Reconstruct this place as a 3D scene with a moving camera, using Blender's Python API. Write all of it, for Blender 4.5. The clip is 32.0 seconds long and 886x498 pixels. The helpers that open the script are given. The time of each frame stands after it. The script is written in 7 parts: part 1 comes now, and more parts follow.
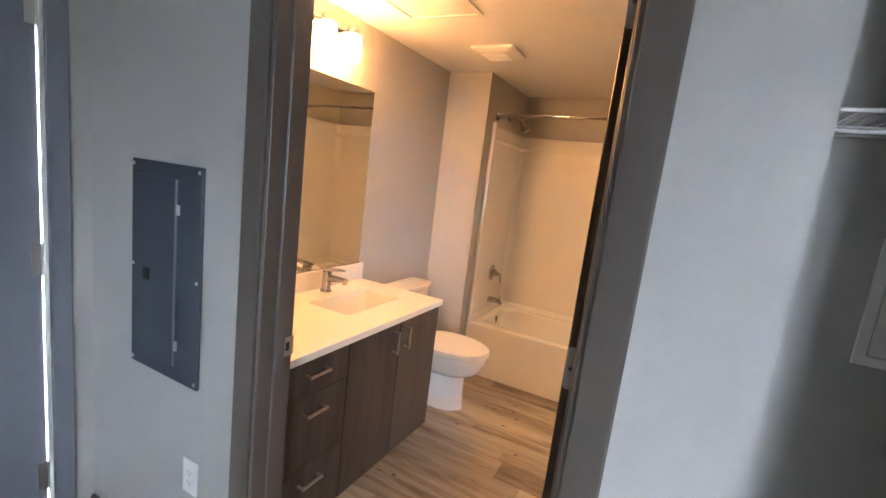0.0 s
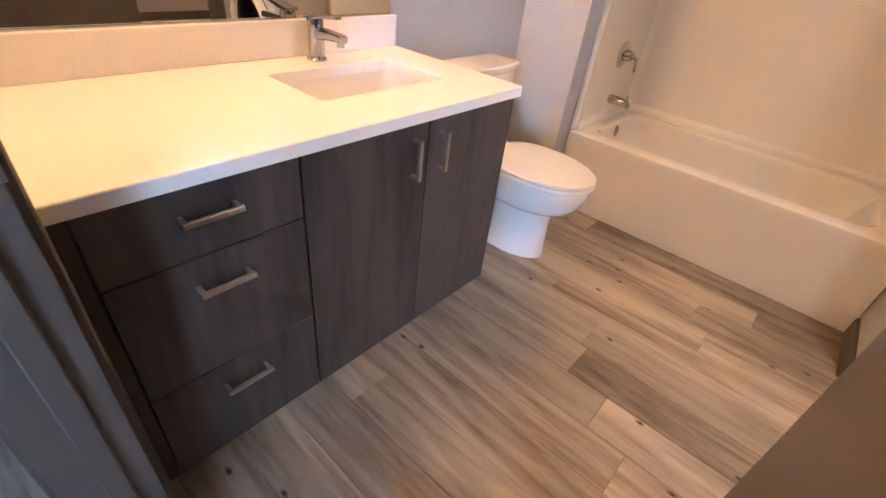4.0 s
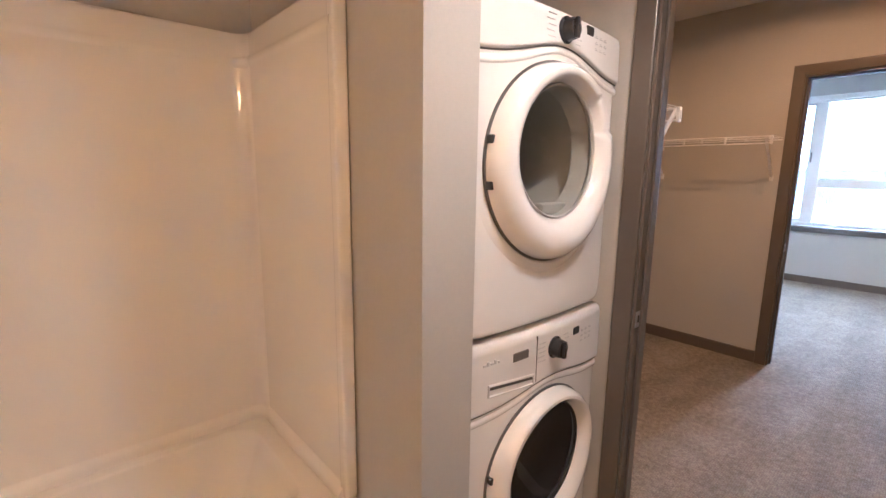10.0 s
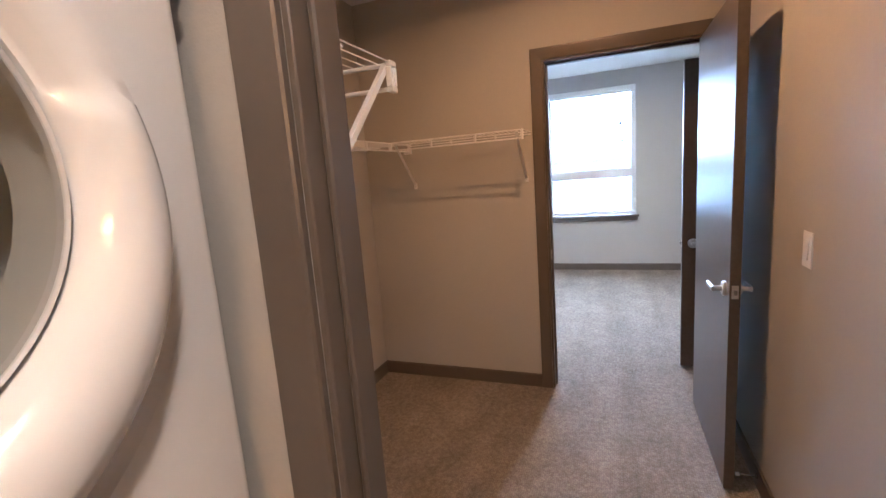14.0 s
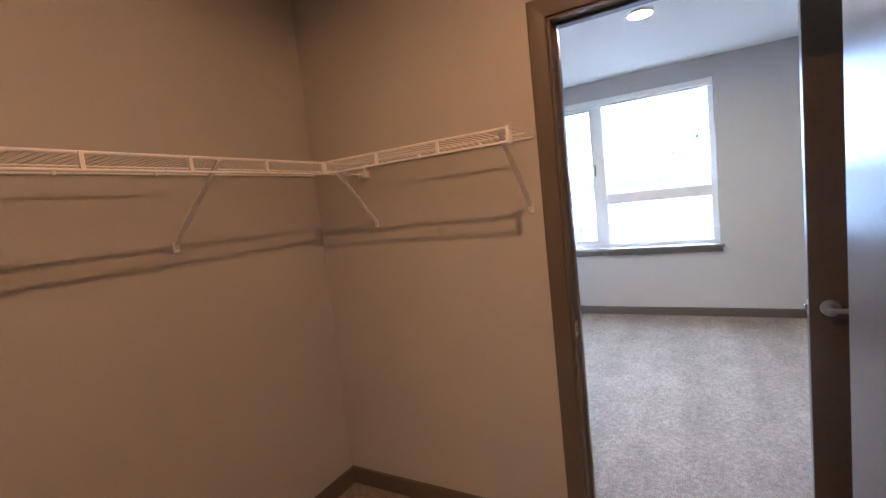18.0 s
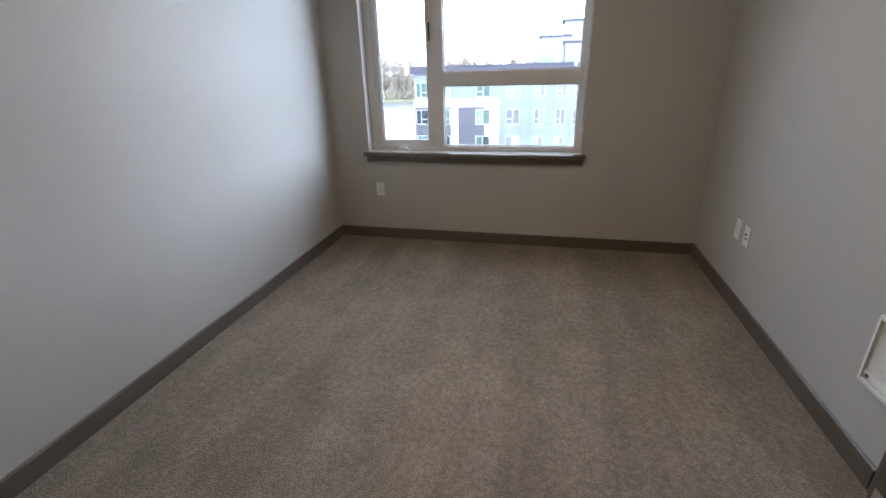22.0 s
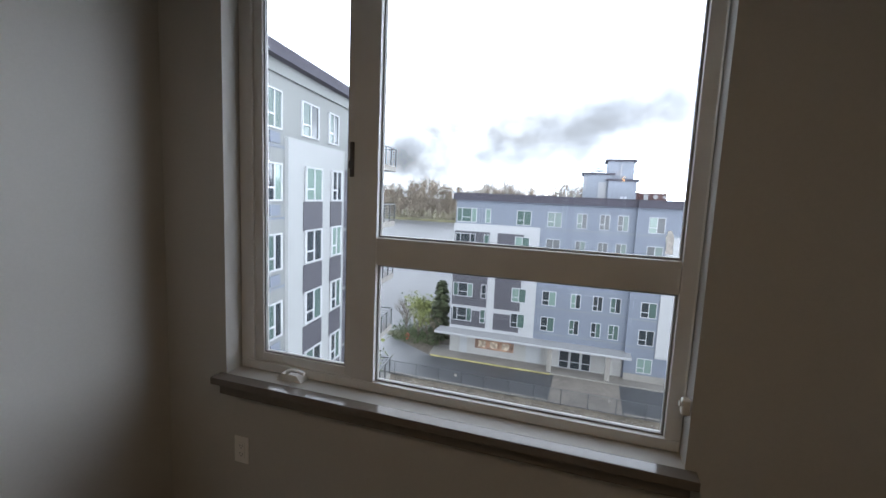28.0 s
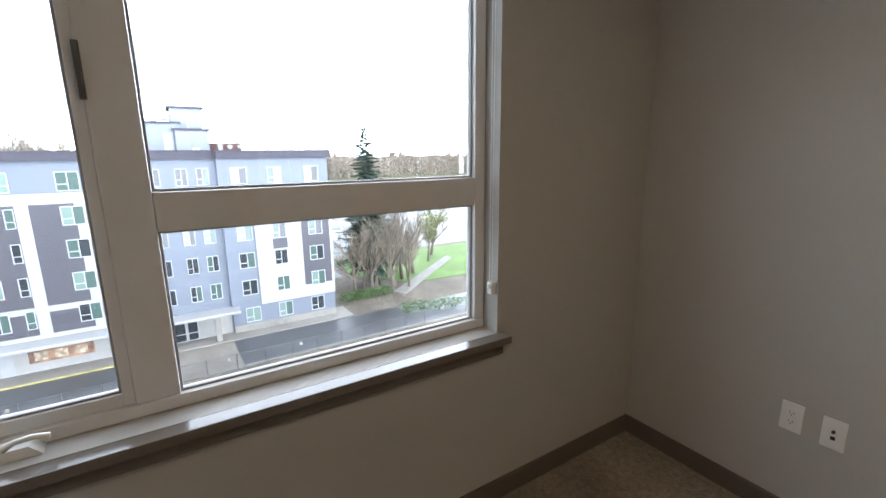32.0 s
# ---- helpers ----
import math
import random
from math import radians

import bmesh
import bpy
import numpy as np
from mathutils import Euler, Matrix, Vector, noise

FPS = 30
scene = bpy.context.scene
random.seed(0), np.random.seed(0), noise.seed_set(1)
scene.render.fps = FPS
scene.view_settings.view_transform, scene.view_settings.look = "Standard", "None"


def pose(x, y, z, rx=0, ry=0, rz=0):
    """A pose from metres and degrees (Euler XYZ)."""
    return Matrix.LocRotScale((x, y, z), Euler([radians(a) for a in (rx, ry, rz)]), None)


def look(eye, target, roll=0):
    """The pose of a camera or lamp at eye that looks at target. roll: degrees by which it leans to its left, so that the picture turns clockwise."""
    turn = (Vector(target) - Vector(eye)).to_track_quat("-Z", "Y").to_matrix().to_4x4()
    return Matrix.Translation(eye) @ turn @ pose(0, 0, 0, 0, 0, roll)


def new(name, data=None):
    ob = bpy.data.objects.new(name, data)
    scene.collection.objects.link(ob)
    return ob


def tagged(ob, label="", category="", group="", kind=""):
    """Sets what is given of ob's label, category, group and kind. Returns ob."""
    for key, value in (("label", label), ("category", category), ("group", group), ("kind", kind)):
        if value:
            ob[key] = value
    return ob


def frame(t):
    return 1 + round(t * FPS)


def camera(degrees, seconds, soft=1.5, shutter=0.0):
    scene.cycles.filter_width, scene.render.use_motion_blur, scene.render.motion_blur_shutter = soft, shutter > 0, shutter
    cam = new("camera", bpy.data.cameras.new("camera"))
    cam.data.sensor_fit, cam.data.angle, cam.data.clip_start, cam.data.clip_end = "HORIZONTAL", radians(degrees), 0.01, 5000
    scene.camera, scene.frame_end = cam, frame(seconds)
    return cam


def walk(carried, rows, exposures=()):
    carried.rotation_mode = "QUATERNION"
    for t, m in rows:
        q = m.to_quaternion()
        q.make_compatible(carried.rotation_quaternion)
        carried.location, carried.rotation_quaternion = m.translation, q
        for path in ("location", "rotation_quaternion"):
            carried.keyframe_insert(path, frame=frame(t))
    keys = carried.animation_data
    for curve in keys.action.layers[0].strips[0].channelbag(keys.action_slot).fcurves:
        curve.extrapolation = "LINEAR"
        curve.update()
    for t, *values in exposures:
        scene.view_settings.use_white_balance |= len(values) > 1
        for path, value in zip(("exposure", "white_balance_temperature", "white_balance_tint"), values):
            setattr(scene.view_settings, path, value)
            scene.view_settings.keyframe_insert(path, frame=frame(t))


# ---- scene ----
cam = camera(89.9, 32.0)
LIVING_W, VANITY_E, BATH_E, CAN_E, CLOSET_E = 2.0, 27.0, 105.0, 290.0, 880.0
PATH = [
    (0, (0.378, 0.527, 1.494), (-0.517, 2.286, 1.173), 6.9),
    (0.5, (0.31, 0.621, 1.42), (-0.599, 2.272, 0.749), 8.2),
    (1, (0.207, 0.724, 1.384), (-0.705, 2.314, 0.584), 5.5),
    (1.5, (0.173, 0.828, 1.325), (-0.841, 2.3, 0.429), 7.8),
    (2, (0.168, 1.001, 1.296), (-0.941, 2.361, 0.335), 9.2),
    (2.5, (0.125, 1.142, 1.256), (-0.99, 2.44, 0.219), 8.0),
    (4.5, (-0.02, 1.585, 1.171), (-0.919, 2.927, -0.009), 7.7),
    (5, (-0.136, 1.736, 1.204), (-0.815, 3.26, 0.101), 6.2),
    (5.5, (-0.195, 1.836, 1.283), (-0.704, 3.53, 0.35), 3.3),
    (6, (-0.165, 1.936, 1.386), (-0.703, 3.764, 0.777), -0.4),
    (6.5, (-0.147, 1.998, 1.47), (-0.674, 3.879, 1.045), -1.8),
    (7, (-0.238, 2.057, 1.488), (-0.603, 3.995, 1.156), -3.5),
    (7.5, (-0.314, 2.103, 1.491), (-0.506, 4.067, 1.164), -3.0),
    (8, (-0.211, 2.169, 1.479), (-0.207, 4.145, 1.173), -2.8),
    (8.5, (-0.095, 2.25, 1.476), (0.188, 4.207, 1.182), -1.8),
    (9, (-0.024, 2.387, 1.483), (0.685, 4.23, 1.166), -0.3),
    (9.5, (-0.048, 2.516, 1.436), (1.099, 4.129, 1.151), -0.9),
    (10, (-0.127, 2.52, 1.42), (1.186, 3.989, 1.077), 0.7),
    (10.5, (-0.215, 2.517, 1.401), (1.157, 3.872, 0.872), 0.8),
    (11, (-0.189, 2.532, 1.397), (1.214, 3.85, 0.852), 0.6),
    (11.5, (-0.035, 2.642, 1.389), (1.524, 3.767, 0.836), 2.6),
    (12, (0.134, 2.715, 1.404), (1.826, 3.631, 0.86), 0.5),
    (12.5, (0.36, 2.728, 1.388), (2.102, 3.547, 0.849), 0.9),
    (13, (0.557, 2.709, 1.413), (2.356, 3.407, 0.888), 0.5),
    (13.5, (0.776, 2.831, 1.447), (2.617, 3.504, 1.054), -1.5),
    (14, (0.98, 2.868, 1.458), (2.819, 3.584, 1.134), -4.3),
    (14.5, (1.175, 2.795, 1.458), (2.955, 3.662, 1.173), -3.5),
    (15, (1.327, 2.815, 1.468), (3.032, 3.833, 1.236), -4.0),
    (15.5, (1.51, 2.861, 1.485), (3.096, 4.063, 1.291), -5.2),
    (17.5, (1.814, 2.747, 1.456), (3.409, 3.944, 1.304), -6.7),
    (18, (2.112, 2.822, 1.445), (3.844, 3.804, 1.256), -6.2),
    (18.5, (2.396, 2.805, 1.432), (4.164, 3.713, 1.208), -6.5),
    (19, (2.687, 2.759, 1.441), (4.467, 3.636, 1.19), -6.2),
    (19.5, (2.959, 2.823, 1.432), (4.808, 3.516, 1.117), -2.6),
    (20, (3.221, 2.912, 1.437), (5.106, 3.491, 1.101), -1.7),
    (20.5, (3.454, 2.907, 1.414), (5.355, 3.383, 1.019), -0.8),
    (21, (3.662, 2.873, 1.423), (5.566, 3.323, 1.006), -0.4),
    (21.5, (3.843, 2.846, 1.408), (5.738, 3.273, 0.931), -1.1),
    (22, (3.872, 2.826, 1.376), (5.679, 3.257, 0.635), -1.5),
    (22.2, (3.861, 2.846, 1.363), (5.649, 3.283, 0.581), -1.9),
    (22.5, (3.847, 2.817, 1.376), (5.617, 3.291, 0.574), -2.0),
    (23, (3.828, 2.847, 1.365), (5.583, 3.37, 0.561), -1.9),
    (23.5, (3.812, 2.842, 1.33), (5.564, 3.393, 0.538), -1.0),
    (24, (3.897, 2.844, 1.329), (5.65, 3.39, 0.536), -0.4),
    (24.5, (4.126, 2.884, 1.354), (5.944, 3.267, 0.613), 1.2),
    (25, (4.381, 2.825, 1.358), (6.227, 3.196, 0.683), 1.3),
    (25.5, (4.663, 2.815, 1.449), (6.542, 3.149, 0.849), 3.4),
    (26, (5.012, 2.837, 1.487), (6.912, 3.177, 0.965), 2.3),
    (26.5, (5.289, 2.863, 1.479), (7.205, 3.223, 1.03), 2.4),
    (28.5, (6.103, 2.892, 1.556), (7.967, 3.597, 1.382), 2.6),
    (29, (6.102, 2.884, 1.55), (7.957, 3.622, 1.419), 2.5),
    (29.5, (6.062, 2.915, 1.53), (7.928, 3.628, 1.432), 2.5),
    (30, (5.958, 2.971, 1.512), (7.847, 3.607, 1.343), 2.4),
    (30.3, (5.871, 3.011, 1.506), (7.785, 3.544, 1.275), 2.1),
    (30.5, (5.861, 3.072, 1.509), (7.797, 3.488, 1.228), 2.1),
    (31, (5.956, 3.271, 1.476), (7.931, 3.224, 1.165), 0.2),
    (31.2, (5.97, 3.289, 1.472), (7.93, 3.058, 1.15), -3.0),
    (31.5, (6.06, 3.474, 1.472), (7.901, 2.819, 1.046), 0.5),
    (31.6, (6.063, 3.482, 1.471), (7.882, 2.774, 1.033), 0.6),
    (32, (6.151, 3.642, 1.468), (7.802, 2.594, 1.047), -0.6),
]
EXPOSURES = [(0.0, 2.15, 6400, 12), (2.5, 2.4, 6000, 11), (5.0, 2.15, 4700, 10), (6.5, 1.95, 4650, 10), (8.0, 1.95, 4900, 9), (9.2, 2.15, 4450, 10), (11.0, 2.2, 4900, 9), (13.0, 2.25, 4500, 10), (14.0, 2.05, 4900, 11), (15.0, 2.2, 4600, 11), (18.0, 1.95, 5000, 13), (20.0, 1.52, 5550, 14), (21.0, 0.8, 5900, 11), (22.0, 0.15, 6250, 13), (23.5, 0.25, 6300, 13), (25.0, -0.15, 6550, 13), (26.0, -0.6, 6700, 13), (29.0, -1.33, 6950, 14), (30.0, -1.05, 6900, 14), (31.0, -0.5, 6850, 14), (32.0, -0.2, 6850, 13)]
walk(cam, [(t, look(eye, target, roll)) for t, eye, target, roll in PATH], EXPOSURES)

# ---------------- world, sun, lamps ----------------
world = bpy.data.worlds.new("overcast_sky")
scene.world = world
world.use_nodes = True
wn, wl = world.node_tree.nodes, world.node_tree.links
wn.clear()
w_out, w_bg = wn.new("ShaderNodeOutputWorld"), wn.new("ShaderNodeBackground")
w_sky = wn.new("ShaderNodeTexSky")
w_sky.sky_type, w_sky.sun_disc = "NISHITA", False
w_sky.sun_elevation, w_sky.sun_rotation = radians(42), radians(250)
w_gain = wn.new("ShaderNodeVectorMath")
w_gain.operation = "SCALE"
w_gain.inputs["Scale"].default_value = 0.12
w_tc, w_map = wn.new("ShaderNodeTexCoord"), wn.new("ShaderNodeMapping")
w_map.inputs["Scale"].default_value = (1.6, 1.6, 7.0)
w_map.inputs["Location"].default_value = (0.3, 0.55, 0.2)
w_noise = wn.new("ShaderNodeTexNoise")
w_noise.inputs["Scale"].default_value, w_noise.inputs["Detail"].default_value = 1.3, 7.0
w_ramp = wn.new("ShaderNodeValToRGB")
w_ramp.color_ramp.elements[0].position, w_ramp.color_ramp.elements[0].color = 0.30, (0.62, 0.66, 0.74, 1)
w_ramp.color_ramp.elements[1].position, w_ramp.color_ramp.elements[1].color = 0.50, (1.24, 1.43, 1.78, 1)
w_mix = wn.new("ShaderNodeMix")
w_mix.data_type = "RGBA"
w_mix.inputs["Factor"].default_value = 0.9
wl.new(w_sky.outputs[0], w_gain.inputs[0])
wl.new(w_tc.outputs["Generated"], w_map.inputs[0])
wl.new(w_map.outputs[0], w_noise.inputs["Vector"])
wl.new(w_noise.outputs["Fac"], w_ramp.inputs[0])
w_low, w_side, w_up, w_east, w_tone = [wn.new("ShaderNode" + k) for k in ("VectorMath", "VectorMath", "MapRange", "MapRange", "VectorMath")]
for node, way, to, low, high in ((w_low, (0.0, 0.0, 1.0), w_up, 1.55, 0.32), (w_side, (0.45, -0.89, 0.0), w_east, 0.90, 1.10)):
    node.operation, node.inputs[1].default_value = "DOT_PRODUCT", way
    wl.new(w_tc.outputs["Generated"], node.inputs[0])
    to.inputs["From Min"].default_value, to.inputs["From Max"].default_value = (0.22, 0.65) if way[2] else (-0.6, 0.9)
    to.inputs["To Min"].default_value, to.inputs["To Max"].default_value = low, high
    wl.new(node.outputs["Value"], to.inputs["Value"])
w_both = wn.new("ShaderNodeMath")
w_both.operation = "MULTIPLY"
wl.new(w_up.outputs[0], w_both.inputs[0])
wl.new(w_east.outputs[0], w_both.inputs[1])
w_tone.operation = "SCALE"
wl.new(w_both.outputs[0], w_tone.inputs["Scale"])
wl.new(w_gain.outputs[0], w_mix.inputs["A"])
wl.new(w_ramp.outputs[0], w_mix.inputs["B"])
# two grey clouds low over the river
wl.new(w_mix.outputs["Result"], w_tone.inputs[0])
w_sky_colour = w_tone.outputs[0]
for centre, long, high, dark in (((0.98, 0.03, 0.152), 0.30, 0.072, 0.11), ((0.92, 0.385, 0.10), 0.10, 0.040, 0.24)):
    diff, to_len, along, across, far, size, reach, shade, dim, cover = [wn.new("ShaderNode" + k) for k in ("VectorMath", "CombineXYZ", "VectorMath", "VectorMath", "VectorMath", "VectorMath", "Math", "MapRange", "Math", "VectorMath")]
    diff.operation, diff.inputs[1].default_value = "SUBTRACT", centre
    wl.new(w_tc.outputs["Generated"], diff.inputs[0])
    for node, axis, socket in ((far, (1 / 0.5, 0, 0), "X"), (along, (0, 0.983 / long, -0.184 / long), "Y"), (across, (0, 0.184 / high, 0.983 / high), "Z")):
        node.operation, node.inputs[1].default_value = "DOT_PRODUCT", axis
        wl.new(diff.outputs[0], node.inputs[0])
        wl.new(node.outputs["Value"], to_len.inputs[socket])
    size.operation = "LENGTH"
    wl.new(to_len.outputs[0], size.inputs[0])
    reach.operation, reach.inputs[1].default_value = "MULTIPLY_ADD", -2.6
    w_puff = wn.new("ShaderNodeTexNoise")
    w_puff.inputs["Scale"].default_value, w_puff.inputs["Detail"].default_value = 9.0, 6.0
    wl.new(w_tc.outputs["Generated"], w_puff.inputs["Vector"])
    wl.new(w_puff.outputs["Fac"], reach.inputs[0])
    wl.new(size.outputs["Value"], reach.inputs[2])
    shade.inputs["From Min"].default_value, shade.inputs["From Max"].default_value = -1.15, 0.7
    shade.inputs["To Min"].default_value, shade.inputs["To Max"].default_value = 1.0, 0.0
    wl.new(reach.outputs[0], shade.inputs["Value"])
    dim.operation, dim.inputs[0].default_value = "POWER", dark
    wl.new(shade.outputs[0], dim.inputs[1])
    cover.operation = "SCALE"
    wl.new(w_sky_colour, cover.inputs[0])
    wl.new(dim.outputs[0], cover.inputs["Scale"])
    w_sky_colour = cover.outputs[0]
wl.new(w_sky_colour, w_bg.inputs["Color"])
w_bg.inputs["Strength"].default_value = 9.0
wl.new(w_bg.outputs[0], w_out.inputs[0])

sun = new("sun", bpy.data.lights.new("sun", "SUN"))
sun.data.energy, sun.data.angle, sun.data.color = 0.8, radians(14), (1.0, 0.96, 0.9)
sun.matrix_world = look((0, 0, 30), (20, 7, 8))

# daylight from the living room's window, behind the hall
living = new("living_room_daylight", bpy.data.lights.new("living_room_daylight", "AREA"))
living.data.shape, living.data.size, living.data.size_y = "RECTANGLE", 0.76, 1.2
living.data.energy, living.data.color = LIVING_W, (0.62, 0.79, 1.0)
living.matrix_world = look((2.6, -3.07, 1.5), (2.6, 0.0, 1.5))

# ---------------- builders ----------------
BED_H, BATH_H, DOOR_H = 2.64, 2.245, 2.085


def box(bm, lo, hi, bevel=0.0, seg=2):
    """An axis-aligned box, its edges rounded by bevel."""
    lo, hi = [min(a, b) for a, b in zip(lo, hi)], [max(a, b) for a, b in zip(lo, hi)]
    m = Matrix.Translation([(a + b) / 2 for a, b in zip(lo, hi)]) @ Matrix.Diagonal([b - a for a, b in zip(lo, hi)] + [1])
    made = bmesh.ops.create_cube(bm, size=1, matrix=m)["verts"]
    if bevel:
        edges = list({e for v in made for e in v.link_edges})
        bmesh.ops.bevel(bm, geom=edges, offset=bevel, segments=seg, profile=0.6, affect="EDGES", clamp_overlap=True)
    return bm


def rod(bm, a, b, r, sides=10, r2=None, caps=True):
    """A round rod from a to b."""
    a, b = Vector(a), Vector(b)
    d = b - a
    turn = d.to_track_quat("Z", "Y").to_matrix()
    ring_a, ring_b = [[bm.verts.new(c + turn @ Vector((q * math.cos(2 * math.pi * k / sides), q * math.sin(2 * math.pi * k / sides), 0))) for k in range(sides)] for c, q in ((a, r), (b, r if r2 is None else r2))]
    for k in range(sides):
        bm.faces.new((ring_a[k], ring_a[(k + 1) % sides], ring_b[(k + 1) % sides], ring_b[k]))
    if caps:
        bm.faces.new(ring_a[::-1])
        bm.faces.new(ring_b)
    return bm


def tube(bm, pts, r, sides=8, close=False):
    """A round bar bent along points."""
    pts = [Vector(p) for p in pts]
    rings, n = [], len(pts)
    up = Vector((0, 0, 1))
    for i, p in enumerate(pts):
        d = (pts[min(i + 1, n - 1)] - pts[max(i - 1, 0)]).normalized()
        s = d.cross(up)
        s = s.normalized() if s.length > 1e-4 else Vector((1, 0, 0))
        u = s.cross(d).normalized()
        rr = r[i] if isinstance(r, (list, tuple)) else r
        rings.append([bm.verts.new(p + rr * (math.cos(k) * s + math.sin(k) * u)) for k in [2 * math.pi * j / sides for j in range(sides)]])
    for a, b in zip(rings, rings[1:]):
        for j in range(sides):
            bm.faces.new((a[j], a[(j + 1) % sides], b[(j + 1) % sides], b[j]))
    bm.faces.new(rings[0][::-1])
    bm.faces.new(rings[-1])
    return bm


def lathe(bm, profile, centre, axis="Z", sides=32, stretch=(1, 1), capped=True):
    """A turned shape: profile is (radius, height) pairs, along the axis from centre."""
    turn = {"Z": Matrix(), "X": Euler((0, radians(90), 0)).to_matrix().to_4x4(), "-Y": Euler((radians(90), 0, 0)).to_matrix().to_4x4()}[axis]
    m = Matrix.Translation(centre) @ turn
    rings = []
    for r, h in profile:
        rings.append([bm.verts.new(m @ Vector((r * stretch[0] * math.cos(2 * math.pi * j / sides), r * stretch[1] * math.sin(2 * math.pi * j / sides), h))) for j in range(sides)])
    for a, b in zip(rings, rings[1:]):
        for j in range(sides):
            bm.faces.new((a[j], a[(j + 1) % sides], b[(j + 1) % sides], b[j]))
    if capped and profile[0][0] > 1e-5:
        bm.faces.new(rings[0][::-1])
    if capped and profile[-1][0] > 1e-5:
        bm.faces.new(rings[-1])
    bmesh.ops.remove_doubles(bm, verts=[v for ring in rings for v in ring], dist=1e-6)
    return bm


def skin(bm, loops, cap_first=True, cap_last=True):
    """Joins closed loops of the same count of points, one after another."""
    rings = [[bm.verts.new(p) for p in loop] for loop in loops]
    n = len(rings[0])
    for a, b in zip(rings, rings[1:]):
        for j in range(n):
            bm.faces.new((a[j], a[(j + 1) % n], b[(j + 1) % n], b[j]))
    if cap_first:
        bm.faces.new(rings[0][::-1])
    if cap_last:
        bm.faces.new(rings[-1])
    return bm


def mesh_of(name, bm, material, smooth=30):
    """The mesh, smooth but for edges sharper than the angle given."""
    bmesh.ops.recalc_face_normals(bm, faces=bm.faces[:])
    limit = radians(smooth)
    for f in bm.faces:
        f.smooth = smooth > 0
    for e in bm.edges:
        e.smooth = len(e.link_faces) == 2 and e.calc_face_angle(0.0) < limit
    me = bpy.data.meshes.new(name)
    bm.to_mesh(me)
    bm.free()
    me.materials.append(material)
    return me


def thing(name, at, label="", category="", group="", kind=""):
    """An empty at a thing's base, which parents its parts."""
    ob = new(name)
    ob.location = at
    ob.empty_display_size = 0.05
    return tagged(ob, label, category, group, kind)


def part(name, bm, material, parent=None, label="", smooth=30):
    """One mesh, built in world coordinates, under a thing or under a part."""
    ob = new(name, mesh_of(name, bm, material, smooth))
    if 0 < smooth and 6 < len(ob.data.polygons) < 6000:
        even = ob.modifiers.new("even_shading", "WEIGHTED_NORMAL")
        even.keep_sharp = True
    if parent is not None:
        ob.parent = parent
        ob.matrix_parent_inverse = parent.matrix_basis.inverted()
    if label:
        ob["label"] = label
    return ob


def structure(name, bm, material, label, category="wall", smooth=30):
    return tagged(part(name, bm, material, None, "", smooth), label, category, "", "structure")


# ---------------- materials ----------------
def material(name, colour, rough=0.5, metal=0.0, grain=0.0, grain_scale=200.0, bump=0.0, bump_scale=300.0, stain=0.0, stain_scale=3.0, spec=0.5, coat=0.0, rough_var=0.0):
    """A painted or solid surface, its colour varied at two scales, with fine relief."""
    m = bpy.data.materials.new(name)
    m.use_nodes = True
    n, l = m.node_tree.nodes, m.node_tree.links
    p = n["Principled BSDF"]
    p.inputs["Roughness"].default_value, p.inputs["Metallic"].default_value = rough, metal
    p.inputs["Specular IOR Level"].default_value = spec
    p.inputs["Coat Weight"].default_value = coat
    p.inputs["Coat Roughness"].default_value = 0.05
    p.inputs["Base Color"].default_value = (*colour, 1)
    tc = n.new("ShaderNodeTexCoord")
    last = None
    for amount, size in ((grain, grain_scale), (stain, stain_scale)):
        if amount:
            t, mr, mx = n.new("ShaderNodeTexNoise"), n.new("ShaderNodeMapRange"), n.new("ShaderNodeMix")
            t.inputs["Scale"].default_value, t.inputs["Detail"].default_value = size, 4
            mr.inputs["From Min"].default_value, mr.inputs["From Max"].default_value = 0.3, 0.7
            mr.inputs["To Min"].default_value, mr.inputs["To Max"].default_value = 1 - amount, 1 + amount
            l.new(tc.outputs["Object"], t.inputs["Vector"])
            l.new(t.outputs["Fac"], mr.inputs["Value"])
            mx.data_type, mx.blend_type = "RGBA", "MULTIPLY"
            mx.inputs["Factor"].default_value = 1
            mx.inputs["A"].default_value = (*colour, 1)
            if last:
                l.new(last, mx.inputs["A"])
            l.new(mr.outputs[0], mx.inputs["B"])
            last = mx.outputs["Result"]
            if rough_var and amount is stain:
                rr = n.new("ShaderNodeMapRange")
                rr.inputs["To Min"].default_value, rr.inputs["To Max"].default_value = rough - rough_var, rough + rough_var
                l.new(t.outputs["Fac"], rr.inputs["Value"])
                l.new(rr.outputs[0], p.inputs["Roughness"])
    if last:
        l.new(last, p.inputs["Base Color"])
    if bump:
        t, b = n.new("ShaderNodeTexNoise"), n.new("ShaderNodeBump")
        t.inputs["Scale"].default_value, t.inputs["Detail"].default_value = bump_scale, 3
        b.inputs["Strength"].default_value, b.inputs["Distance"].default_value = bump, 0.002
        l.new(tc.outputs["Object"], t.inputs["Vector"])
        l.new(t.outputs["Fac"], b.inputs["Height"])
        l.new(b.outputs[0], p.inputs["Normal"])
    return m


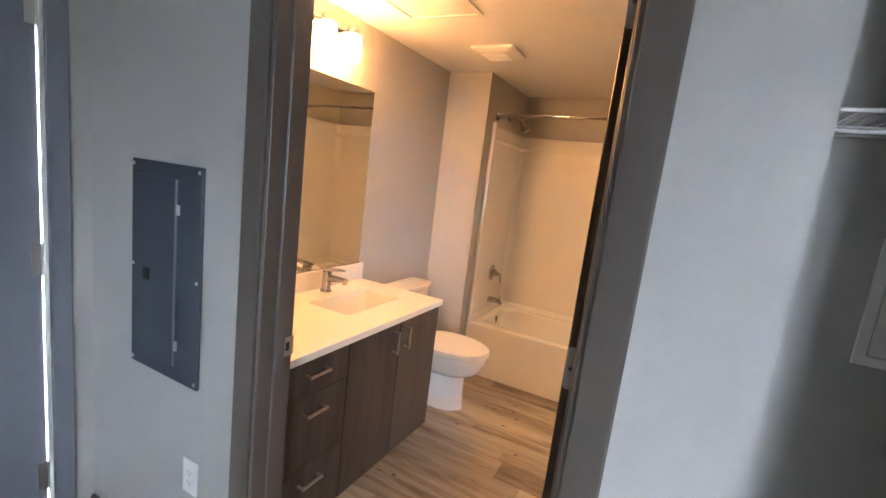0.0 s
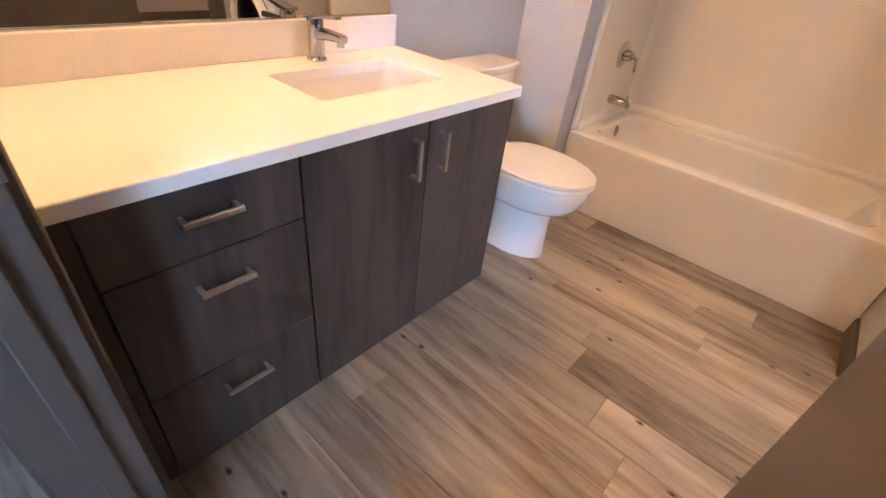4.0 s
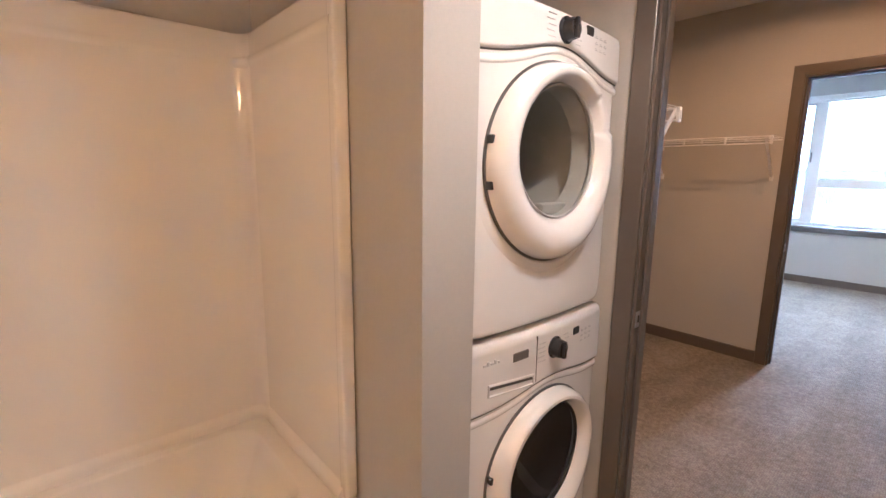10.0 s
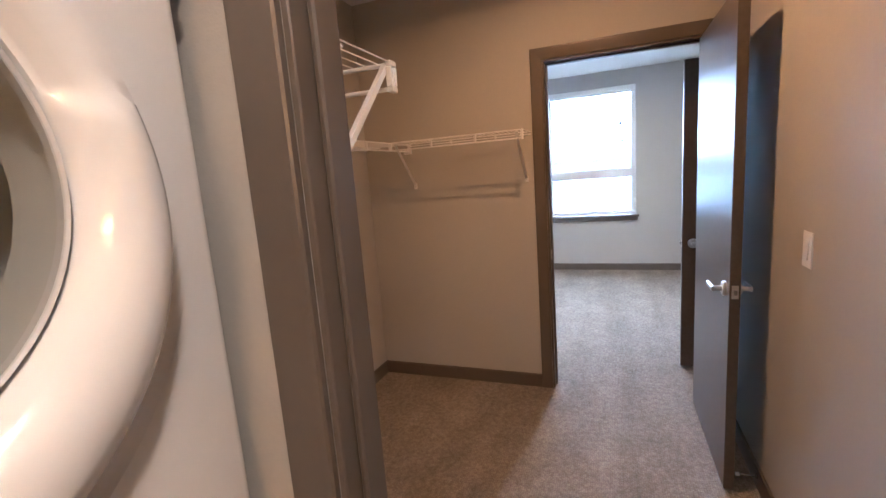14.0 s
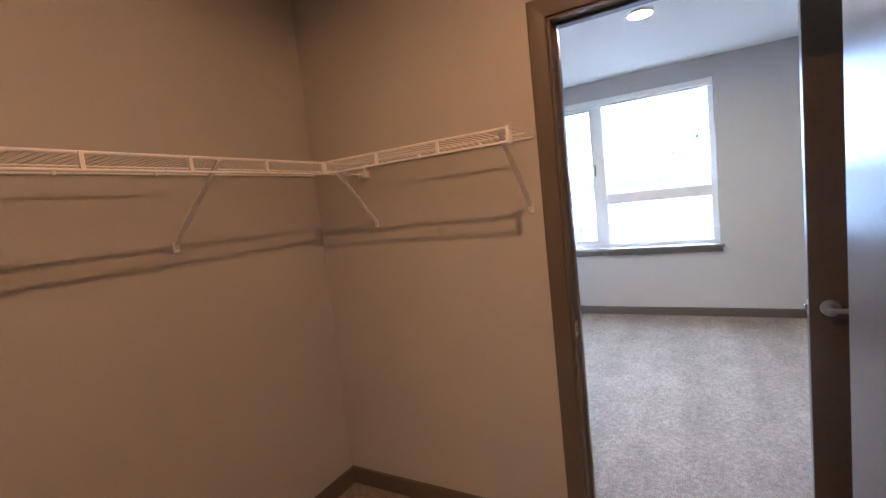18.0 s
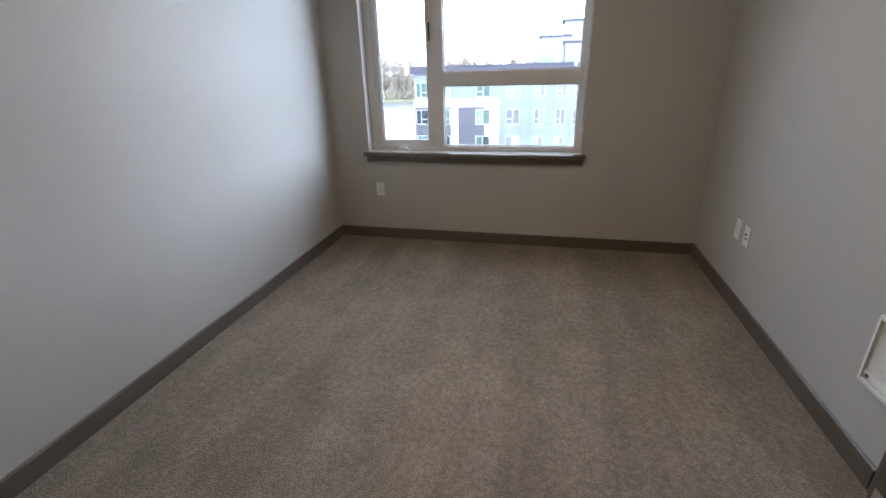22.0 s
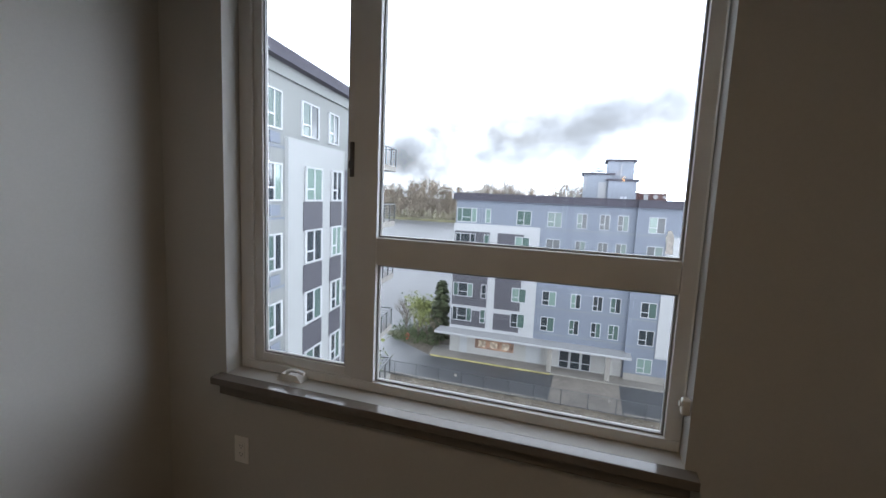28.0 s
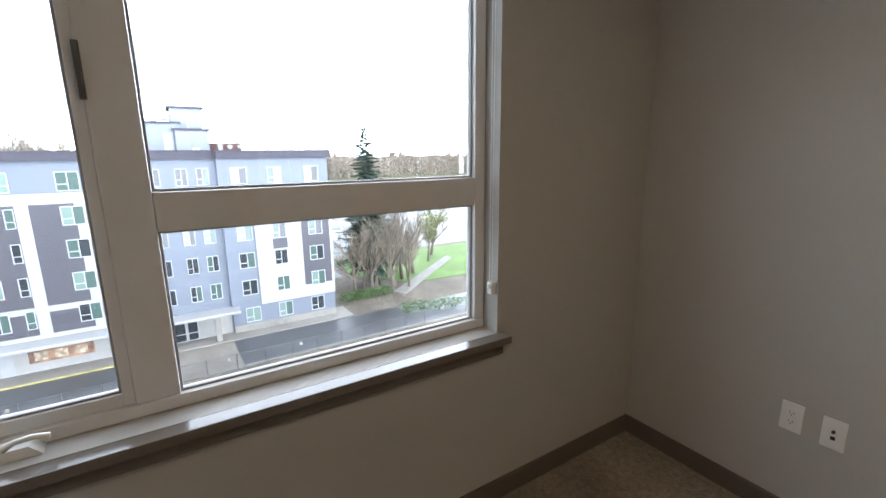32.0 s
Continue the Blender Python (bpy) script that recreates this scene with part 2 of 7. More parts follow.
def wood(name, dark, light, along, rough=0.45, spread=0.25, per_piece=True, knots=True, stretch=14.0, bump=0.12):
    """Wood grain that runs along one axis, each piece shifted by its own random number."""
    m = bpy.data.materials.new(name)
    m.use_nodes = True
    n, l = m.node_tree.nodes, m.node_tree.links
    p = n["Principled BSDF"]
    tc, info, mp = n.new("ShaderNodeTexCoord"), n.new("ShaderNodeObjectInfo"), n.new("ShaderNodeMapping")
    sc = [stretch, stretch, stretch]
    sc["XYZ".index(along)] = 0.9
    mp.inputs["Scale"].default_value = sc
    off = n.new("ShaderNodeVectorMath")
    off.operation = "SCALE"
    off.inputs[0].default_value = (37.0, 53.0, 29.0)
    l.new(info.outputs["Random"], off.inputs["Scale"])
    l.new(tc.outputs["Object"], mp.inputs["Vector"])
    if per_piece:
        l.new(off.outputs[0], mp.inputs["Location"])
    g1, g2 = n.new("ShaderNodeTexNoise"), n.new("ShaderNodeTexNoise")
    g1.inputs["Scale"].default_value, g1.inputs["Detail"].default_value, g1.inputs["Distortion"].default_value = 1.0, 6, 0.8
    g2.inputs["Scale"].default_value, g2.inputs["Detail"].default_value = 6.0, 5
    l.new(mp.outputs[0], g1.inputs["Vector"])
    l.new(mp.outputs[0], g2.inputs["Vector"])
    add = n.new("ShaderNodeMath")
    add.operation = "MULTIPLY_ADD"
    add.inputs[1].default_value = 0.35
    l.new(g2.outputs["Fac"], add.inputs[0])
    l.new(g1.outputs["Fac"], add.inputs[2])
    ramp = n.new("ShaderNodeValToRGB")
    ramp.color_ramp.elements[0].position, ramp.color_ramp.elements[0].color = 0.48, (*dark, 1)
    ramp.color_ramp.elements[1].position, ramp.color_ramp.elements[1].color = 0.80, (*light, 1)
    l.new(add.outputs[0], ramp.inputs[0])
    tone, mul = n.new("ShaderNodeMapRange"), n.new("ShaderNodeMix")
    tone.inputs["To Min"].default_value, tone.inputs["To Max"].default_value = 1 - spread, 1 + spread
    l.new(info.outputs["Random"], tone.inputs["Value"])
    mul.data_type, mul.blend_type = "RGBA", "MULTIPLY"
    mul.inputs["Factor"].default_value = 1 if per_piece else 0
    l.new(ramp.outputs[0], mul.inputs["A"])
    l.new(tone.outputs[0], mul.inputs["B"])
    col = mul.outputs["Result"]
    if knots:
        bl, br, bx, bp = n.new("ShaderNodeTexNoise"), n.new("ShaderNodeMapRange"), n.new("ShaderNodeMix"), n.new("ShaderNodeMapping")
        bs = [16.0, 16.0, 16.0]
        bs["XYZ".index(along)] = 4.0
        bp.inputs["Scale"].default_value = bs
        l.new(tc.outputs["Object"], bp.inputs["Vector"])
        l.new(off.outputs[0], bp.inputs["Location"])
        bl.inputs["Scale"].default_value, bl.inputs["Detail"].default_value, bl.inputs["Roughness"].default_value = 1.0, 5, 0.65
        l.new(bp.outputs[0], bl.inputs["Vector"])
        br.inputs["From Min"].default_value, br.inputs["From Max"].default_value = 0.36, 0.62
        br.inputs["To Min"].default_value, br.inputs["To Max"].default_value = 0.0, 0.30
        l.new(bl.outputs["Fac"], br.inputs["Value"])
        bx.data_type = "RGBA"
        bx.inputs["B"].default_value = (*[c * 1.02 for c in light], 1)
        l.new(br.outputs[0], bx.inputs["Factor"])
        l.new(col, bx.inputs["A"])
        col = bx.outputs["Result"]
    if knots:
        v, kr, km = n.new("ShaderNodeTexVoronoi"), n.new("ShaderNodeMapRange"), n.new("ShaderNodeMix")
        v.voronoi_dimensions = "2D" if along == "X" else "3D"
        kmap = n.new("ShaderNodeMapping")
        ks = [4.2, 4.2, 4.2]
        ks["XYZ".index(along)] = 2.2
        kmap.inputs["Scale"].default_value = ks
        l.new(tc.outputs["Object"], kmap.inputs["Vector"])
        l.new(off.outputs[0], kmap.inputs["Location"])
        l.new(kmap.outputs[0], v.inputs["Vector"])
        v.inputs["Scale"].default_value = 1.0
        kr.inputs["From Min"].default_value, kr.inputs["From Max"].default_value = 0.010, 0.040
        l.new(v.outputs["Distance"], kr.inputs["Value"])
        km.data_type = "RGBA"
        km.inputs["A"].default_value = (*[c * 0.35 for c in dark], 1)
        l.new(kr.outputs[0], km.inputs["Factor"])
        l.new(col, km.inputs["B"])
        col = km.outputs["Result"]
    l.new(col, p.inputs["Base Color"])
    rr = n.new("ShaderNodeMapRange")
    rr.inputs["To Min"].default_value, rr.inputs["To Max"].default_value = rough - 0.08, rough + 0.12
    l.new(g1.outputs["Fac"], rr.inputs["Value"])
    l.new(rr.outputs[0], p.inputs["Roughness"])
    b = n.new("ShaderNodeBump")
    b.inputs["Strength"].default_value, b.inputs["Distance"].default_value = bump, 0.001
    l.new(add.outputs[0], b.inputs["Height"])
    l.new(b.outputs[0], p.inputs["Normal"])
    return m


def glowing(name, colour, strength):
    m = bpy.data.materials.new(name)
    m.use_nodes = True
    p = m.node_tree.nodes["Principled BSDF"]
    p.inputs["Base Color"].default_value = (0.8, 0.8, 0.8, 1)
    p.inputs["Emission Color"].default_value, p.inputs["Emission Strength"].default_value = (*colour, 1), strength
    return m


def clear_glass(name, tint=(1, 1, 1), rough=0.0):
    """Thin pane: mostly clear, with the gloss of glass."""
    m = bpy.data.materials.new(name)
    m.use_nodes = True
    n, l = m.node_tree.nodes, m.node_tree.links
    n.remove(n["Principled BSDF"])
    tr, gl, mx, fr = n.new("ShaderNodeBsdfTransparent"), n.new("ShaderNodeBsdfGlossy"), n.new("ShaderNodeMixShader"), n.new("ShaderNodeLayerWeight")
    tr.inputs["Color"].default_value = (*tint, 1)
    gl.inputs["Roughness"].default_value = rough
    fr.inputs["Blend"].default_value = 0.5
    power, gain = n.new("ShaderNodeMath"), n.new("ShaderNodeMath")
    power.operation, power.inputs[1].default_value = "POWER", 5.0
    gain.operation, gain.inputs[1].default_value, gain.inputs[2].default_value = "MULTIPLY_ADD", 0.9, 0.03
    l.new(fr.outputs["Facing"], power.inputs[0])
    l.new(power.outputs[0], gain.inputs[0])
    l.new(gain.outputs[0], mx.inputs[0])
    l.new(tr.outputs[0], mx.inputs[1])
    l.new(gl.outputs[0], mx.inputs[2])
    l.new(mx.outputs[0], n["Material Output"].inputs["Surface"])
    return m


def carpet_material():
    m = bpy.data.materials.new("carpet_pile")
    m.use_nodes = True
    n, l = m.node_tree.nodes, m.node_tree.links
    p = n["Principled BSDF"]
    p.inputs["Roughness"].default_value = 0.95
    p.inputs["Specular IOR Level"].default_value = 0.1
    tc = n.new("ShaderNodeTexCoord")
    v, ramp = n.new("ShaderNodeTexVoronoi"), n.new("ShaderNodeValToRGB")
    v.inputs["Scale"].default_value, v.inputs["Randomness"].default_value = 105, 0.5
    l.new(tc.outputs["Object"], v.inputs["Vector"])
    ramp.color_ramp.elements[0].position, ramp.color_ramp.elements[0].color = 0.0, (0.345, 0.302, 0.250, 1)
    ramp.color_ramp.elements[1].position, ramp.color_ramp.elements[1].color = 0.75, (0.205, 0.174, 0.140, 1)
    l.new(v.outputs["Distance"], ramp.inputs[0])
    col = ramp.outputs[0]
    for size, lo, hi, distort in ((1.7, 0.95, 1.05, 1.2), (34.0, 0.86, 1.14, 0.0), (6.0, 0.93, 1.08, 0.6)):
        t, mr, mx = n.new("ShaderNodeTexNoise"), n.new("ShaderNodeMapRange"), n.new("ShaderNodeMix")
        t.inputs["Scale"].default_value, t.inputs["Detail"].default_value, t.inputs["Distortion"].default_value = size, 3, distort
        mr.inputs["From Min"].default_value, mr.inputs["From Max"].default_value = 0.35, 0.65
        mr.inputs["To Min"].default_value, mr.inputs["To Max"].default_value = lo, hi
        l.new(tc.outputs["Object"], t.inputs["Vector"])
        l.new(t.outputs["Fac"], mr.inputs["Value"])
        mx.data_type, mx.blend_type = "RGBA", "MULTIPLY"
        mx.inputs["Factor"].default_value = 1
        l.new(col, mx.inputs["A"])
        l.new(mr.outputs[0], mx.inputs["B"])
        col = mx.outputs["Result"]
    for turn, size, lo, hi in ((8, (0.45, 4.2, 1.0), 0.94, 1.07), (-31, (0.9, 4.2, 1.0), 0.96, 1.04)):
        mp, t, mr, mx = n.new("ShaderNodeMapping"), n.new("ShaderNodeTexNoise"), n.new("ShaderNodeMapRange"), n.new("ShaderNodeMix")
        mp.inputs["Rotation"].default_value, mp.inputs["Scale"].default_value = (0, 0, radians(turn)), size
        t.inputs["Scale"].default_value, t.inputs["Detail"].default_value, t.inputs["Roughness"].default_value = 1.0, 2, 0.4
        mr.inputs["From Min"].default_value, mr.inputs["From Max"].default_value = 0.42, 0.58
        mr.inputs["To Min"].default_value, mr.inputs["To Max"].default_value = lo, hi
        l.new(tc.outputs["Object"], mp.inputs["Vector"])
        l.new(mp.outputs[0], t.inputs["Vector"])
        l.new(t.outputs["Fac"], mr.inputs["Value"])
        mx.data_type, mx.blend_type = "RGBA", "MULTIPLY"
        mx.inputs["Factor"].default_value = 1
        l.new(col, mx.inputs["A"])
        l.new(mr.outputs[0], mx.inputs["B"])
        col = mx.outputs["Result"]
    l.new(col, p.inputs["Base Color"])
    b = n.new("ShaderNodeBump")
    b.invert = True
    b.inputs["Strength"].default_value, b.inputs["Distance"].default_value = 1.0, 0.006
    l.new(v.outputs["Distance"], b.inputs["Height"])
    l.new(b.outputs[0], p.inputs["Normal"])
    return m


PAINT = material("wall_paint", (0.460, 0.447, 0.418), 0.55, grain=0.015, grain_scale=90, bump=0.22, bump_scale=260, stain=0.03, stain_scale=1.3, spec=0.35)
CEIL = material("ceiling_paint", (0.74, 0.73, 0.70), 0.7, bump=0.25, bump_scale=180, stain=0.02, stain_scale=1.5, spec=0.3)
TRIM = material("taupe_trim_paint", (0.110, 0.091, 0.074), 0.36, grain=0.02, grain_scale=60, bump=0.04, bump_scale=120, stain=0.04, stain_scale=4)
DOORM = material("dark_taupe_door", (0.085, 0.070, 0.058), 0.30, grain=0.10, grain_scale=45, bump=0.05, bump_scale=90, stain=0.08, stain_scale=3)
ENTRY = material("grey_entry_door_paint", (0.185, 0.195, 0.222), 0.42, grain=0.03, grain_scale=80, bump=0.08, bump_scale=150, stain=0.05)
WHITE = material("white_plastic", (0.78, 0.77, 0.74), 0.35, stain=0.02, stain_scale=30)
CHROME = material("chrome", (0.50, 0.50, 0.51), 0.08, 1.0, stain=0.03, stain_scale=20, rough_var=0.03)
NICKEL = material("brushed_nickel", (0.55, 0.54, 0.52), 0.28, 1.0, grain=0.06, grain_scale=150, stain=0.04, stain_scale=30)
ACRYLIC = material("white_acrylic", (0.80, 0.785, 0.75), 0.07, stain=0.012, stain_scale=4, coat=0.3, bump=0.015, bump_scale=14)
VINYL = material("white_window_vinyl", (0.66, 0.65, 0.63), 0.38, stain=0.03, stain_scale=8)
GLASS = clear_glass("window_glass", (0.95, 0.97, 0.96))
CARPET = carpet_material()
PLANK = wood("vinyl_plank", (0.092, 0.062, 0.040), (0.43, 0.365, 0.285), "X", 0.40, 0.42, stretch=9.0)
SILL = material("taupe_sill_paint", (0.15, 0.13, 0.11), 0.15, stain=0.06, stain_scale=6, grain=0.04, grain_scale=60)
MIRROR = material("mirror_silver", (0.92, 0.93, 0.92), 0.01, 1.0)
BLACK = material("black_rubber", (0.02, 0.02, 0.02), 0.6, stain=0.1)


# ---------------- walls, floors, ceilings ----------------
def wall_along_x(name, y0, y1, x0, x1, h, holes=(), label="greige painted drywall wall", z0=-0.1, mat=None):
    """A wall that runs along x; holes are (x0, x1, bottom, top)."""
    bm, at = bmesh.new(), x0
    for a, b, lo, hi in holes:
        box(bm, (at, y0, z0), (a, y1, h))
        if lo > 0:
            box(bm, (a, y0, z0), (b, y1, lo))
        box(bm, (a, y0, hi), (b, y1, h))
        at = b
    box(bm, (at, y0, z0), (x1, y1, h))
    return structure(name, bm, mat or PAINT, label)


def wall_along_y(name, x0, x1, y0, y1, h, holes=(), label="greige painted drywall wall", z0=-0.1):
    bm, at = bmesh.new(), y0
    for a, b, lo, hi in holes:
        box(bm, (x0, at, z0), (x1, a, h))
        if lo > 0:
            box(bm, (x0, a, z0), (x1, b, lo))
        box(bm, (x0, a, hi), (x1, b, h))
        at = b
    box(bm, (x0, at, z0), (x1, y1, h))
    return structure(name, bm, PAINT, label)


D1, D2, D3 = (-0.585, 0.275), (2.36, 3.22), (2.355, 3.255)      # the three doorways
WIN = (2.573, 4.298, 0.765, 2.44)                                # the bedroom window's opening
wall_along_x("wall_bath_front", 1.35, 1.47, -1.58, 0.552, BED_H, [(*D1, 0, DOOR_H)])
wall_along_y("wall_entry", -1.58, -1.46, -3.0, 1.35, BED_H, [(0.30, 1.22, 0, DOOR_H)])
wall_along_y("wall_bath_left", -1.37, -1.25, 1.47, 4.45, BED_H)
wall_along_y("wall_tub_left_wing", -1.25, -0.918, 3.505, 4.33, BED_H)
wall_along_x("wall_tub_back", 4.33, 4.45, -1.25, 1.43, BED_H)
wall_along_y("wall_tub_right_wing", 0.515, 0.69, 3.31, 4.33, BED_H)
wall_along_y("wall_bath_closet", 1.43, 1.53, 2.275, 4.63, BED_H, [(*D2, 0, DOOR_H)])
wall_along_y("wall_bath_right", 0.44, 0.552, 1.47, 2.155, BED_H)
wall_along_x("wall_closet_right", 2.155, 2.275, 0.44, 3.83, BED_H)
wall_along_x("wall_closet_left", 4.51, 4.63, 1.53, 3.83, BED_H)
wall_along_y("wall_closet_bedroom", 3.83, 3.95, 1.55, 4.74, BED_H, [(*D3, 0, DOOR_H + 0.01)])
wall_along_x("wall_bedroom_left", 4.62, 4.74, 3.95, 7.44, BED_H)
wall_along_x("wall_bedroom_right", 1.55, 1.67, 3.95, 7.44, BED_H, [(4.36, 5.2, 0, DOOR_H)])
wall_along_y("wall_window", 7.44, 7.64, 1.55, 4.74, BED_H, [WIN])
# unseen wall, added to keep the living-room daylight out of the entry closet
wall_along_x("wall_entry_closet_blocker", 1.35, 1.45, 1.02, 1.549, BED_H)
wall_along_y("wall_entry_closet_side", 1.55, 1.65, 1.35, 2.155, BED_H)
wall_along_x("wall_living_back", -3.1, -3.0, -1.58, 5.7, BED_H, [(2.2, 3.0, 0.88, 2.12)])
wall_along_y("wall_living_side", 5.6, 5.7, -3.0, 1.55, BED_H)

bm = bmesh.new()
box(bm, (-1.25, 1.47, BATH_H), (1.43, 4.33, BATH_H + 0.1))
structure("ceiling_bath", bm, CEIL, "warm white painted bathroom ceiling", "ceiling")
bm = bmesh.new()
box(bm, (-1.58, -3.1, BED_H), (7.64, 4.74, BED_H + 0.12))
structure("ceiling", bm, CEIL, "white painted ceiling", "ceiling")
bm = bmesh.new()
box(bm, (-1.6, -3.1, -0.14), (5.7, 4.45, -0.012))
structure("floor_base", bm, material("underlay", (0.12, 0.1, 0.08), 0.8, grain=0.1, stain=0.1), "dark underlay below the vinyl planks", "floor")
bm = bmesh.new()
box(bm, (1.50, 2.275, -0.1), (3.95, 4.51, 0.0))
box(bm, (3.95, 1.60, -0.1), (7.44, 4.62, 0.0))
structure("carpet_floor", bm, CARPET, "worn beige grey cut pile carpet", "floor")


# ---------------- baseboards ----------------
def baseboard(name, runs, label="taupe painted baseboard"):
    """runs: (x0, y0, x1, y1), the face of the wall, with the room on its left."""
    top = thing(name, (runs[0][0], runs[0][1], 0), label, "baseboard", kind="structure")
    for x0, y0, x1, y1 in runs:
        d = Vector((x1 - x0, y1 - y0, 0)).normalized()
        nrm = Vector((-d.y, d.x, 0))
        bm = bmesh.new()
        prof = ((0.0, 0.0), (0.013, 0.0), (0.013, 0.078), (0.010, 0.086), (0.005, 0.090), (0.0, 0.090))
        skin(bm, [[Vector((x, y, 0)) + nrm * a + Vector((0, 0, z)) for a, z in prof] for x, y in ((x0, y0), (x1, y1))])
        part("board", bm, TRIM, top)
    return top


baseboard("baseboard_bedroom", [(3.95, 4.62, 3.95, 3.325), (7.44, 4.62, 3.963, 4.62), (7.44, 1.67, 7.44, 4.607), (5.28, 1.67, 7.427, 1.67), (3.95, 1.67, 4.28, 1.67), (3.95, 2.28, 3.95, 1.683)])
baseboard("baseboard_closet", [(3.83, 3.325, 3.83, 4.51), (3.817, 4.51, 1.53, 4.51), (1.53, 4.497, 1.53, 3.295), (1.53, 2.275, 3.76, 2.275)])
baseboard("baseboard_bath", [(0.515, 3.297, 0.515, 3.617), (0.69, 3.31, 0.515, 3.31), (-0.918, 3.505, -1.25, 3.505), (-1.25, 3.492, -1.25, 2.67)])
baseboard("baseboard_entry", [(-0.66, 1.35, -1.46, 1.35), (0.552, 1.35, 0.35, 1.35), (-1.46, 0.22, -1.46, -3.0), (1.55, 2.155, 0.552, 2.155), (0.552, 2.142, 0.552, 1.35)])


# ---------------- door frames and doors ----------------
def casing_profile(w=0.07):
    """Across the casing: distance from the opening, and how far it stands out."""
    return ((0.0, 0.0), (0.0, 0.010), (0.004, 0.0125), (0.014, 0.0125), (0.018, 0.0145), (w - 0.012, 0.017), (w - 0.004, 0.0165), (w, 0.012), (w, 0.0))


def door_frame(name, axis, lo, hi, near, far, h, label, sides=("near", "far"), stop_at=0.5):
    """The lining, the stop and the casings of a doorway. axis 'x': the wall runs along x from lo to hi."""
    def P(u, v, z):
        return Vector((u, v, z)) if axis == "x" else Vector((v, u, z))
    top = thing(name, P(lo, near, 0), label, "door frame", kind="structure")
    t = 0.012
    a, b = min(near, far), max(near, far)
    for nm, u0, u1, z0, z1 in (("jamb", lo, lo + t, 0, h), ("jamb", hi - t, hi, 0, h), ("head", lo + t, hi - t, h - t, h)):
        bm = bmesh.new()
        p, q = P(u0, a - 0.001, z0), P(u1, b + 0.001, z1)
        box(bm, p, q, 0.002, 1)
        part(nm, bm, TRIM, top)
    s = a + (b - a) * stop_at
    for u0, u1, z0, z1 in ((lo + t, lo + t + 0.011, 0, h - t), (hi - t - 0.011, hi - t, 0, h - t), (lo + t + 0.011, hi - t - 0.011, h - t - 0.011, h - t)):
        bm = bmesh.new()
        box(bm, P(u0, s - 0.018, z0), P(u1, s + 0.018, z1), 0.003, 1)
        part("door_stop", bm, TRIM, top)
    prof = casing_profile()
    for side in sides:
        v, out = (near, -1 if near < far else 1) if side == "near" else (far, 1 if near < far else -1)
        w = prof[-1][0]
        for u, sgn in ((lo, -1), (hi, 1)):
            bm = bmesh.new()
            skin(bm, [[P(u + sgn * d, v + out * e, z + (d if z else 0)) for d, e in prof] for z in (0, h)])
            part("casing", bm, TRIM, top)
        bm = bmesh.new()
        skin(bm, [[P(u + (-d if u == lo else d), v + out * e, h + d) for d, e in prof] for u in (lo, hi)])
        part("casing", bm, TRIM, top)
    return top


door_frame("door_frame_1", "x", *D1, 1.35, 1.47, DOOR_H, "taupe moulded frame of the bathroom door", stop_at=0.55)
door_frame("door_frame_2", "y", *D2, 1.43, 1.53, DOOR_H, "taupe moulded frame between bathroom and closet", stop_at=0.5)
door_frame("door_frame_3", "y", *D3, 3.83, 3.95, DOOR_H + 0.01, "dark taupe moulded frame of the bedroom doorway", stop_at=0.55)
door_frame("door_frame_4", "x", 4.36, 5.2, 1.67, 1.55, DOOR_H, "taupe frame of the bedroom's hall doorway")


def lever(parent, at, out, along, mat=None):
    """A round rose and a flat lever. out: away from the door's face; along: the way the lever points."""
    mat = mat or NICKEL
    at, out, along = Vector(at), Vector(out), Vector(along)
    bm = bmesh.new()
    rod(bm, at, at + out * 0.010, 0.032, 28)
    rod(bm, at + out * 0.010, at + out * 0.015, 0.030, 28, 0.026)
    rod(bm, at + out * 0.012, at + out * 0.052, 0.011, 16)
    rose = part("rose", bm, mat, parent)
    bm = bmesh.new()
    up = Vector((0, 0, 1))
    a, b = at + out * 0.048 - along * 0.012, at + out * 0.050 + along * 0.105
    loops = []
    for f, hz, th in ((0, 0.009, 0.006), (0.05, 0.011, 0.008), (0.5, 0.010, 0.007), (0.93, 0.009, 0.006), (1, 0.006, 0.004)):
        c = a.lerp(b, f)
        loops.append([c + up * hz * s + out * th * q for s, q in ((-1, -0.6), (-0.6, -1), (0.6, -1), (1, -0.6), (1, 0.6), (0.6, 1), (-0.6, 1), (-1, 0.6))])
    skin(bm, loops)
    part("lever", bm, mat, parent)
    return rose


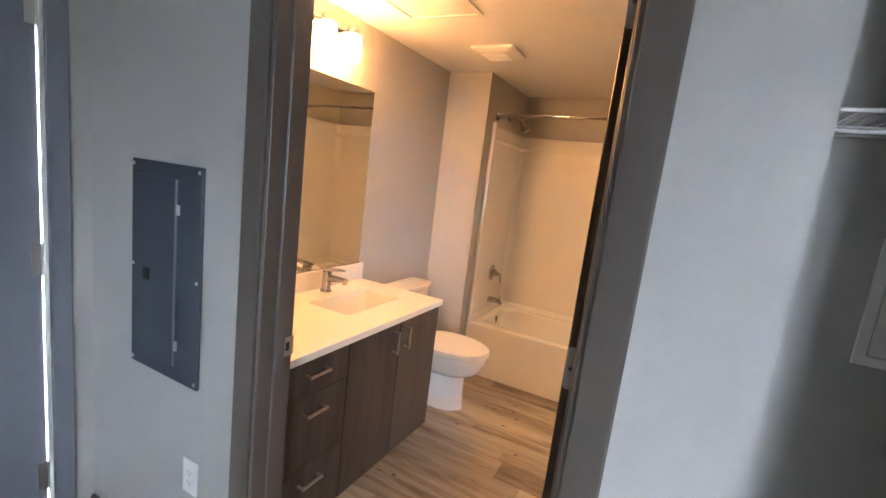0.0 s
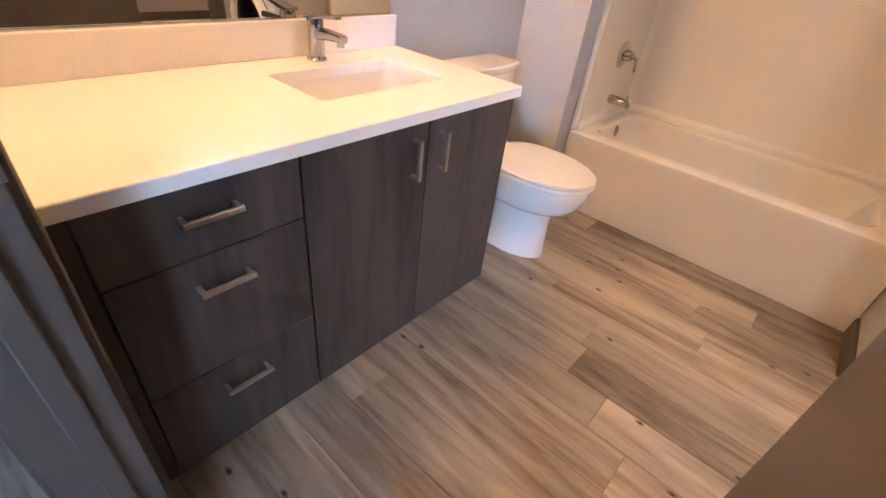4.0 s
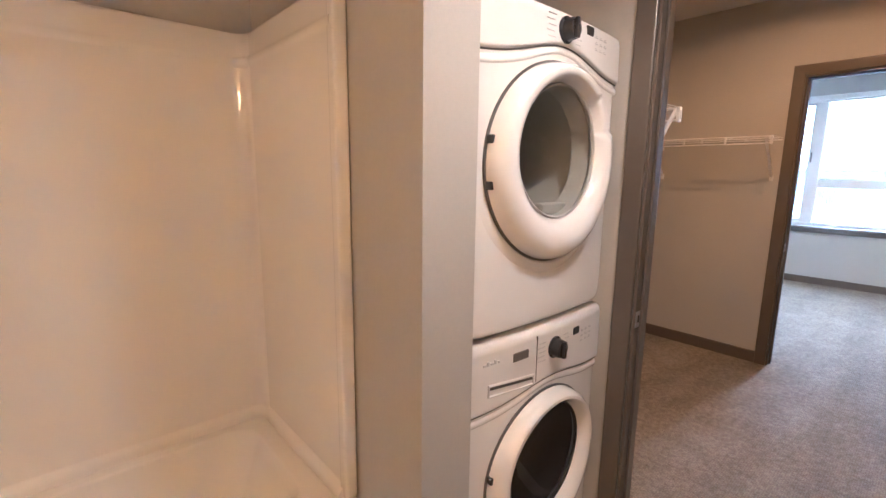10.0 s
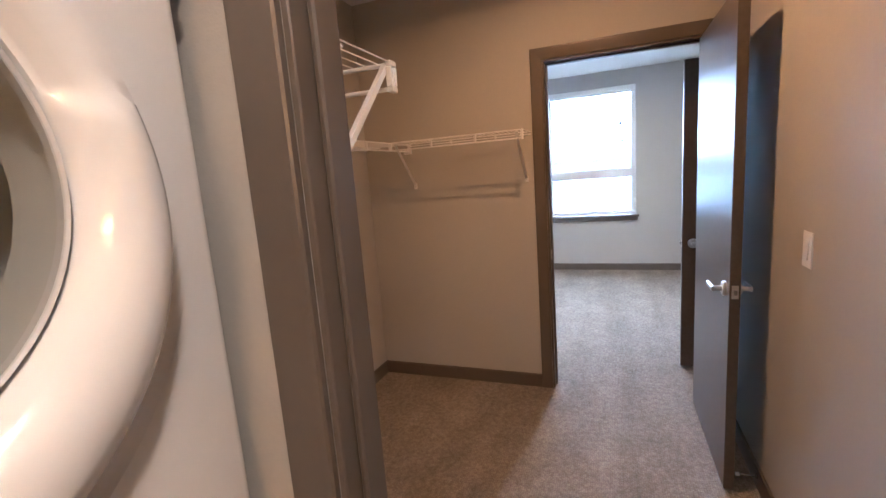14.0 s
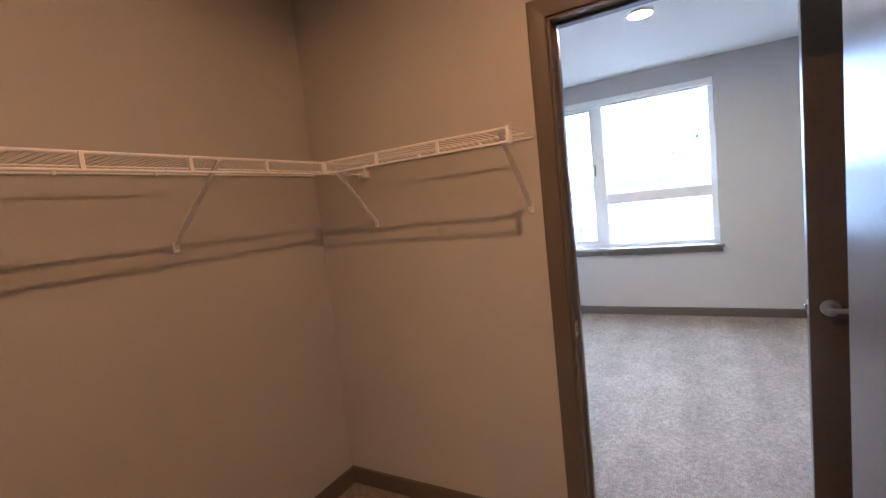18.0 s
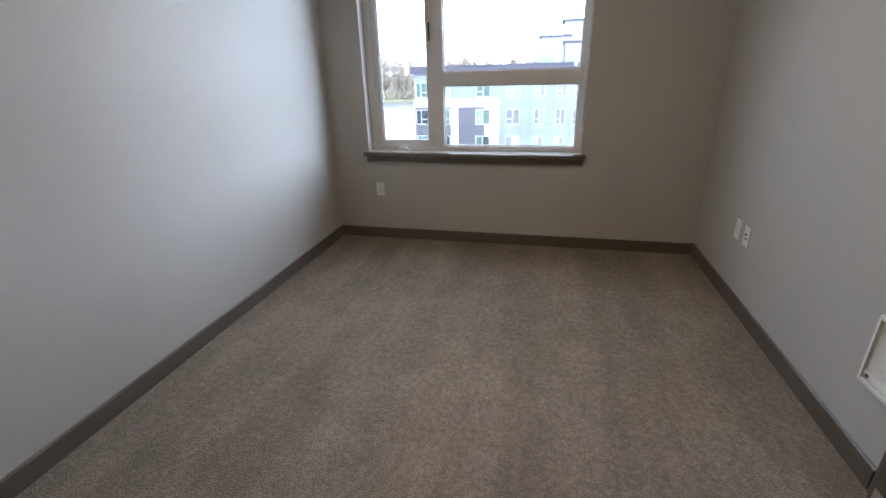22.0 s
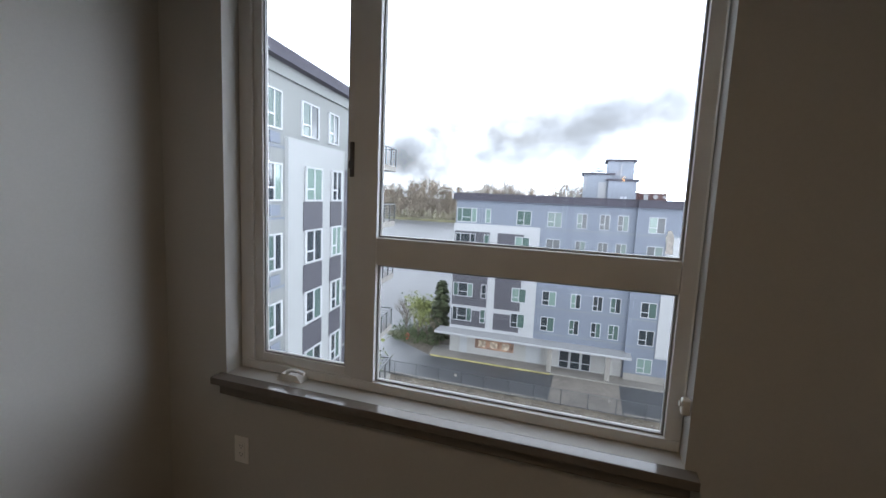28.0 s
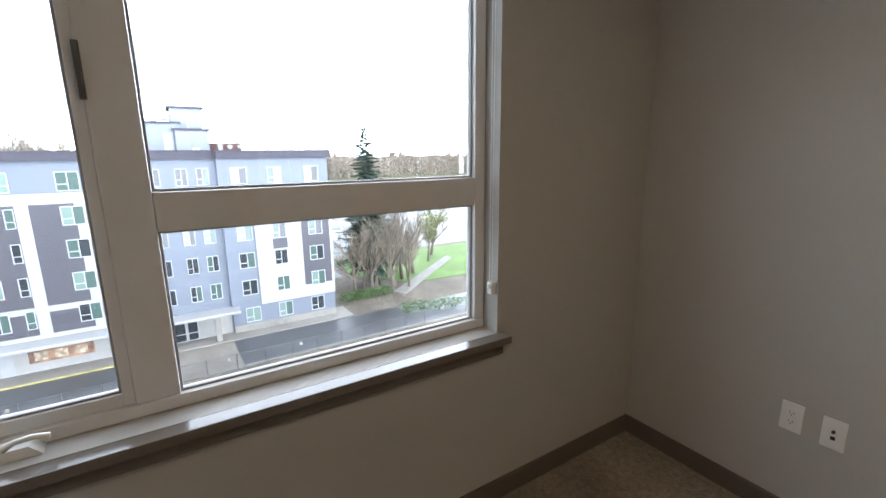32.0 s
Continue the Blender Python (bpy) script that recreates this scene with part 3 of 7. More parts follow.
def hinge(parent, at, wide, tall=0.095, mat=None):
    """A butt hinge: a leaf with screws on the door's edge, and its knuckles. wide: the leaf's way from the knuckle; at: the knuckle."""
    mat = mat or NICKEL
    at, wide = Vector(at), Vector(wide)
    nrm = wide.normalized().cross(Vector((0, 0, 1)))
    bm = bmesh.new()
    c = [at + wide * f + Vector((0, 0, z)) for f, z in ((0, -tall / 2), (0.9, -tall / 2), (1, -tall / 2 + 0.006), (1, tall / 2 - 0.006), (0.9, tall / 2), (0, tall / 2))]
    skin(bm, [[p + nrm * 0.0015 for p in c], [p - nrm * 0.0015 for p in c]])
    leaf = part("hinge", bm, mat, parent, "nickel butt hinge")
    bm = bmesh.new()
    for k in range(5):
        z = -tall / 2 + tall * k / 5
        rod(bm, at + Vector((0, 0, z + 0.0008)), at + Vector((0, 0, z + tall / 5 - 0.0008)), 0.0062, 10)
    part("knuckle", bm, mat, leaf if leaf.parent and not leaf.parent.parent else parent)
    bm = bmesh.new()
    for f, z in ((0.4, -0.3), (0.7, 0), (0.4, 0.3)):
        for s in (1, -1):
            q = at + wide * f + Vector((0, 0, z * tall))
            rod(bm, q + nrm * 0.001 * s, q + nrm * 0.0026 * s, 0.0042, 10)
    part("screws", bm, material("dark_screw", (0.12, 0.12, 0.12), 0.4, 1.0, stain=0.1), leaf)
    return leaf


def slab_door(name, hinge_at, angle, width, h, label, mat, thick=0.04, lever_z=0.93, hinges=(), mark="door", flip=1):
    """A flush door leaf. hinge_at: its hinge corner; angle: the way it runs from there (degrees from x); flip: the side on which its thickness lies."""
    top = thing(name, (*hinge_at, 0), label, mark, kind="structure")
    d = Vector((math.cos(radians(angle)), math.sin(radians(angle)), 0))
    nrm = Vector((-d.y, d.x, 0)) * flip
    o = Vector((*hinge_at, 0))
    bm = bmesh.new()
    m = Matrix.Translation(o) @ Matrix([[d.x, nrm.x, 0, 0], [d.y, nrm.y, 0, 0], [0, 0, 1, 0], [0, 0, 0, 1]])
    box(bm, (0.003, 0, 0.012), (width, thick, h), 0.002, 1)
    bmesh.ops.transform(bm, matrix=m, verts=bm.verts[:])
    part("leaf", bm, mat, top)
    k = o + d * (width - 0.065) + Vector((0, 0, lever_z))
    lever(top, k + nrm * thick, nrm, -d)
    lever(top, k, -nrm, -d)
    bm = bmesh.new()
    e = o + d * width + nrm * thick / 2 + Vector((0, 0, lever_z))
    mm = Matrix.Translation(e) @ m.to_3x3().to_4x4()
    box(bm, (-0.001, -0.0125, -0.028), (0.0012, 0.0125, 0.028), 0.0005, 1)
    bmesh.ops.transform(bm, matrix=mm, verts=bm.verts[:])
    plate = part("latch_plate", bm, NICKEL, top)
    bm = bmesh.new()
    box(bm, (0.0, -0.006, -0.010), (0.012, 0.006, 0.010), 0.002, 1)
    bmesh.ops.transform(bm, matrix=mm, verts=bm.verts[:])
    part("latch_bolt", bm, CHROME, plate)
    for z in hinges:
        hinge(top, o + Vector((0, 0, z)) - d * 0.004 - nrm * 0.0, nrm * thick * 0.9)
    return top


slab_door("door_1", (0.262, 1.478), 87.0, 0.835, 2.065, "dark taupe flush bathroom door standing wide open", DOORM, hinges=(0.22, 1.12, 1.86), lever_z=0.94)
slab_door("door_2", (1.424, 2.372), 180.0, 0.835, 2.065, "taupe flush closet door standing open in the bathroom", DOORM, flip=-1, hinges=(0.22, 1.86), lever_z=0.90)
slab_door("door_3", (3.82, 2.388), 180.0, 0.80, 2.075, "dark taupe glossy flush door opened into the closet", DOORM, flip=-1, hinges=(0.22, 1.86), lever_z=0.905)
slab_door("door_4", (4.352, 1.668), 90.0, 0.765, 2.07, "dark taupe flush bedroom door standing open", DOORM, flip=1, hinges=(0.22, 1.86), lever_z=0.89)

# the entry door, shut, with its frame and hinges
entry = thing("door_5", (-1.47, 0.32, 0), "grey painted steel entry door, shut", "door", kind="structure")
bm = bmesh.new()
box(bm, (-1.515, 0.313, 0.02), (-1.470, 1.208, 2.07), 0.003, 1)
part("leaf", bm, ENTRY, entry)
for z in (0.255, 1.06, 1.86):
    bm = bmesh.new()
    rod(bm, (-1.462, 1.213, z - 0.057), (-1.462, 1.213, z + 0.057), 0.0075, 12)
    rod(bm, (-1.462, 1.213, z - 0.062), (-1.462, 1.213, z + 0.062), 0.004, 10)
    box(bm, (-1.469, 1.180, z - 0.055), (-1.466, 1.212, z + 0.055))
    part("hinge", bm, NICKEL, entry, "steel butt hinge")
# pale strip stands in for the streak of light under the door
bm = bmesh.new()
box(bm, (-1.469, 0.313, 0.012), (-1.462, 1.208, 0.045), 0.002, 1)
part("under_door_light_strip", bm, material("pale_light_streak", (0.5, 0.52, 0.55), 0.5, stain=0.08), entry, "pale grey strip drawn as the light under the door")
ef = thing("door_frame_5", (-1.46, 1.22, 0), "grey painted steel frame of the entry door", "door frame", kind="structure")
for nm, lo, hi in (("jamb", (-1.58, 1.2215, 0), (-1.446, 1.285, 2.15)), ("jamb", (-1.58, 0.235, 0), (-1.446, 0.2985, 2.15)), ("head", (-1.58, 0.2985, 2.087), (-1.446, 1.2215, 2.15))):
    bm = bmesh.new()
    box(bm, lo, hi, 0.003, 1)
    part(nm, bm, ENTRY, ef)
# white strip stands in for the light along the door's hinge edge
bm = bmesh.new()
box(bm, (-1.464, 1.209, 0.02), (-1.452, 1.2205, 2.08), 0.002, 1)
part("door_edge_light_strip", bm, WHITE, ef, "white strip drawn as the light along the door's edge")


def strike(name, at, nrm, along, label):
    """A strike plate on a jamb."""
    at, nrm, along = Vector(at), Vector(nrm), Vector(along)
    top = thing(name, at, label, "strike plate")
    m = Matrix.Translation(at) @ Matrix([[along.x, nrm.x, 0, 0], [along.y, nrm.y, 0, 0], [0, 0, 1, 0], [0, 0, 0, 1]])
    bm = bmesh.new()
    for lo, hi in (((-0.022, 0, -0.030), (-0.008, 0.002, 0.030)), ((0.008, 0, -0.030), (0.022, 0.002, 0.030)), ((-0.008, 0, 0.014), (0.008, 0.002, 0.030)), ((-0.008, 0, -0.030), (0.008, 0.002, -0.014))):
        box(bm, lo, hi)
    bmesh.ops.remove_doubles(bm, verts=bm.verts[:], dist=1e-5)
    bmesh.ops.transform(bm, matrix=m, verts=bm.verts[:])
    part("plate", bm, NICKEL, top)
    bm = bmesh.new()
    box(bm, (-0.008, 0.0002, -0.014), (0.008, 0.0008, 0.014))
    bmesh.ops.transform(bm, matrix=m, verts=bm.verts[:])
    part("latch_hole", bm, BLACK, top)


strike("strike_plate", (D1[0] + 0.012, 1.452, 0.94), (1, 0, 0), (0, 1, 0), "nickel strike plate on the bathroom door jamb")
strike("strike_plate", (1.455, D2[1] - 0.012, 0.895), (0, -1, 0), (1, 0, 0), "nickel strike plate on the closet doorway jamb")
strike("strike_plate", (3.862, D3[1] - 0.012, 0.905), (0, -1, 0), (1, 0, 0), "nickel strike plate on the bedroom doorway jamb")
bm = bmesh.new()
skin(bm, [[(x, y, z) for x, z in ((1.475, 0.0), (1.48, 0.006), (1.50, 0.009), (1.52, 0.006), (1.525, 0.0))] for y in (D2[0] + 0.012, D2[1] - 0.012)])
structure("threshold", bm, material("pale_metal_strip", (0.72, 0.70, 0.64), 0.3, 0.6, stain=0.08, stain_scale=20), "pale metal carpet strip in the doorway", "threshold")

# ---------------- bedroom window ----------------
win = thing("window_1", (7.56, 3.43, WIN[2]), "large white vinyl window with a casement and a fixed pane", "window", kind="structure")
F0, F1 = 7.525, 7.582


def bar(name, y0, y1, z0, z1, x0=F0, x1=F1, bev=0.006, mat=VINYL, par=win):
    bm = bmesh.new()
    box(bm, (x0, y0, z0), (x1, y1, z1), bev, 2)
    return part(name, bm, mat, par)


Y0, Y1, Z0, Z1 = WIN[0] + 0.001, WIN[1] - 0.001, WIN[2] + 0.001, WIN[3] - 0.001
bar("frame_bottom", Y0, Y1, Z0, 0.805)
bar("frame_top", Y0, Y1, 2.385, Z1)
bar("frame_side", Y0, 2.622, 0.805, 2.385)
bar("frame_side", 4.232, Y1, 0.805, 2.385)
bar("mullion", 3.658, 3.765, 0.805, 2.385)
bar("rail", 2.622, 3.658, 1.272, 1.377)
for y0, y1, z0, z1, nm in ((4.190, 4.232, 0.805, 2.385, "sash_stile"), (3.765, 3.792, 0.805, 2.385, "sash_stile"), (3.792, 4.190, 0.805, 0.842, "sash_rail"), (3.792, 4.190, 2.345, 2.385, "sash_rail")):
    bar(nm, y0, y1, z0, z1, F0 + 0.012, F1 - 0.012, 0.004)
KNOBM = material("dark_lock_paint", (0.08, 0.078, 0.075), 0.45, stain=0.1)
BEAD = material("grey_glazing_seal", (0.30, 0.30, 0.295), 0.5, stain=0.1)
for y0, y1, z0, z1 in ((2.622, 3.658, 1.377, 2.385), (2.622, 3.658, 0.805, 1.272), (3.792, 4.190, 0.842, 2.345)):
    pane_bm = bmesh.new()
    box(pane_bm, (7.566, y0 + 0.002, z0 + 0.002), (7.572, y1 - 0.002, z1 - 0.002))
    pane = part("pane", pane_bm, GLASS, win)
    pane.visible_shadow = False
    for a, b, c, d in ((y0, y1, z0, z0 + 0.007), (y0, y1, z1 - 0.007, z1), (y0, y0 + 0.007, z0 + 0.007, z1 - 0.007), (y1 - 0.007, y1, z0 + 0.007, z1 - 0.007)):
        sm = bmesh.new()
        box(sm, (7.556, a, c), (7.564, b, d), 0.001, 1)
        part("glazing_bead", sm, VINYL, pane)
        sm = bmesh.new()
        box(sm, (7.545, a, c), (7.554, b, d), 0.001, 1)
        part("seal", sm, BEAD, pane)
# a torn paper sticker left on the upper fixed pane
PAPER = material("torn_sticker_paper", (0.80, 0.76, 0.70), 0.8, grain=0.2, grain_scale=90, stain=0.3, stain_scale=30)
bm = bmesh.new()
skin(bm, [[(7.5655, 2.646 + a, z), (7.5655, 2.668 + b, z), (7.5645, 2.668 + b, z), (7.5645, 2.646 + a, z)] for a, b, z in ((0.0, 0.0, 1.392), (0.001, -0.002, 1.415), (0.0, 0.002, 1.440), (0.003, -0.001, 1.455), (0.010, -0.003, 1.466))])
PAPER.node_tree.nodes["Principled BSDF"].inputs["Transmission Weight"].default_value = 0.75
part("sticker", bm, PAPER, win, "torn brownish paper sticker")
# latch on the mullion, crank on the bottom frame
bm = bmesh.new()
box(bm, (7.512, 3.757, 1.60), (7.525, 3.771, 1.73), 0.003, 2)
box(bm, (7.500, 3.759, 1.63), (7.514, 3.769, 1.66), 0.003, 2)
part("sash_lock", bm, KNOBM, win, "dark sash lock")
bm = bmesh.new()
skin(bm, [[(7.525 - d, 4.015 + s * w, 0.767 + z) for s, w in ((-1, 0.060), (1, 0.060))] + [(7.525 - d, 4.015 + s * w * 0.7, 0.767 + z + 0.028) for s, w in ((1, 0.050), (-1, 0.050))] for d, z in ((0.0, 0.0), (0.035, 0.0), (0.048, -0.001))])
crank = part("crank_cover", bm, WHITE, win, "white window crank cover")
bm = bmesh.new()
tube(bm, [(7.490, 4.025, 0.79), (7.478, 4.022, 0.803), (7.474, 4.00, 0.815), (7.472, 3.965, 0.818), (7.470, 3.935, 0.812)], [0.008, 0.008, 0.007, 0.007, 0.008], 10)
part("crank_handle", bm, WHITE, crank)

bm = bmesh.new()
box(bm, (7.385, 2.540, 0.733), (7.524, 4.331, 0.7645), 0.005, 2)
structure("window_sill", bm, SILL, "taupe painted wooden window sill", "window sill")
bm = bmesh.new()
box(bm, (7.418, 2.556, 0.682), (7.4395, 4.315, 0.7325), 0.003, 2)
structure("window_apron", bm, SILL, "taupe painted apron board under the window sill", "trim")

shade = thing("roller_shade", (7.46, 3.43, 2.36), "white roller shade, rolled up in a cassette", "window shade")
bm = bmesh.new()
box(bm, (7.430, 2.578, 2.372), (7.500, 4.293, 2.475 - 0.036), 0.012, 3)
part("cassette", bm, WHITE, shade)
bm = bmesh.new()
box(bm, (7.455, 2.600, 2.352), (7.470, 4.270, 2.372), 0.004, 2)
part("hem_bar", bm, WHITE, shade)
bm = bmesh.new()
z = 2.37
while z > 0.96:
    for x in (7.455, 7.470):
        bmesh.ops.create_icosphere(bm, subdivisions=1, radius=0.0022, matrix=Matrix.Translation((x, 2.590, z)))
    z -= 0.007
tube(bm, [(7.455, 2.59, 2.37), (7.455, 2.59, 0.96)], 0.0009, 5)
tube(bm, [(7.470, 2.59, 2.37), (7.470, 2.59, 0.96)], 0.0009, 5)
part("bead_chain", bm, WHITE, shade, "white beaded pull chain")
bm = bmesh.new()
box(bm, (7.448, 2.5735, 0.925), (7.478, 2.598, 0.975), 0.008, 3)
rod(bm, (7.463, 2.597, 0.957), (7.463, 2.603, 0.957), 0.009, 12)
part("chain_tensioner", bm, WHITE, shade)

# ---------------- lamps ----------------
BULB = glowing("warm_bulb_glass", (1.0, 0.46, 0.15), VANITY_E)
vl = thing("vanity_light", (-1.25, 2.06, 2.06), "chrome bar light with four glowing glass shades", "wall lamp")
bm = bmesh.new()
box(bm, (-1.2485, 1.70, 2.105), (-1.222, 2.42, 2.165), 0.006, 2)
part("back_plate", bm, CHROME, vl)
for y in (1.79, 1.97, 2.15, 2.33):
    bm = bmesh.new()
    rod(bm, (-1.222, y, 2.135), (-1.172, y, 2.135), 0.009, 12)
    rod(bm, (-1.172, y, 2.125), (-1.172, y, 2.15), 0.030, 20)
    part("arm", bm, CHROME, vl)
    bm = bmesh.new()
    lathe(bm, ((0.030, 0.0), (0.042, -0.010), (0.044, -0.11), (0.040, -0.122), (0.0, -0.122)), (-1.172, y, 2.124), "Z", 24)
    shade_part = part("shade", bm, BULB, vl, "glowing glass cylinder shade")
    bm = bmesh.new()
    rod(bm, (-1.172, y, 1.985), (-1.172, y, 2.001), 0.010, 12)
    part("finial", bm, CHROME, shade_part)
CAN = glowing("warm_downlight", (1.0, 0.76, 0.49), CAN_E)


def disc_light(name, at, r, label, glow, lens=0.795):
    top = thing(name, at, label, "ceiling light")
    bm = bmesh.new()
    lathe(bm, ((r, 0.0), (r, -0.010), (r * 0.93, -0.018), (r * 0.80, -0.018), (r * lens * 1.01, -0.006), (r * lens * 1.01, 0.0)), at, "Z", 40)
    part("trim_ring", bm, WHITE, top)
    bm = bmesh.new()
    lathe(bm, ((r * lens, -0.004), (r * lens * 0.98, -0.008), (0.0, -0.009)), at, "Z", 40)
    part("diffuser", bm, glow, top)
    return top


disc_light("ceiling_light", (5.68, 3.07, BED_H - 0.001), 0.095, "white disc ceiling light, glowing, in the bedroom", CAN)
disc_light("ceiling_light", (0.84, 2.69, BATH_H - 0.001), 0.085, "white disc ceiling light, glowing, in the bathroom", glowing("warm_bath_light", (1.0, 0.70, 0.45), BATH_E))
disc_light("ceiling_light", (2.70, 3.06, BED_H - 0.001), 0.095, "white disc ceiling light, glowing, in the closet", glowing("warm_closet_light", (1.0, 0.45, 0.16), CLOSET_E), 0.28)

# ---------------- bathroom ----------------
CAB = wood("dark_laminate", (0.018, 0.014, 0.0115), (0.072, 0.057, 0.047), "Z", 0.42, 0.08, True, False, 9.0, 0.05)
QUARTZ = material("white_quartz", (0.80, 0.78, 0.74), 0.16, grain=0.03, grain_scale=220, stain=0.015, stain_scale=6)
PORCELAIN = material("white_porcelain", (0.80, 0.79, 0.77), 0.08, stain=0.012, stain_scale=9, coat=0.4)


def rrect(x0, x1, y0, y1, r, z, n=5):
    """A rectangle with rounded corners, at the height z."""
    pts = []
    for cx, cy, a in ((x1 - r, y1 - r, 0), (x0 + r, y1 - r, 90), (x0 + r, y0 + r, 180), (x1 - r, y0 + r, 270)):
        for k in range(n + 1):
            q = radians(a + 90 * k / n)
            pts.append((cx + r * math.cos(q), cy + r * math.sin(q), z))
    return pts


def ring(bm, loops):
    """Loops joined one after another, and the last to the first."""
    return skin(bm, loops + [loops[0]], False, False)


VY0, VY1 = 1.475, 2.655
vanity = thing("vanity_cabinet", (-0.97, 2.06, 0), "dark wood-grain laminate vanity with three drawers and two doors", "bathroom cabinet")
bm = bmesh.new()
box(bm, (-1.248, VY0, 0.088), (-0.703, VY1 - 0.008, 0.660), 0.001, 1)
box(bm, (-1.248, VY0, 0.660), (-0.703, 1.99, 0.795), 0.001, 1)
box(bm, (-1.248, 2.57, 0.660), (-0.703, VY1 - 0.008, 0.795), 0.001, 1)
box(bm, (-0.722, 1.99, 0.660), (-0.703, 2.57, 0.795), 0.001, 1)
part("body", bm, CAB, vanity)
bm = bmesh.new()
box(bm, (-1.2, VY0, 0.0), (-0.765, VY1 - 0.03, 0.088))
part("toe_kick", bm, material("black_toe_kick", (0.02, 0.017, 0.015), 0.6, stain=0.1), vanity)


def pull(parent, a, b, out):
    """A flat bar handle between two posts."""
    a, b, out = Vector(a), Vector(b), Vector(out)
    d = (b - a).normalized()
    s = d.cross(out)
    bm = bmesh.new()
    for c in (a + d * 0.006, b - d * 0.006):
        skin(bm, [[c + s * 0.005 * u + d * 0.004 * v + out * t for u, v in ((-1, -1), (1, -1), (1, 1), (-1, 1))] for t in (0, 0.028)])
    skin(bm, [[p + s * u * 0.006 + out * t for u, t in ((-1, 0.024), (-0.8, 0.023), (0.8, 0.023), (1, 0.024), (1, 0.031), (0.8, 0.032), (-0.8, 0.032), (-1, 0.031))] for p in (a, b)])
    return part("handle", bm, NICKEL, parent, "brushed nickel bar handle")


FX = -0.682
for nm, y0, y1, z0, z1, h in (("drawer", 1.515, 1.892, 0.650, 0.790, "h"), ("drawer", 1.515, 1.892, 0.360, 0.646, "h"), ("drawer", 1.515, 1.892, 0.090, 0.356, "h"), ("door", 1.896, 2.268, 0.090, 0.790, 2.215), ("door", 2.272, VY1 - 0.008, 0.090, 0.790, 2.316)):
    bm = bmesh.new()
    box(bm, (-0.701, y0, z0), (FX, y1, z1), 0.0015, 1)
    f = part(nm, bm, CAB, vanity)
    if h == "h":
        z = z1 - 0.054 if z1 > 0.7 else z1 - 0.064
        pull(f, (FX, 1.650, z), (FX, 1.757, z), (1, 0, 0))
    else:
        pull(f, (FX, h, 0.648), (FX, h, 0.758), (1, 0, 0))
bm = bmesh.new()
box(bm, (-0.701, VY0, 0.090), (FX - 0.002, 1.511, 0.790), 0.001, 1)
part("filler", bm, CAB, vanity)

top = thing("countertop", (-0.96, 2.06, 0.796), "white quartz vanity top with a backsplash", "countertop")
SX0, SX1, SY0, SY1 = -1.092, -0.842, 2.064, 2.494
bm = bmesh.new()
ox = (-1.249, -0.668, 1.472, VY1 + 0.004)
ring(bm, [rrect(*ox, 0.003, 0.7965), rrect(*ox, 0.003, 0.8235), rrect(ox[0] + 0.002, ox[1] - 0.002, ox[2] + 0.002, ox[3] - 0.002, 0.003, 0.826), rrect(SX0 - 0.001, SX1 + 0.001, SY0 - 0.001, SY1 + 0.001, 0.020, 0.826), rrect(SX0, SX1, SY0, SY1, 0.020, 0.8245), rrect(SX0, SX1, SY0, SY1, 0.020, 0.7965)])
part("slab", bm, QUARTZ, top)
bm = bmesh.new()
box(bm, (-1.249, 1.474, 0.8262), (-1.229, VY1 + 0.002, 0.927), 0.002, 1)
part("backsplash", bm, QUARTZ, top)
sink = thing("sink", (-0.967, 2.279, 0.66), "white undermount rectangular porcelain sink", "sink")
bm = bmesh.new()
skin(bm, [rrect(SX0 - 0.02, SX1 + 0.02, SY0 - 0.02, SY1 + 0.02, 0.03, 0.7955), rrect(SX0 - 0.006, SX1 + 0.006, SY0 - 0.006, SY1 + 0.006, 0.026, 0.7955), rrect(SX0 - 0.002, SX1 + 0.002, SY0 - 0.002, SY1 + 0.002, 0.028, 0.785), rrect(SX0 + 0.006, SX1 - 0.006, SY0 + 0.006, SY1 - 0.006, 0.035, 0.71), rrect(SX0 + 0.018, SX1 - 0.018, SY0 + 0.02, SY1 - 0.02, 0.045, 0.682), rrect(SX0 + 0.06, SX1 - 0.06, SY0 + 0.08, SY1 - 0.08, 0.05, 0.672), rrect(-0.985, -0.950, 2.262, 2.297, 0.0174, 0.668)], False, True)
part("basin", bm, PORCELAIN, sink)
bm = bmesh.new()
lathe(bm, ((0.026, 0.0), (0.026, 0.004), (0.02, 0.006), (0.0, 0.003)), (-0.9675, 2.2795, 0.669), "Z", 24)
part("drain", bm, CHROME, sink)

fc = thing("faucet", (-1.172, 2.279, 0.826), "polished chrome single-lever basin faucet", "faucet")
fy = 2.279
bm = bmesh.new()
lathe(bm, ((0.030, 0.0), (0.030, 0.006), (0.026, 0.010), (0.0245, 0.014), (0.0235, 0.085), (0.0245, 0.108), (0.022, 0.114), (0.0, 0.115)), (-1.172, fy, 0.8262), "Z", 28)
part("body", bm, CHROME, fc)
bm = bmesh.new()
skin(bm, [[(x, fy + w * s, z + h * q) for s, q in ((-1, -0.6), (-0.7, -1), (0.7, -1), (1, -0.6), (1, 0.6), (0.7, 1), (-0.7, 1), (-1, 0.6))] for x, z, w, h in ((-1.160, 0.900, 0.017, 0.018), (-1.11, 0.906, 0.016, 0.013), (-1.060, 0.908, 0.016, 0.010), (-1.040, 0.906, 0.015, 0.010))])
rod(bm, (-1.053, fy, 0.885), (-1.053, fy, 0.900), 0.011, 16)
part("spout", bm, CHROME, fc)
bm = bmesh.new()
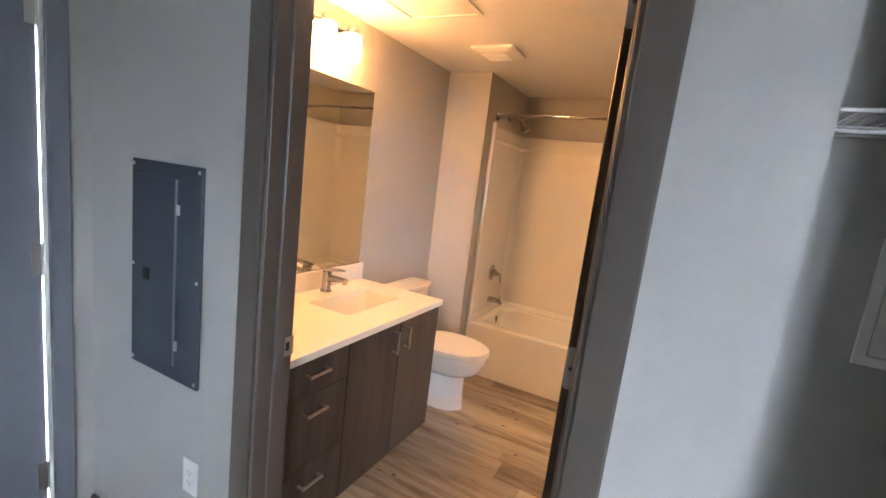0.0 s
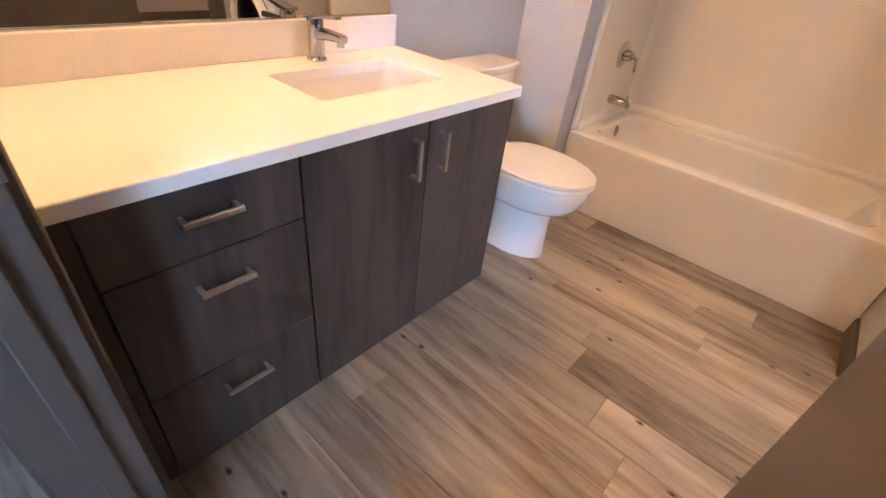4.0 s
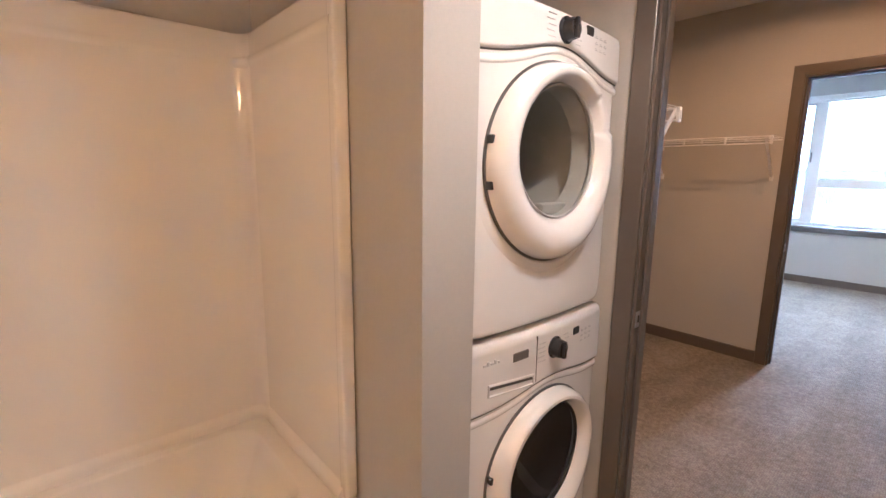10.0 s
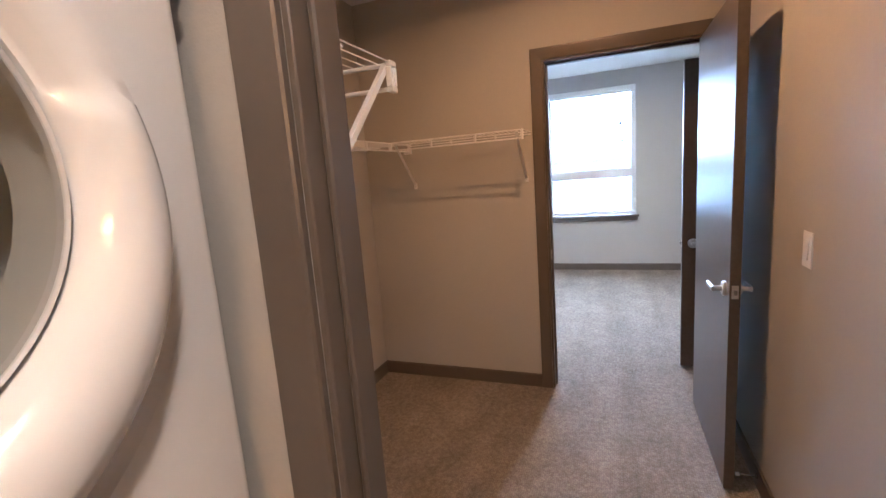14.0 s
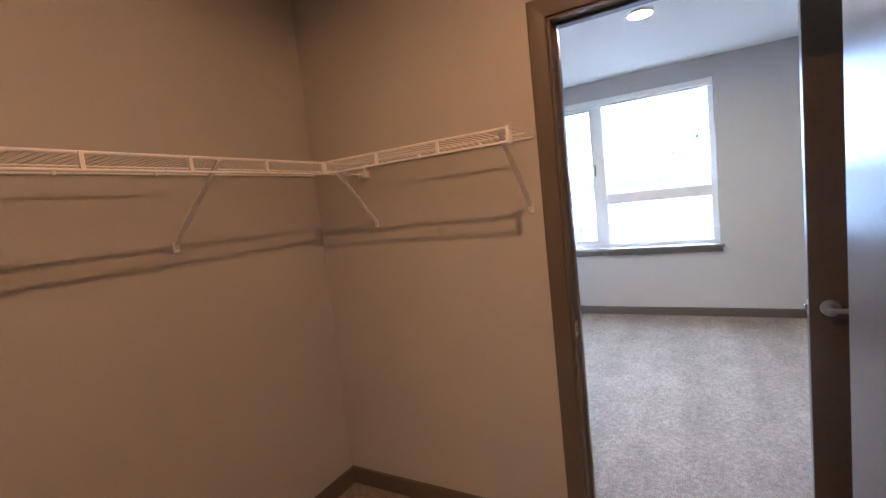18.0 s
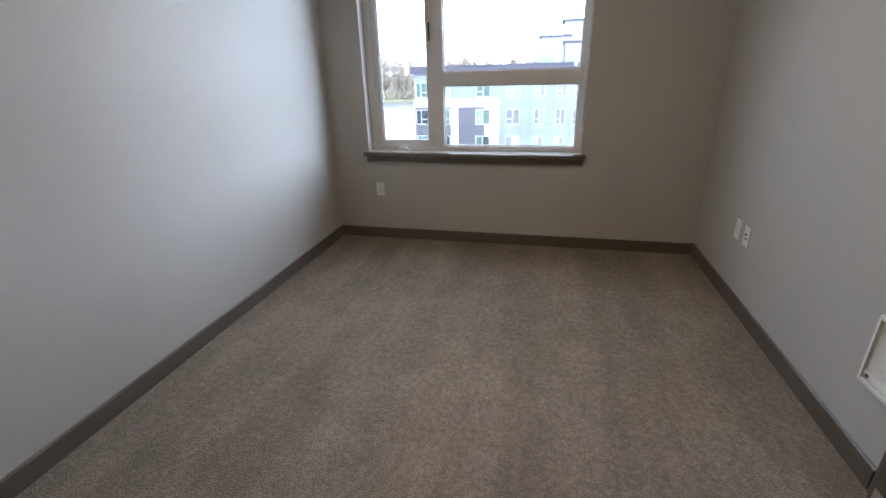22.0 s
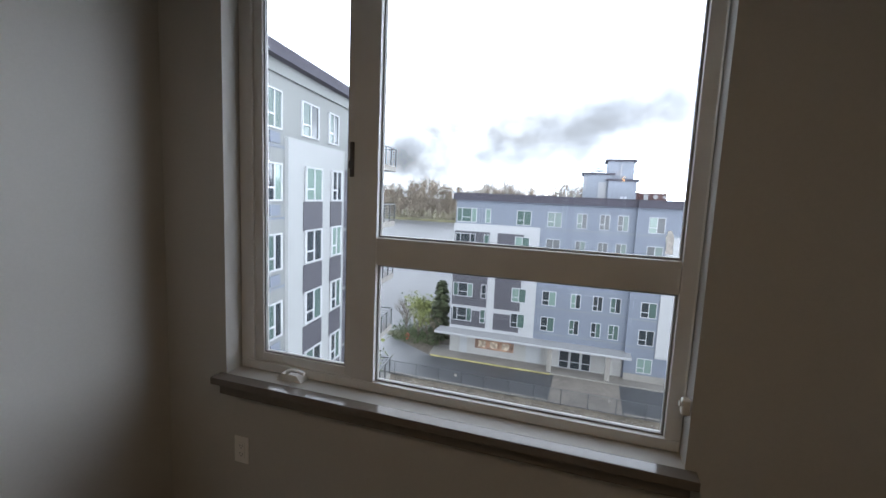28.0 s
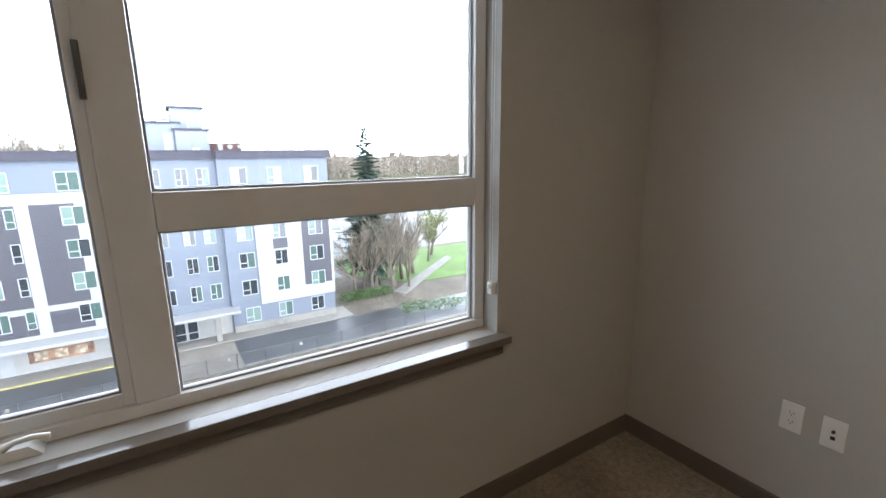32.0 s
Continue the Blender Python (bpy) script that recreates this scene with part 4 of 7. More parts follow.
skin(bm, [[(x, fy + w * s, z + h * q) for s, q in ((-1, -1), (1, -1), (1, 1), (-1, 1))] for x, z, w, h in ((-1.196, 0.944, 0.022, 0.004), (-1.15, 0.948, 0.020, 0.006), (-1.10, 0.954, 0.014, 0.005), (-1.062, 0.957, 0.011, 0.003))])
part("lever", bm, CHROME, fc)

mir = thing("wall_mirror", (-1.249, 2.07, 0.93), "frameless wall mirror above the vanity", "mirror")
bm = bmesh.new()
box(bm, (-1.2485, 1.500, 0.932), (-1.2432, 2.633, 1.915))
part("glass", bm, MIRROR, mir)
bm = bmesh.new()
box(bm, (-1.249, 1.500, 0.9272), (-1.240, 2.633, 0.9318))
part("bottom_channel", bm, CHROME, mir)


def egg(cx, front, back, half, z, cy=3.075, n=36):
    """The outline of a toilet bowl or seat: long to the front."""
    pts = []
    for k in range(n):
        a = 2 * math.pi * k / n
        c, s = math.cos(a), math.sin(a)
        if c > 0:
            pts.append((cx + front * c, cy + half * s, z))
        else:
            # the back is squarer, narrowing to the hinge
            pts.append((cx - back * abs(c) ** 0.6, cy + half * (1 - 0.24 * c * c) * math.copysign(abs(s) ** 0.5, s), z))
    return pts


toilet = thing("toilet", (-0.85, 3.075, 0), "white porcelain toilet with its lid shut", "toilet")
bm = bmesh.new()
skin(bm, [egg(-0.83, 0.186, 0.27, 0.106, 0.0), egg(-0.83, 0.188, 0.27, 0.108, 0.012), egg(-0.83, 0.182, 0.27, 0.092, 0.06), egg(-0.83, 0.178, 0.27, 0.080, 0.15), egg(-0.83, 0.180, 0.27, 0.082, 0.222), egg(-0.825, 0.188, 0.27, 0.092, 0.232), egg(-0.81, 0.208, 0.27, 0.118, 0.244), egg(-0.795, 0.228, 0.27, 0.141, 0.270), egg(-0.78, 0.242, 0.26, 0.160, 0.305), egg(-0.77, 0.250, 0.25, 0.172, 0.350), egg(-0.77, 0.252, 0.25, 0.178, 0.375), egg(-0.77, 0.250, 0.25, 0.176, 0.388), egg(-0.77, 0.235, 0.24, 0.160, 0.391)])
part("bowl", bm, PORCELAIN, toilet)
bm = bmesh.new()
box(bm, (-1.225, 2.955, 0.30), (-0.98, 3.195, 0.386), 0.03, 3)
part("shelf", bm, PORCELAIN, toilet)
bm = bmesh.new()
skin(bm, [egg(-0.77, 0.255, 0.215, 0.180, 0.3925), egg(-0.77, 0.260, 0.218, 0.184, 0.397), egg(-0.77, 0.260, 0.218, 0.184, 0.405), egg(-0.77, 0.256, 0.215, 0.181, 0.409)])
part("seat", bm, WHITE, toilet)
bm = bmesh.new()
skin(bm, [egg(-0.77, 0.254, 0.214, 0.179, 0.4115), egg(-0.77, 0.259, 0.217, 0.183, 0.415), egg(-0.77, 0.258, 0.216, 0.182, 0.424), egg(-0.77, 0.248, 0.208, 0.172, 0.430), egg(-0.77, 0.20, 0.17, 0.13, 0.433)])
lid = part("lid", bm, WHITE, toilet)
for y in (3.0, 3.15):
    bm = bmesh.new()
    rod(bm, (-1.0, y - 0.025, 0.41), (-1.0, y + 0.025, 0.41), 0.011, 12)
    part("hinge", bm, WHITE, lid)
bm = bmesh.new()


def tank_loop(w, bulge, d, z):
    pts = []
    for k in range(13):
        u = -1 + k / 6
        pts.append((-1.085 + d + bulge * (1 - u * u), 3.075 + w * u, z))
    return pts + [(-1.236, 3.075 + w, z), (-1.236, 3.075 - w, z)]


skin(bm, [tank_loop(0.165, 0.02, -0.02, 0.388), tank_loop(0.178, 0.026, -0.006, 0.42), tank_loop(0.186, 0.030, 0.0, 0.60), tank_loop(0.188, 0.030, 0.0, 0.715)])
part("tank", bm, PORCELAIN, toilet)
bm = bmesh.new()
skin(bm, [tank_loop(0.190, 0.030, 0.004, 0.7155), tank_loop(0.196, 0.031, 0.010, 0.722), tank_loop(0.196, 0.031, 0.010, 0.742), tank_loop(0.190, 0.030, 0.004, 0.748)])
part("tank_lid", bm, PORCELAIN, toilet)
bm = bmesh.new()
rod(bm, (-1.077, 2.935, 0.683), (-1.052, 2.935, 0.683), 0.013, 16)
tube(bm, [(-1.050, 2.935, 0.683), (-1.046, 2.955, 0.682), (-1.044, 2.99, 0.678), (-1.043, 3.01, 0.676)], [0.009, 0.008, 0.007, 0.009], 10)
part("flush_lever", bm, CHROME, toilet, "chrome flush lever")

# ---- tub and surround ----
tub = thing("bathtub", (-0.22, 3.97, 0), "glossy white acrylic alcove bathtub", "bathtub")
TX0, TX1, TY0, TY1 = -0.915, 0.510, 3.618, 4.328
bm = bmesh.new()
skin(bm, [rrect(TX0, TX1, TY0, TY1, 0.004, 0.001, 6), rrect(TX0, TX1, TY0, TY1, 0.004, 0.105, 6), rrect(TX0, TX1, TY0 + 0.010, TY1, 0.004, 0.128, 6), rrect(TX0, TX1, TY0 + 0.010, TY1, 0.004, 0.285, 6), rrect(TX0, TX1, TY0, TY1, 0.004, 0.305, 6), rrect(TX0, TX1, TY0, TY1, 0.006, 0.392, 6), rrect(TX0, TX1, TY0 + 0.004, TY1, 0.012, 0.404, 6), rrect(TX0, TX1, TY0 + 0.016, TY1, 0.02, 0.410, 6),
          rrect(-0.835, 0.400, TY0 + 0.080, 4.255, 0.10, 0.410, 6), rrect(-0.825, 0.388, TY0 + 0.094, 4.243, 0.10, 0.402, 6), rrect(-0.818, 0.372, TY0 + 0.102, 4.236, 0.11, 0.375, 6), rrect(-0.795, 0.28, TY0 + 0.125, 4.212, 0.13, 0.16, 6), rrect(-0.775, 0.20, TY0 + 0.16, 4.175, 0.13, 0.09, 6), rrect(-0.70, 0.10, TY0 + 0.22, 4.10, 0.10, 0.075, 6)], True, True)
part("shell", bm, ACRYLIC, tub, smooth=40)
bm = bmesh.new()
lathe(bm, ((0.036, 0.0), (0.036, 0.008), (0.030, 0.014), (0.0, 0.016)), (-0.826, 4.03, 0.345), "X", 28)
part("overflow_plate", bm, CHROME, tub)
bm = bmesh.new()
lathe(bm, ((0.03, 0.0), (0.03, 0.003), (0.02, 0.008), (0.0, 0.010)), (-0.62, 3.99, 0.0765), "Z", 24)
part("drain", bm, CHROME, tub)

sur = thing("shower_surround", (-0.22, 4.0, 0.41), "glossy white acrylic shower surround around the tub", "shower surround")
IX0, IX1, IY = -0.897, 0.478, 4.312


def surround_loop(z, grow=0.0):
    """A U in plan: the inner face with rounded corners, then back along the walls."""
    r, x0, x1, y1, yf = 0.055, IX0 - grow, IX1 + grow, IY + grow, 3.640
    pts = [(x0, yf, z)]
    for cx, a0, a1 in ((x0 + r, 180, 90), (x1 - r, 90, 0)):
        for k in range(9):
            a = radians(a0 + (a1 - a0) * k / 8)
            pts.append((cx + r * math.cos(a), y1 - r + r * math.sin(a), z))
    return pts + [(x1, yf, z), (TX1 + 0.001, yf, z), (TX1 + 0.001, TY1, z), (TX0 - 0.001, TY1, z), (TX0 - 0.001, yf, z)]


bm = bmesh.new()
skin(bm, [surround_loop(0.4105, -0.024), surround_loop(0.430, -0.022), surround_loop(0.440, -0.014), surround_loop(0.448, -0.004), surround_loop(0.455), surround_loop(1.785), surround_loop(1.795, -0.010), surround_loop(1.815, -0.012), surround_loop(1.83, 0.0), surround_loop(1.895), surround_loop(1.905, 0.004)])
part("panel", bm, ACRYLIC, sur, smooth=50)
for x0, x1 in ((-0.9165, -0.888), (0.469, 0.5115)):
    bm = bmesh.new()
    box(bm, (x0, 3.620, 0.4105), (x1, 3.662, 1.930), 0.012, 4)
    part("front_column", bm, ACRYLIC, sur)

sv = thing("shower_valve", (-0.905, 3.985, 0.75), "chrome shower valve with a lever on the surround", "shower valve")
bm = bmesh.new()
lathe(bm, ((0.068, 0.0), (0.068, 0.004), (0.055, 0.010), (0.03, 0.016), (0.026, 0.04), (0.022, 0.05), (0.0, 0.05)), (-0.897, 3.985, 0.75), "X", 36)
part("escutcheon", bm, CHROME, sv)
bm = bmesh.new()
tube(bm, [(-0.855, 3.985, 0.752), (-0.835, 3.990, 0.750), (-0.828, 4.005, 0.735), (-0.826, 4.014, 0.705), (-0.824, 4.016, 0.675)], [0.013, 0.011, 0.009, 0.008, 0.007], 12)
part("lever", bm, CHROME, sv)
sp = thing("tub_spout", (-0.905, 3.99, 0.518), "chrome tub spout with a pull-up diverter", "tub spout")
bm = bmesh.new()
skin(bm, [[(x, 3.99 + w * math.cos(a), z + h * math.sin(a)) for a in [2 * math.pi * k / 16 for k in range(16)]] for x, z, w, h in ((-0.897, 0.52, 0.026, 0.026), (-0.86, 0.52, 0.025, 0.025), (-0.81, 0.517, 0.022, 0.021), (-0.79, 0.510, 0.019, 0.020), (-0.780, 0.505, 0.015, 0.015))])
part("spout", bm, CHROME, sp)
bm = bmesh.new()
rod(bm, (-0.800, 3.99, 0.532), (-0.800, 3.99, 0.552), 0.004, 10)
rod(bm, (-0.800, 3.99, 0.550), (-0.800, 3.99, 0.558), 0.007, 12)
part("diverter", bm, CHROME, sp)
sh = thing("shower_fixture", (-0.917, 3.94, 2.01), "chrome shower fixture with a head on a bent arm", "shower")
bm = bmesh.new()
lathe(bm, ((0.03, 0.0), (0.03, 0.003), (0.015, 0.010)), (-0.9175, 3.94, 2.010), "X", 24)
tube(bm, [(-0.917, 3.94, 2.01), (-0.88, 3.94, 2.012), (-0.835, 3.94, 1.998), (-0.805, 3.94, 1.972)], 0.0095, 12)
part("arm", bm, CHROME, sh)
bm = bmesh.new()
lathe(bm, ((0.014, 0.025), (0.016, 0.012), (0.016, 0.0), (0.022, -0.012), (0.038, -0.045), (0.040, -0.056), (0.037, -0.060), (0.0, -0.060)), (0, 0, 0), "Z", 28)
bmesh.ops.transform(bm, matrix=Matrix.Translation((-0.798, 3.94, 1.962)) @ Euler((0, radians(-38), 0)).to_matrix().to_4x4(), verts=bm.verts[:])
head = part("head", bm, CHROME, sh)
bm = bmesh.new()
lathe(bm, ((0.034, -0.0605), (0.033, -0.063), (0.0, -0.064)), (0, 0, 0), "Z", 28)
bmesh.ops.transform(bm, matrix=Matrix.Translation((-0.798, 3.94, 1.962)) @ Euler((0, radians(-38), 0)).to_matrix().to_4x4(), verts=bm.verts[:])
part("spray_face", bm, material("dark_spray_face", (0.06, 0.06, 0.06), 0.4, stain=0.1), head, "dark grey spray face")
bm = bmesh.new()
bmesh.ops.create_uvsphere(bm, u_segments=18, v_segments=12, radius=0.017, matrix=Matrix.Translation((-0.807, 3.94, 1.974)))
part("ball_joint", bm, CHROME, sh)
cr = thing("curtain_rod", (-0.22, 3.68, 1.965), "curved chrome shower curtain rod, empty", "curtain rod")
bm = bmesh.new()
tube(bm, [(-0.917 + 1.430 * k / 28, 3.690 - 0.185 * math.sin(math.pi * k / 28) ** 0.9, 1.972 - 0.012 * k / 28) for k in range(29)], 0.0127, 12)
part("rod", bm, CHROME, cr)
for x, s in ((-0.9175, 1), (0.5145, -1)):
    bm = bmesh.new()
    box(bm, (x, 3.665, 1.945), (x + s * 0.012, 3.715, 1.995), 0.004, 2)
    box(bm, (x + s * 0.012, 3.675, 1.958), (x + s * 0.045, 3.705, 1.986), 0.005, 2)
    part("wall_bracket", bm, CHROME, cr)

# ---- ceiling vent and hatch ----
bv = thing("ceiling_vent", (-0.70, 3.05, BATH_H - 0.001), "white plastic bathroom exhaust fan grille", "ceiling vent")
bm = bmesh.new()
skin(bm, [rrect(-0.83, -0.57, 2.93, 3.17, 0.02, BATH_H - 0.001), rrect(-0.83, -0.57, 2.93, 3.17, 0.02, BATH_H - 0.012), rrect(-0.79, -0.61, 2.965, 3.135, 0.02, BATH_H - 0.032)])
part("cover", bm, WHITE, bv)
for k in range(6):
    bm = bmesh.new()
    y = 2.982 + 0.0255 * k
    box(bm, (-0.775, y, BATH_H - 0.036), (-0.625, y + 0.012, BATH_H - 0.0318), 0.002, 1)
    part("slat", bm, WHITE, bv)
ht = thing("ceiling_hatch", (-0.75, 2.3, BATH_H - 0.001), "white painted ceiling access hatch", "access hatch")
bm = bmesh.new()
ring(bm, [rrect(-0.96, -0.56, 2.09, 2.50, 0.004, BATH_H - 0.001), rrect(-0.96, -0.56, 2.09, 2.50, 0.004, BATH_H - 0.008), rrect(-0.935, -0.585, 2.115, 2.475, 0.004, BATH_H - 0.010), rrect(-0.935, -0.585, 2.115, 2.475, 0.004, BATH_H - 0.001)])
part("frame", bm, CEIL, ht)
bm = bmesh.new()
box(bm, (-0.931, 2.119, BATH_H - 0.006), (-0.589, 2.471, BATH_H - 0.0005))
part("panel", bm, CEIL, ht)

# ---- washer and dryer ----
ENAMEL = material("white_enamel", (0.79, 0.78, 0.765), 0.14, stain=0.012, stain_scale=5, coat=0.5)
PANELW = material("white_control_panel", (0.74, 0.73, 0.715), 0.30, stain=0.02, stain_scale=12)
DARKGLASS = clear_glass("dark_door_glass", (0.36, 0.36, 0.37))
STEEL = material("washer_drum_steel", (0.42, 0.42, 0.43), 0.25, 0.85, stain=0.1, stain_scale=8)
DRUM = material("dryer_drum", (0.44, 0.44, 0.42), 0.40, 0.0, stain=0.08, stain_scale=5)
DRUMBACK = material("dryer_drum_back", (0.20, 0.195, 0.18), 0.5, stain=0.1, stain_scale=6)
GREYGLASS = clear_glass("grey_door_glass", (0.86, 0.87, 0.86))
LABELG = material("grey_print", (0.48, 0.48, 0.48), 0.5, stain=0.05)
KNOB = material("graphite_knob", (0.055, 0.055, 0.06), 0.22, 0.5, stain=0.1)
# one dark colour for the panel seams and for shade drawn in gap and grip
SEAM_SHADE = material("dark_seam_and_shade", (0.09, 0.085, 0.08), 0.7, stain=0.1)
CX0, CX1, CF = 0.686, 1.396, 3.335
CXM, CHALF = (CX0 + CX1) / 2, (CX1 - CX0) / 2


def machine(name, z0, z1, ring_at, r, glass_at, glass_r, knob, panel, label, glass, drawer):
    """A front-loading laundry machine: bowed cabinet, control panel with a waved lower edge, eccentric round door, knob, display and printed legends."""
    top = thing(name, (CXM, 3.66, z0), label, "laundry machine", "stacked laundry machines")

    def put(nm, bm, mat, parent, text="", smooth=30):
        # the whole front bows out towards the room
        for v in bm.verts:
            near = max(0.0, min(1.0, (CF + 0.06 - v.co.y) / 0.06))
            v.co.y -= 0.024 * near * max(0.0, 1 - ((v.co.x - CXM) / CHALF) ** 2)
        return part(nm, bm, mat, parent, text, smooth)
    cx, cz = ring_at
    gx, gz = glass_at
    n, zm, half = 128, (z0 + 0.012 + z1) / 2, (z1 - z0 - 0.012) / 2

    def outline(inset, y):
        pts = []
        for k in range(n):
            a = 2 * math.pi * k / n
            c, q = math.cos(a), math.sin(a)
            ax, az = CHALF - inset, half - inset
            reach = ((abs(c) / ax) ** 22 + (abs(q) / az) ** 22) ** (-1 / 22)
            pts.append(Vector((CXM + c * reach, y, zm + q * reach)))
        return pts

    def circle(x, z, q, y):
        return [Vector((x + q * math.cos(2 * math.pi * k / n), y, z + q * math.sin(2 * math.pi * k / n))) for k in range(n)]
    bm = bmesh.new()
    rim, hole = outline(0.020, CF), circle(gx, gz, glass_r * 1.02, CF)
    skin(bm, [outline(0.0, 4.02), outline(0.0, CF + 0.06), outline(0.0, CF + 0.022), outline(0.003, CF + 0.010), outline(0.010, CF + 0.003)] + [[a.lerp(b, f) for a, b in zip(rim, hole)] for f in (0.0, 0.2, 0.4, 0.6, 0.8, 1.0)], True, False)
    put("cabinet", bm, ENAMEL, top)
    bm = bmesh.new()
    lathe(bm, ((glass_r * 1.02, -0.002), (glass_r * 0.99, -0.05), (glass_r * 1.28, -0.06), (glass_r * 1.28, -0.42)), (gx, CF, gz), "-Y", 40, capped=False)
    drum = put("drum", bm, STEEL if drawer else DRUM, top, "drum behind the door glass", 40)
    bm = bmesh.new()
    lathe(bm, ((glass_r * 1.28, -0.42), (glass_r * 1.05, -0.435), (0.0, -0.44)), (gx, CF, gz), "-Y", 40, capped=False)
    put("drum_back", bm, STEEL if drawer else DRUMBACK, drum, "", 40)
    bm = bmesh.new()
    if drawer:
        for k in range(3):
            a = radians(30 + 120 * k)
            c = Vector((gx + math.cos(a) * glass_r * 1.2, CF + 0.24, gz + math.sin(a) * glass_r * 1.2))
            rod(bm, c + Vector((0, -0.16, 0)), c + Vector((0, 0.16, 0)), 0.03, 10, 0.022)
    else:
        box(bm, (gx - 0.10, CF + 0.415, gz + 0.02), (gx + 0.12, CF + 0.432, gz + 0.12), 0.006, 2)
        tube(bm, [(gx + glass_r * 0.99 * math.cos(radians(a)), CF + 0.425, gz + glass_r * 0.99 * math.sin(radians(a))) for a in range(0, 361, 10)], 0.012, 8)
    tagged(part("drum_fitting", bm, SEAM_SHADE if not drawer else STEEL, drum), kind="stuff")
    if not drawer:
        bm = bmesh.new()
        box(bm, (gx - 0.02, CF + 0.02, gz - glass_r * 0.97), (gx + 0.12, CF + 0.05, gz - glass_r * 0.78), 0.012, 3)
        put("lint_screen", bm, DRUM, drum)
    # the control panel: its lower edge rises over the door
    edge, rise = panel
    xs = [CX0 + 0.003 + (CX1 - CX0 - 0.006) * k / 40 for k in range(41)]

    def low(x):
        return z1 - edge + rise * math.exp(-((x - cx - 0.02) / 0.20) ** 2)
    bm = bmesh.new()
    lines = [[(x, CF + d, (low(x) + up) if low_side else (z1 + up)) for x in xs] for d, up, low_side in ((0.006, -0.003, True), (-0.006, 0.001, True), (-0.010, 0.008, True), (-0.008, -0.030, False), (-0.003, -0.010, False), (0.008, -0.001, False), (0.030, 0.001, False))]
    cols = [[bm.verts.new(p) for p in line] for line in lines]
    for a, b in zip(cols, cols[1:]):
        for k in range(40):
            bm.faces.new((a[k], a[k + 1], b[k + 1], b[k]))
    for e in (0, -1):
        bm.faces.new([c[e] for c in cols] + [bm.verts.new((xs[e], CF + 0.03, low(xs[e])))])
    put("control_panel", bm, PANELW, top, smooth=50)
    bm = bmesh.new()
    tube(bm, [(x, CF - 0.0005, low(x) - 0.004) for x in xs], 0.0026, 6)
    put("panel_seam", bm, SEAM_SHADE, top)
    bm = bmesh.new()
    swell = [(x, low(x) - 0.030 + 0.010 * math.exp(-((x - cx) / 0.14) ** 2)) for x in xs]
    skin(bm, [[(x, CF + 0.004, z - 0.010), (x, CF - 0.002, z - 0.006), (x, CF - 0.0045, z), (x, CF - 0.004, z + 0.010), (x, CF + 0.004, z + 0.020)] for x, z in swell])
    put("front_swell", bm, ENAMEL, top, smooth=60)
    # the door, thicker below than above
    bm = bmesh.new()
    profile = ((0.0, -0.004), (0.0, 0.012), (0.05, 0.030), (0.16, 0.047), (0.34, 0.058), (0.55, 0.058), (0.74, 0.050), (0.88, 0.034), (0.97, 0.020), (1.0, 0.012))
    skin(bm, [circle(cx + (gx - cx) * f, cz + (gz - cz) * f, r + (glass_r - r) * f, CF - d) for f, d in profile], False, False)
    if not drawer:
        for v in bm.verts:
            a, q = math.degrees(math.atan2(v.co.z - gz, v.co.x - gx)), math.hypot(v.co.z - gz, v.co.x - gx)
            if 16 < a < 50 and glass_r * 1.02 < q < glass_r * 1.24:
                v.co.y += 0.011
    door = put("door_ring", bm, ENAMEL, top, "white enamel door ring", 40)
    bm = bmesh.new()
    lathe(bm, ((glass_r * 1.01, 0.014), (glass_r * 0.97, 0.019), (glass_r * 0.7, 0.010), (glass_r * 0.35, 0.004), (0.0, 0.002)), (gx, CF, gz), "-Y", 64, capped=False)
    put("door_glass", bm, glass, door, "dark curved door glass", 60)
    bm = bmesh.new()
    lathe(bm, ((glass_r * 1.005, 0.010), (glass_r * 0.985, 0.021), (glass_r * 0.965, 0.018), (glass_r * 0.96, 0.010)), (gx, CF, gz), "-Y", 64, capped=False)
    put("glass_seal", bm, LABELG if not drawer else BLACK, door)
    # dark ring drawn for the shade in the gap around the door
    bm = bmesh.new()
    lathe(bm, ((r * 1.022, -0.002), (r * 1.022, 0.005), (r * 0.99, 0.007), (r * 0.99, -0.002)), (cx, CF, cz), "-Y", 96, capped=False)
    put("door_gap_shade", bm, SEAM_SHADE, door)
    bm = bmesh.new()
    arc = [radians(a) for a in range(196, 350, 4)]
    skin(bm, [[Vector((cx + q * math.cos(a), CF - d * math.sin((a - arc[0]) / (arc[-1] - arc[0]) * math.pi), cz + q * math.sin(a))) for q, d in ((r * 1.02, -0.002), (r * 1.03, 0.007), (r * 1.055, 0.010), (r * 1.10, 0.006), (r * 1.16, -0.002))] for a in arc])
    put("front_crease", bm, ENAMEL, top, smooth=60)
    for a in (168, 192):
        bm = bmesh.new()
        q = (cx + r * 1.0 * math.cos(radians(a)), CF - 0.012, cz + r * 1.0 * math.sin(radians(a)))
        box(bm, (q[0] - 0.006, q[1] - 0.012, q[2] - 0.011), (q[0] + 0.008, q[1] + 0.008, q[2] + 0.011), 0.002, 1)
        put("hinge_cover", bm, KNOB, door)
    # knob, display, legends
    kx, kz = knob
    face = CF - 0.009
    bm = bmesh.new()
    lathe(bm, ((0.037, -0.006), (0.037, 0.003), (0.032, 0.008), (0.029, 0.028), (0.025, 0.033), (0.0, 0.034)), (kx, face, kz), "-Y", 36)
    box(bm, (kx - 0.008, face - 0.042, kz - 0.028), (kx + 0.008, face - 0.030, kz + 0.028), 0.004, 2)
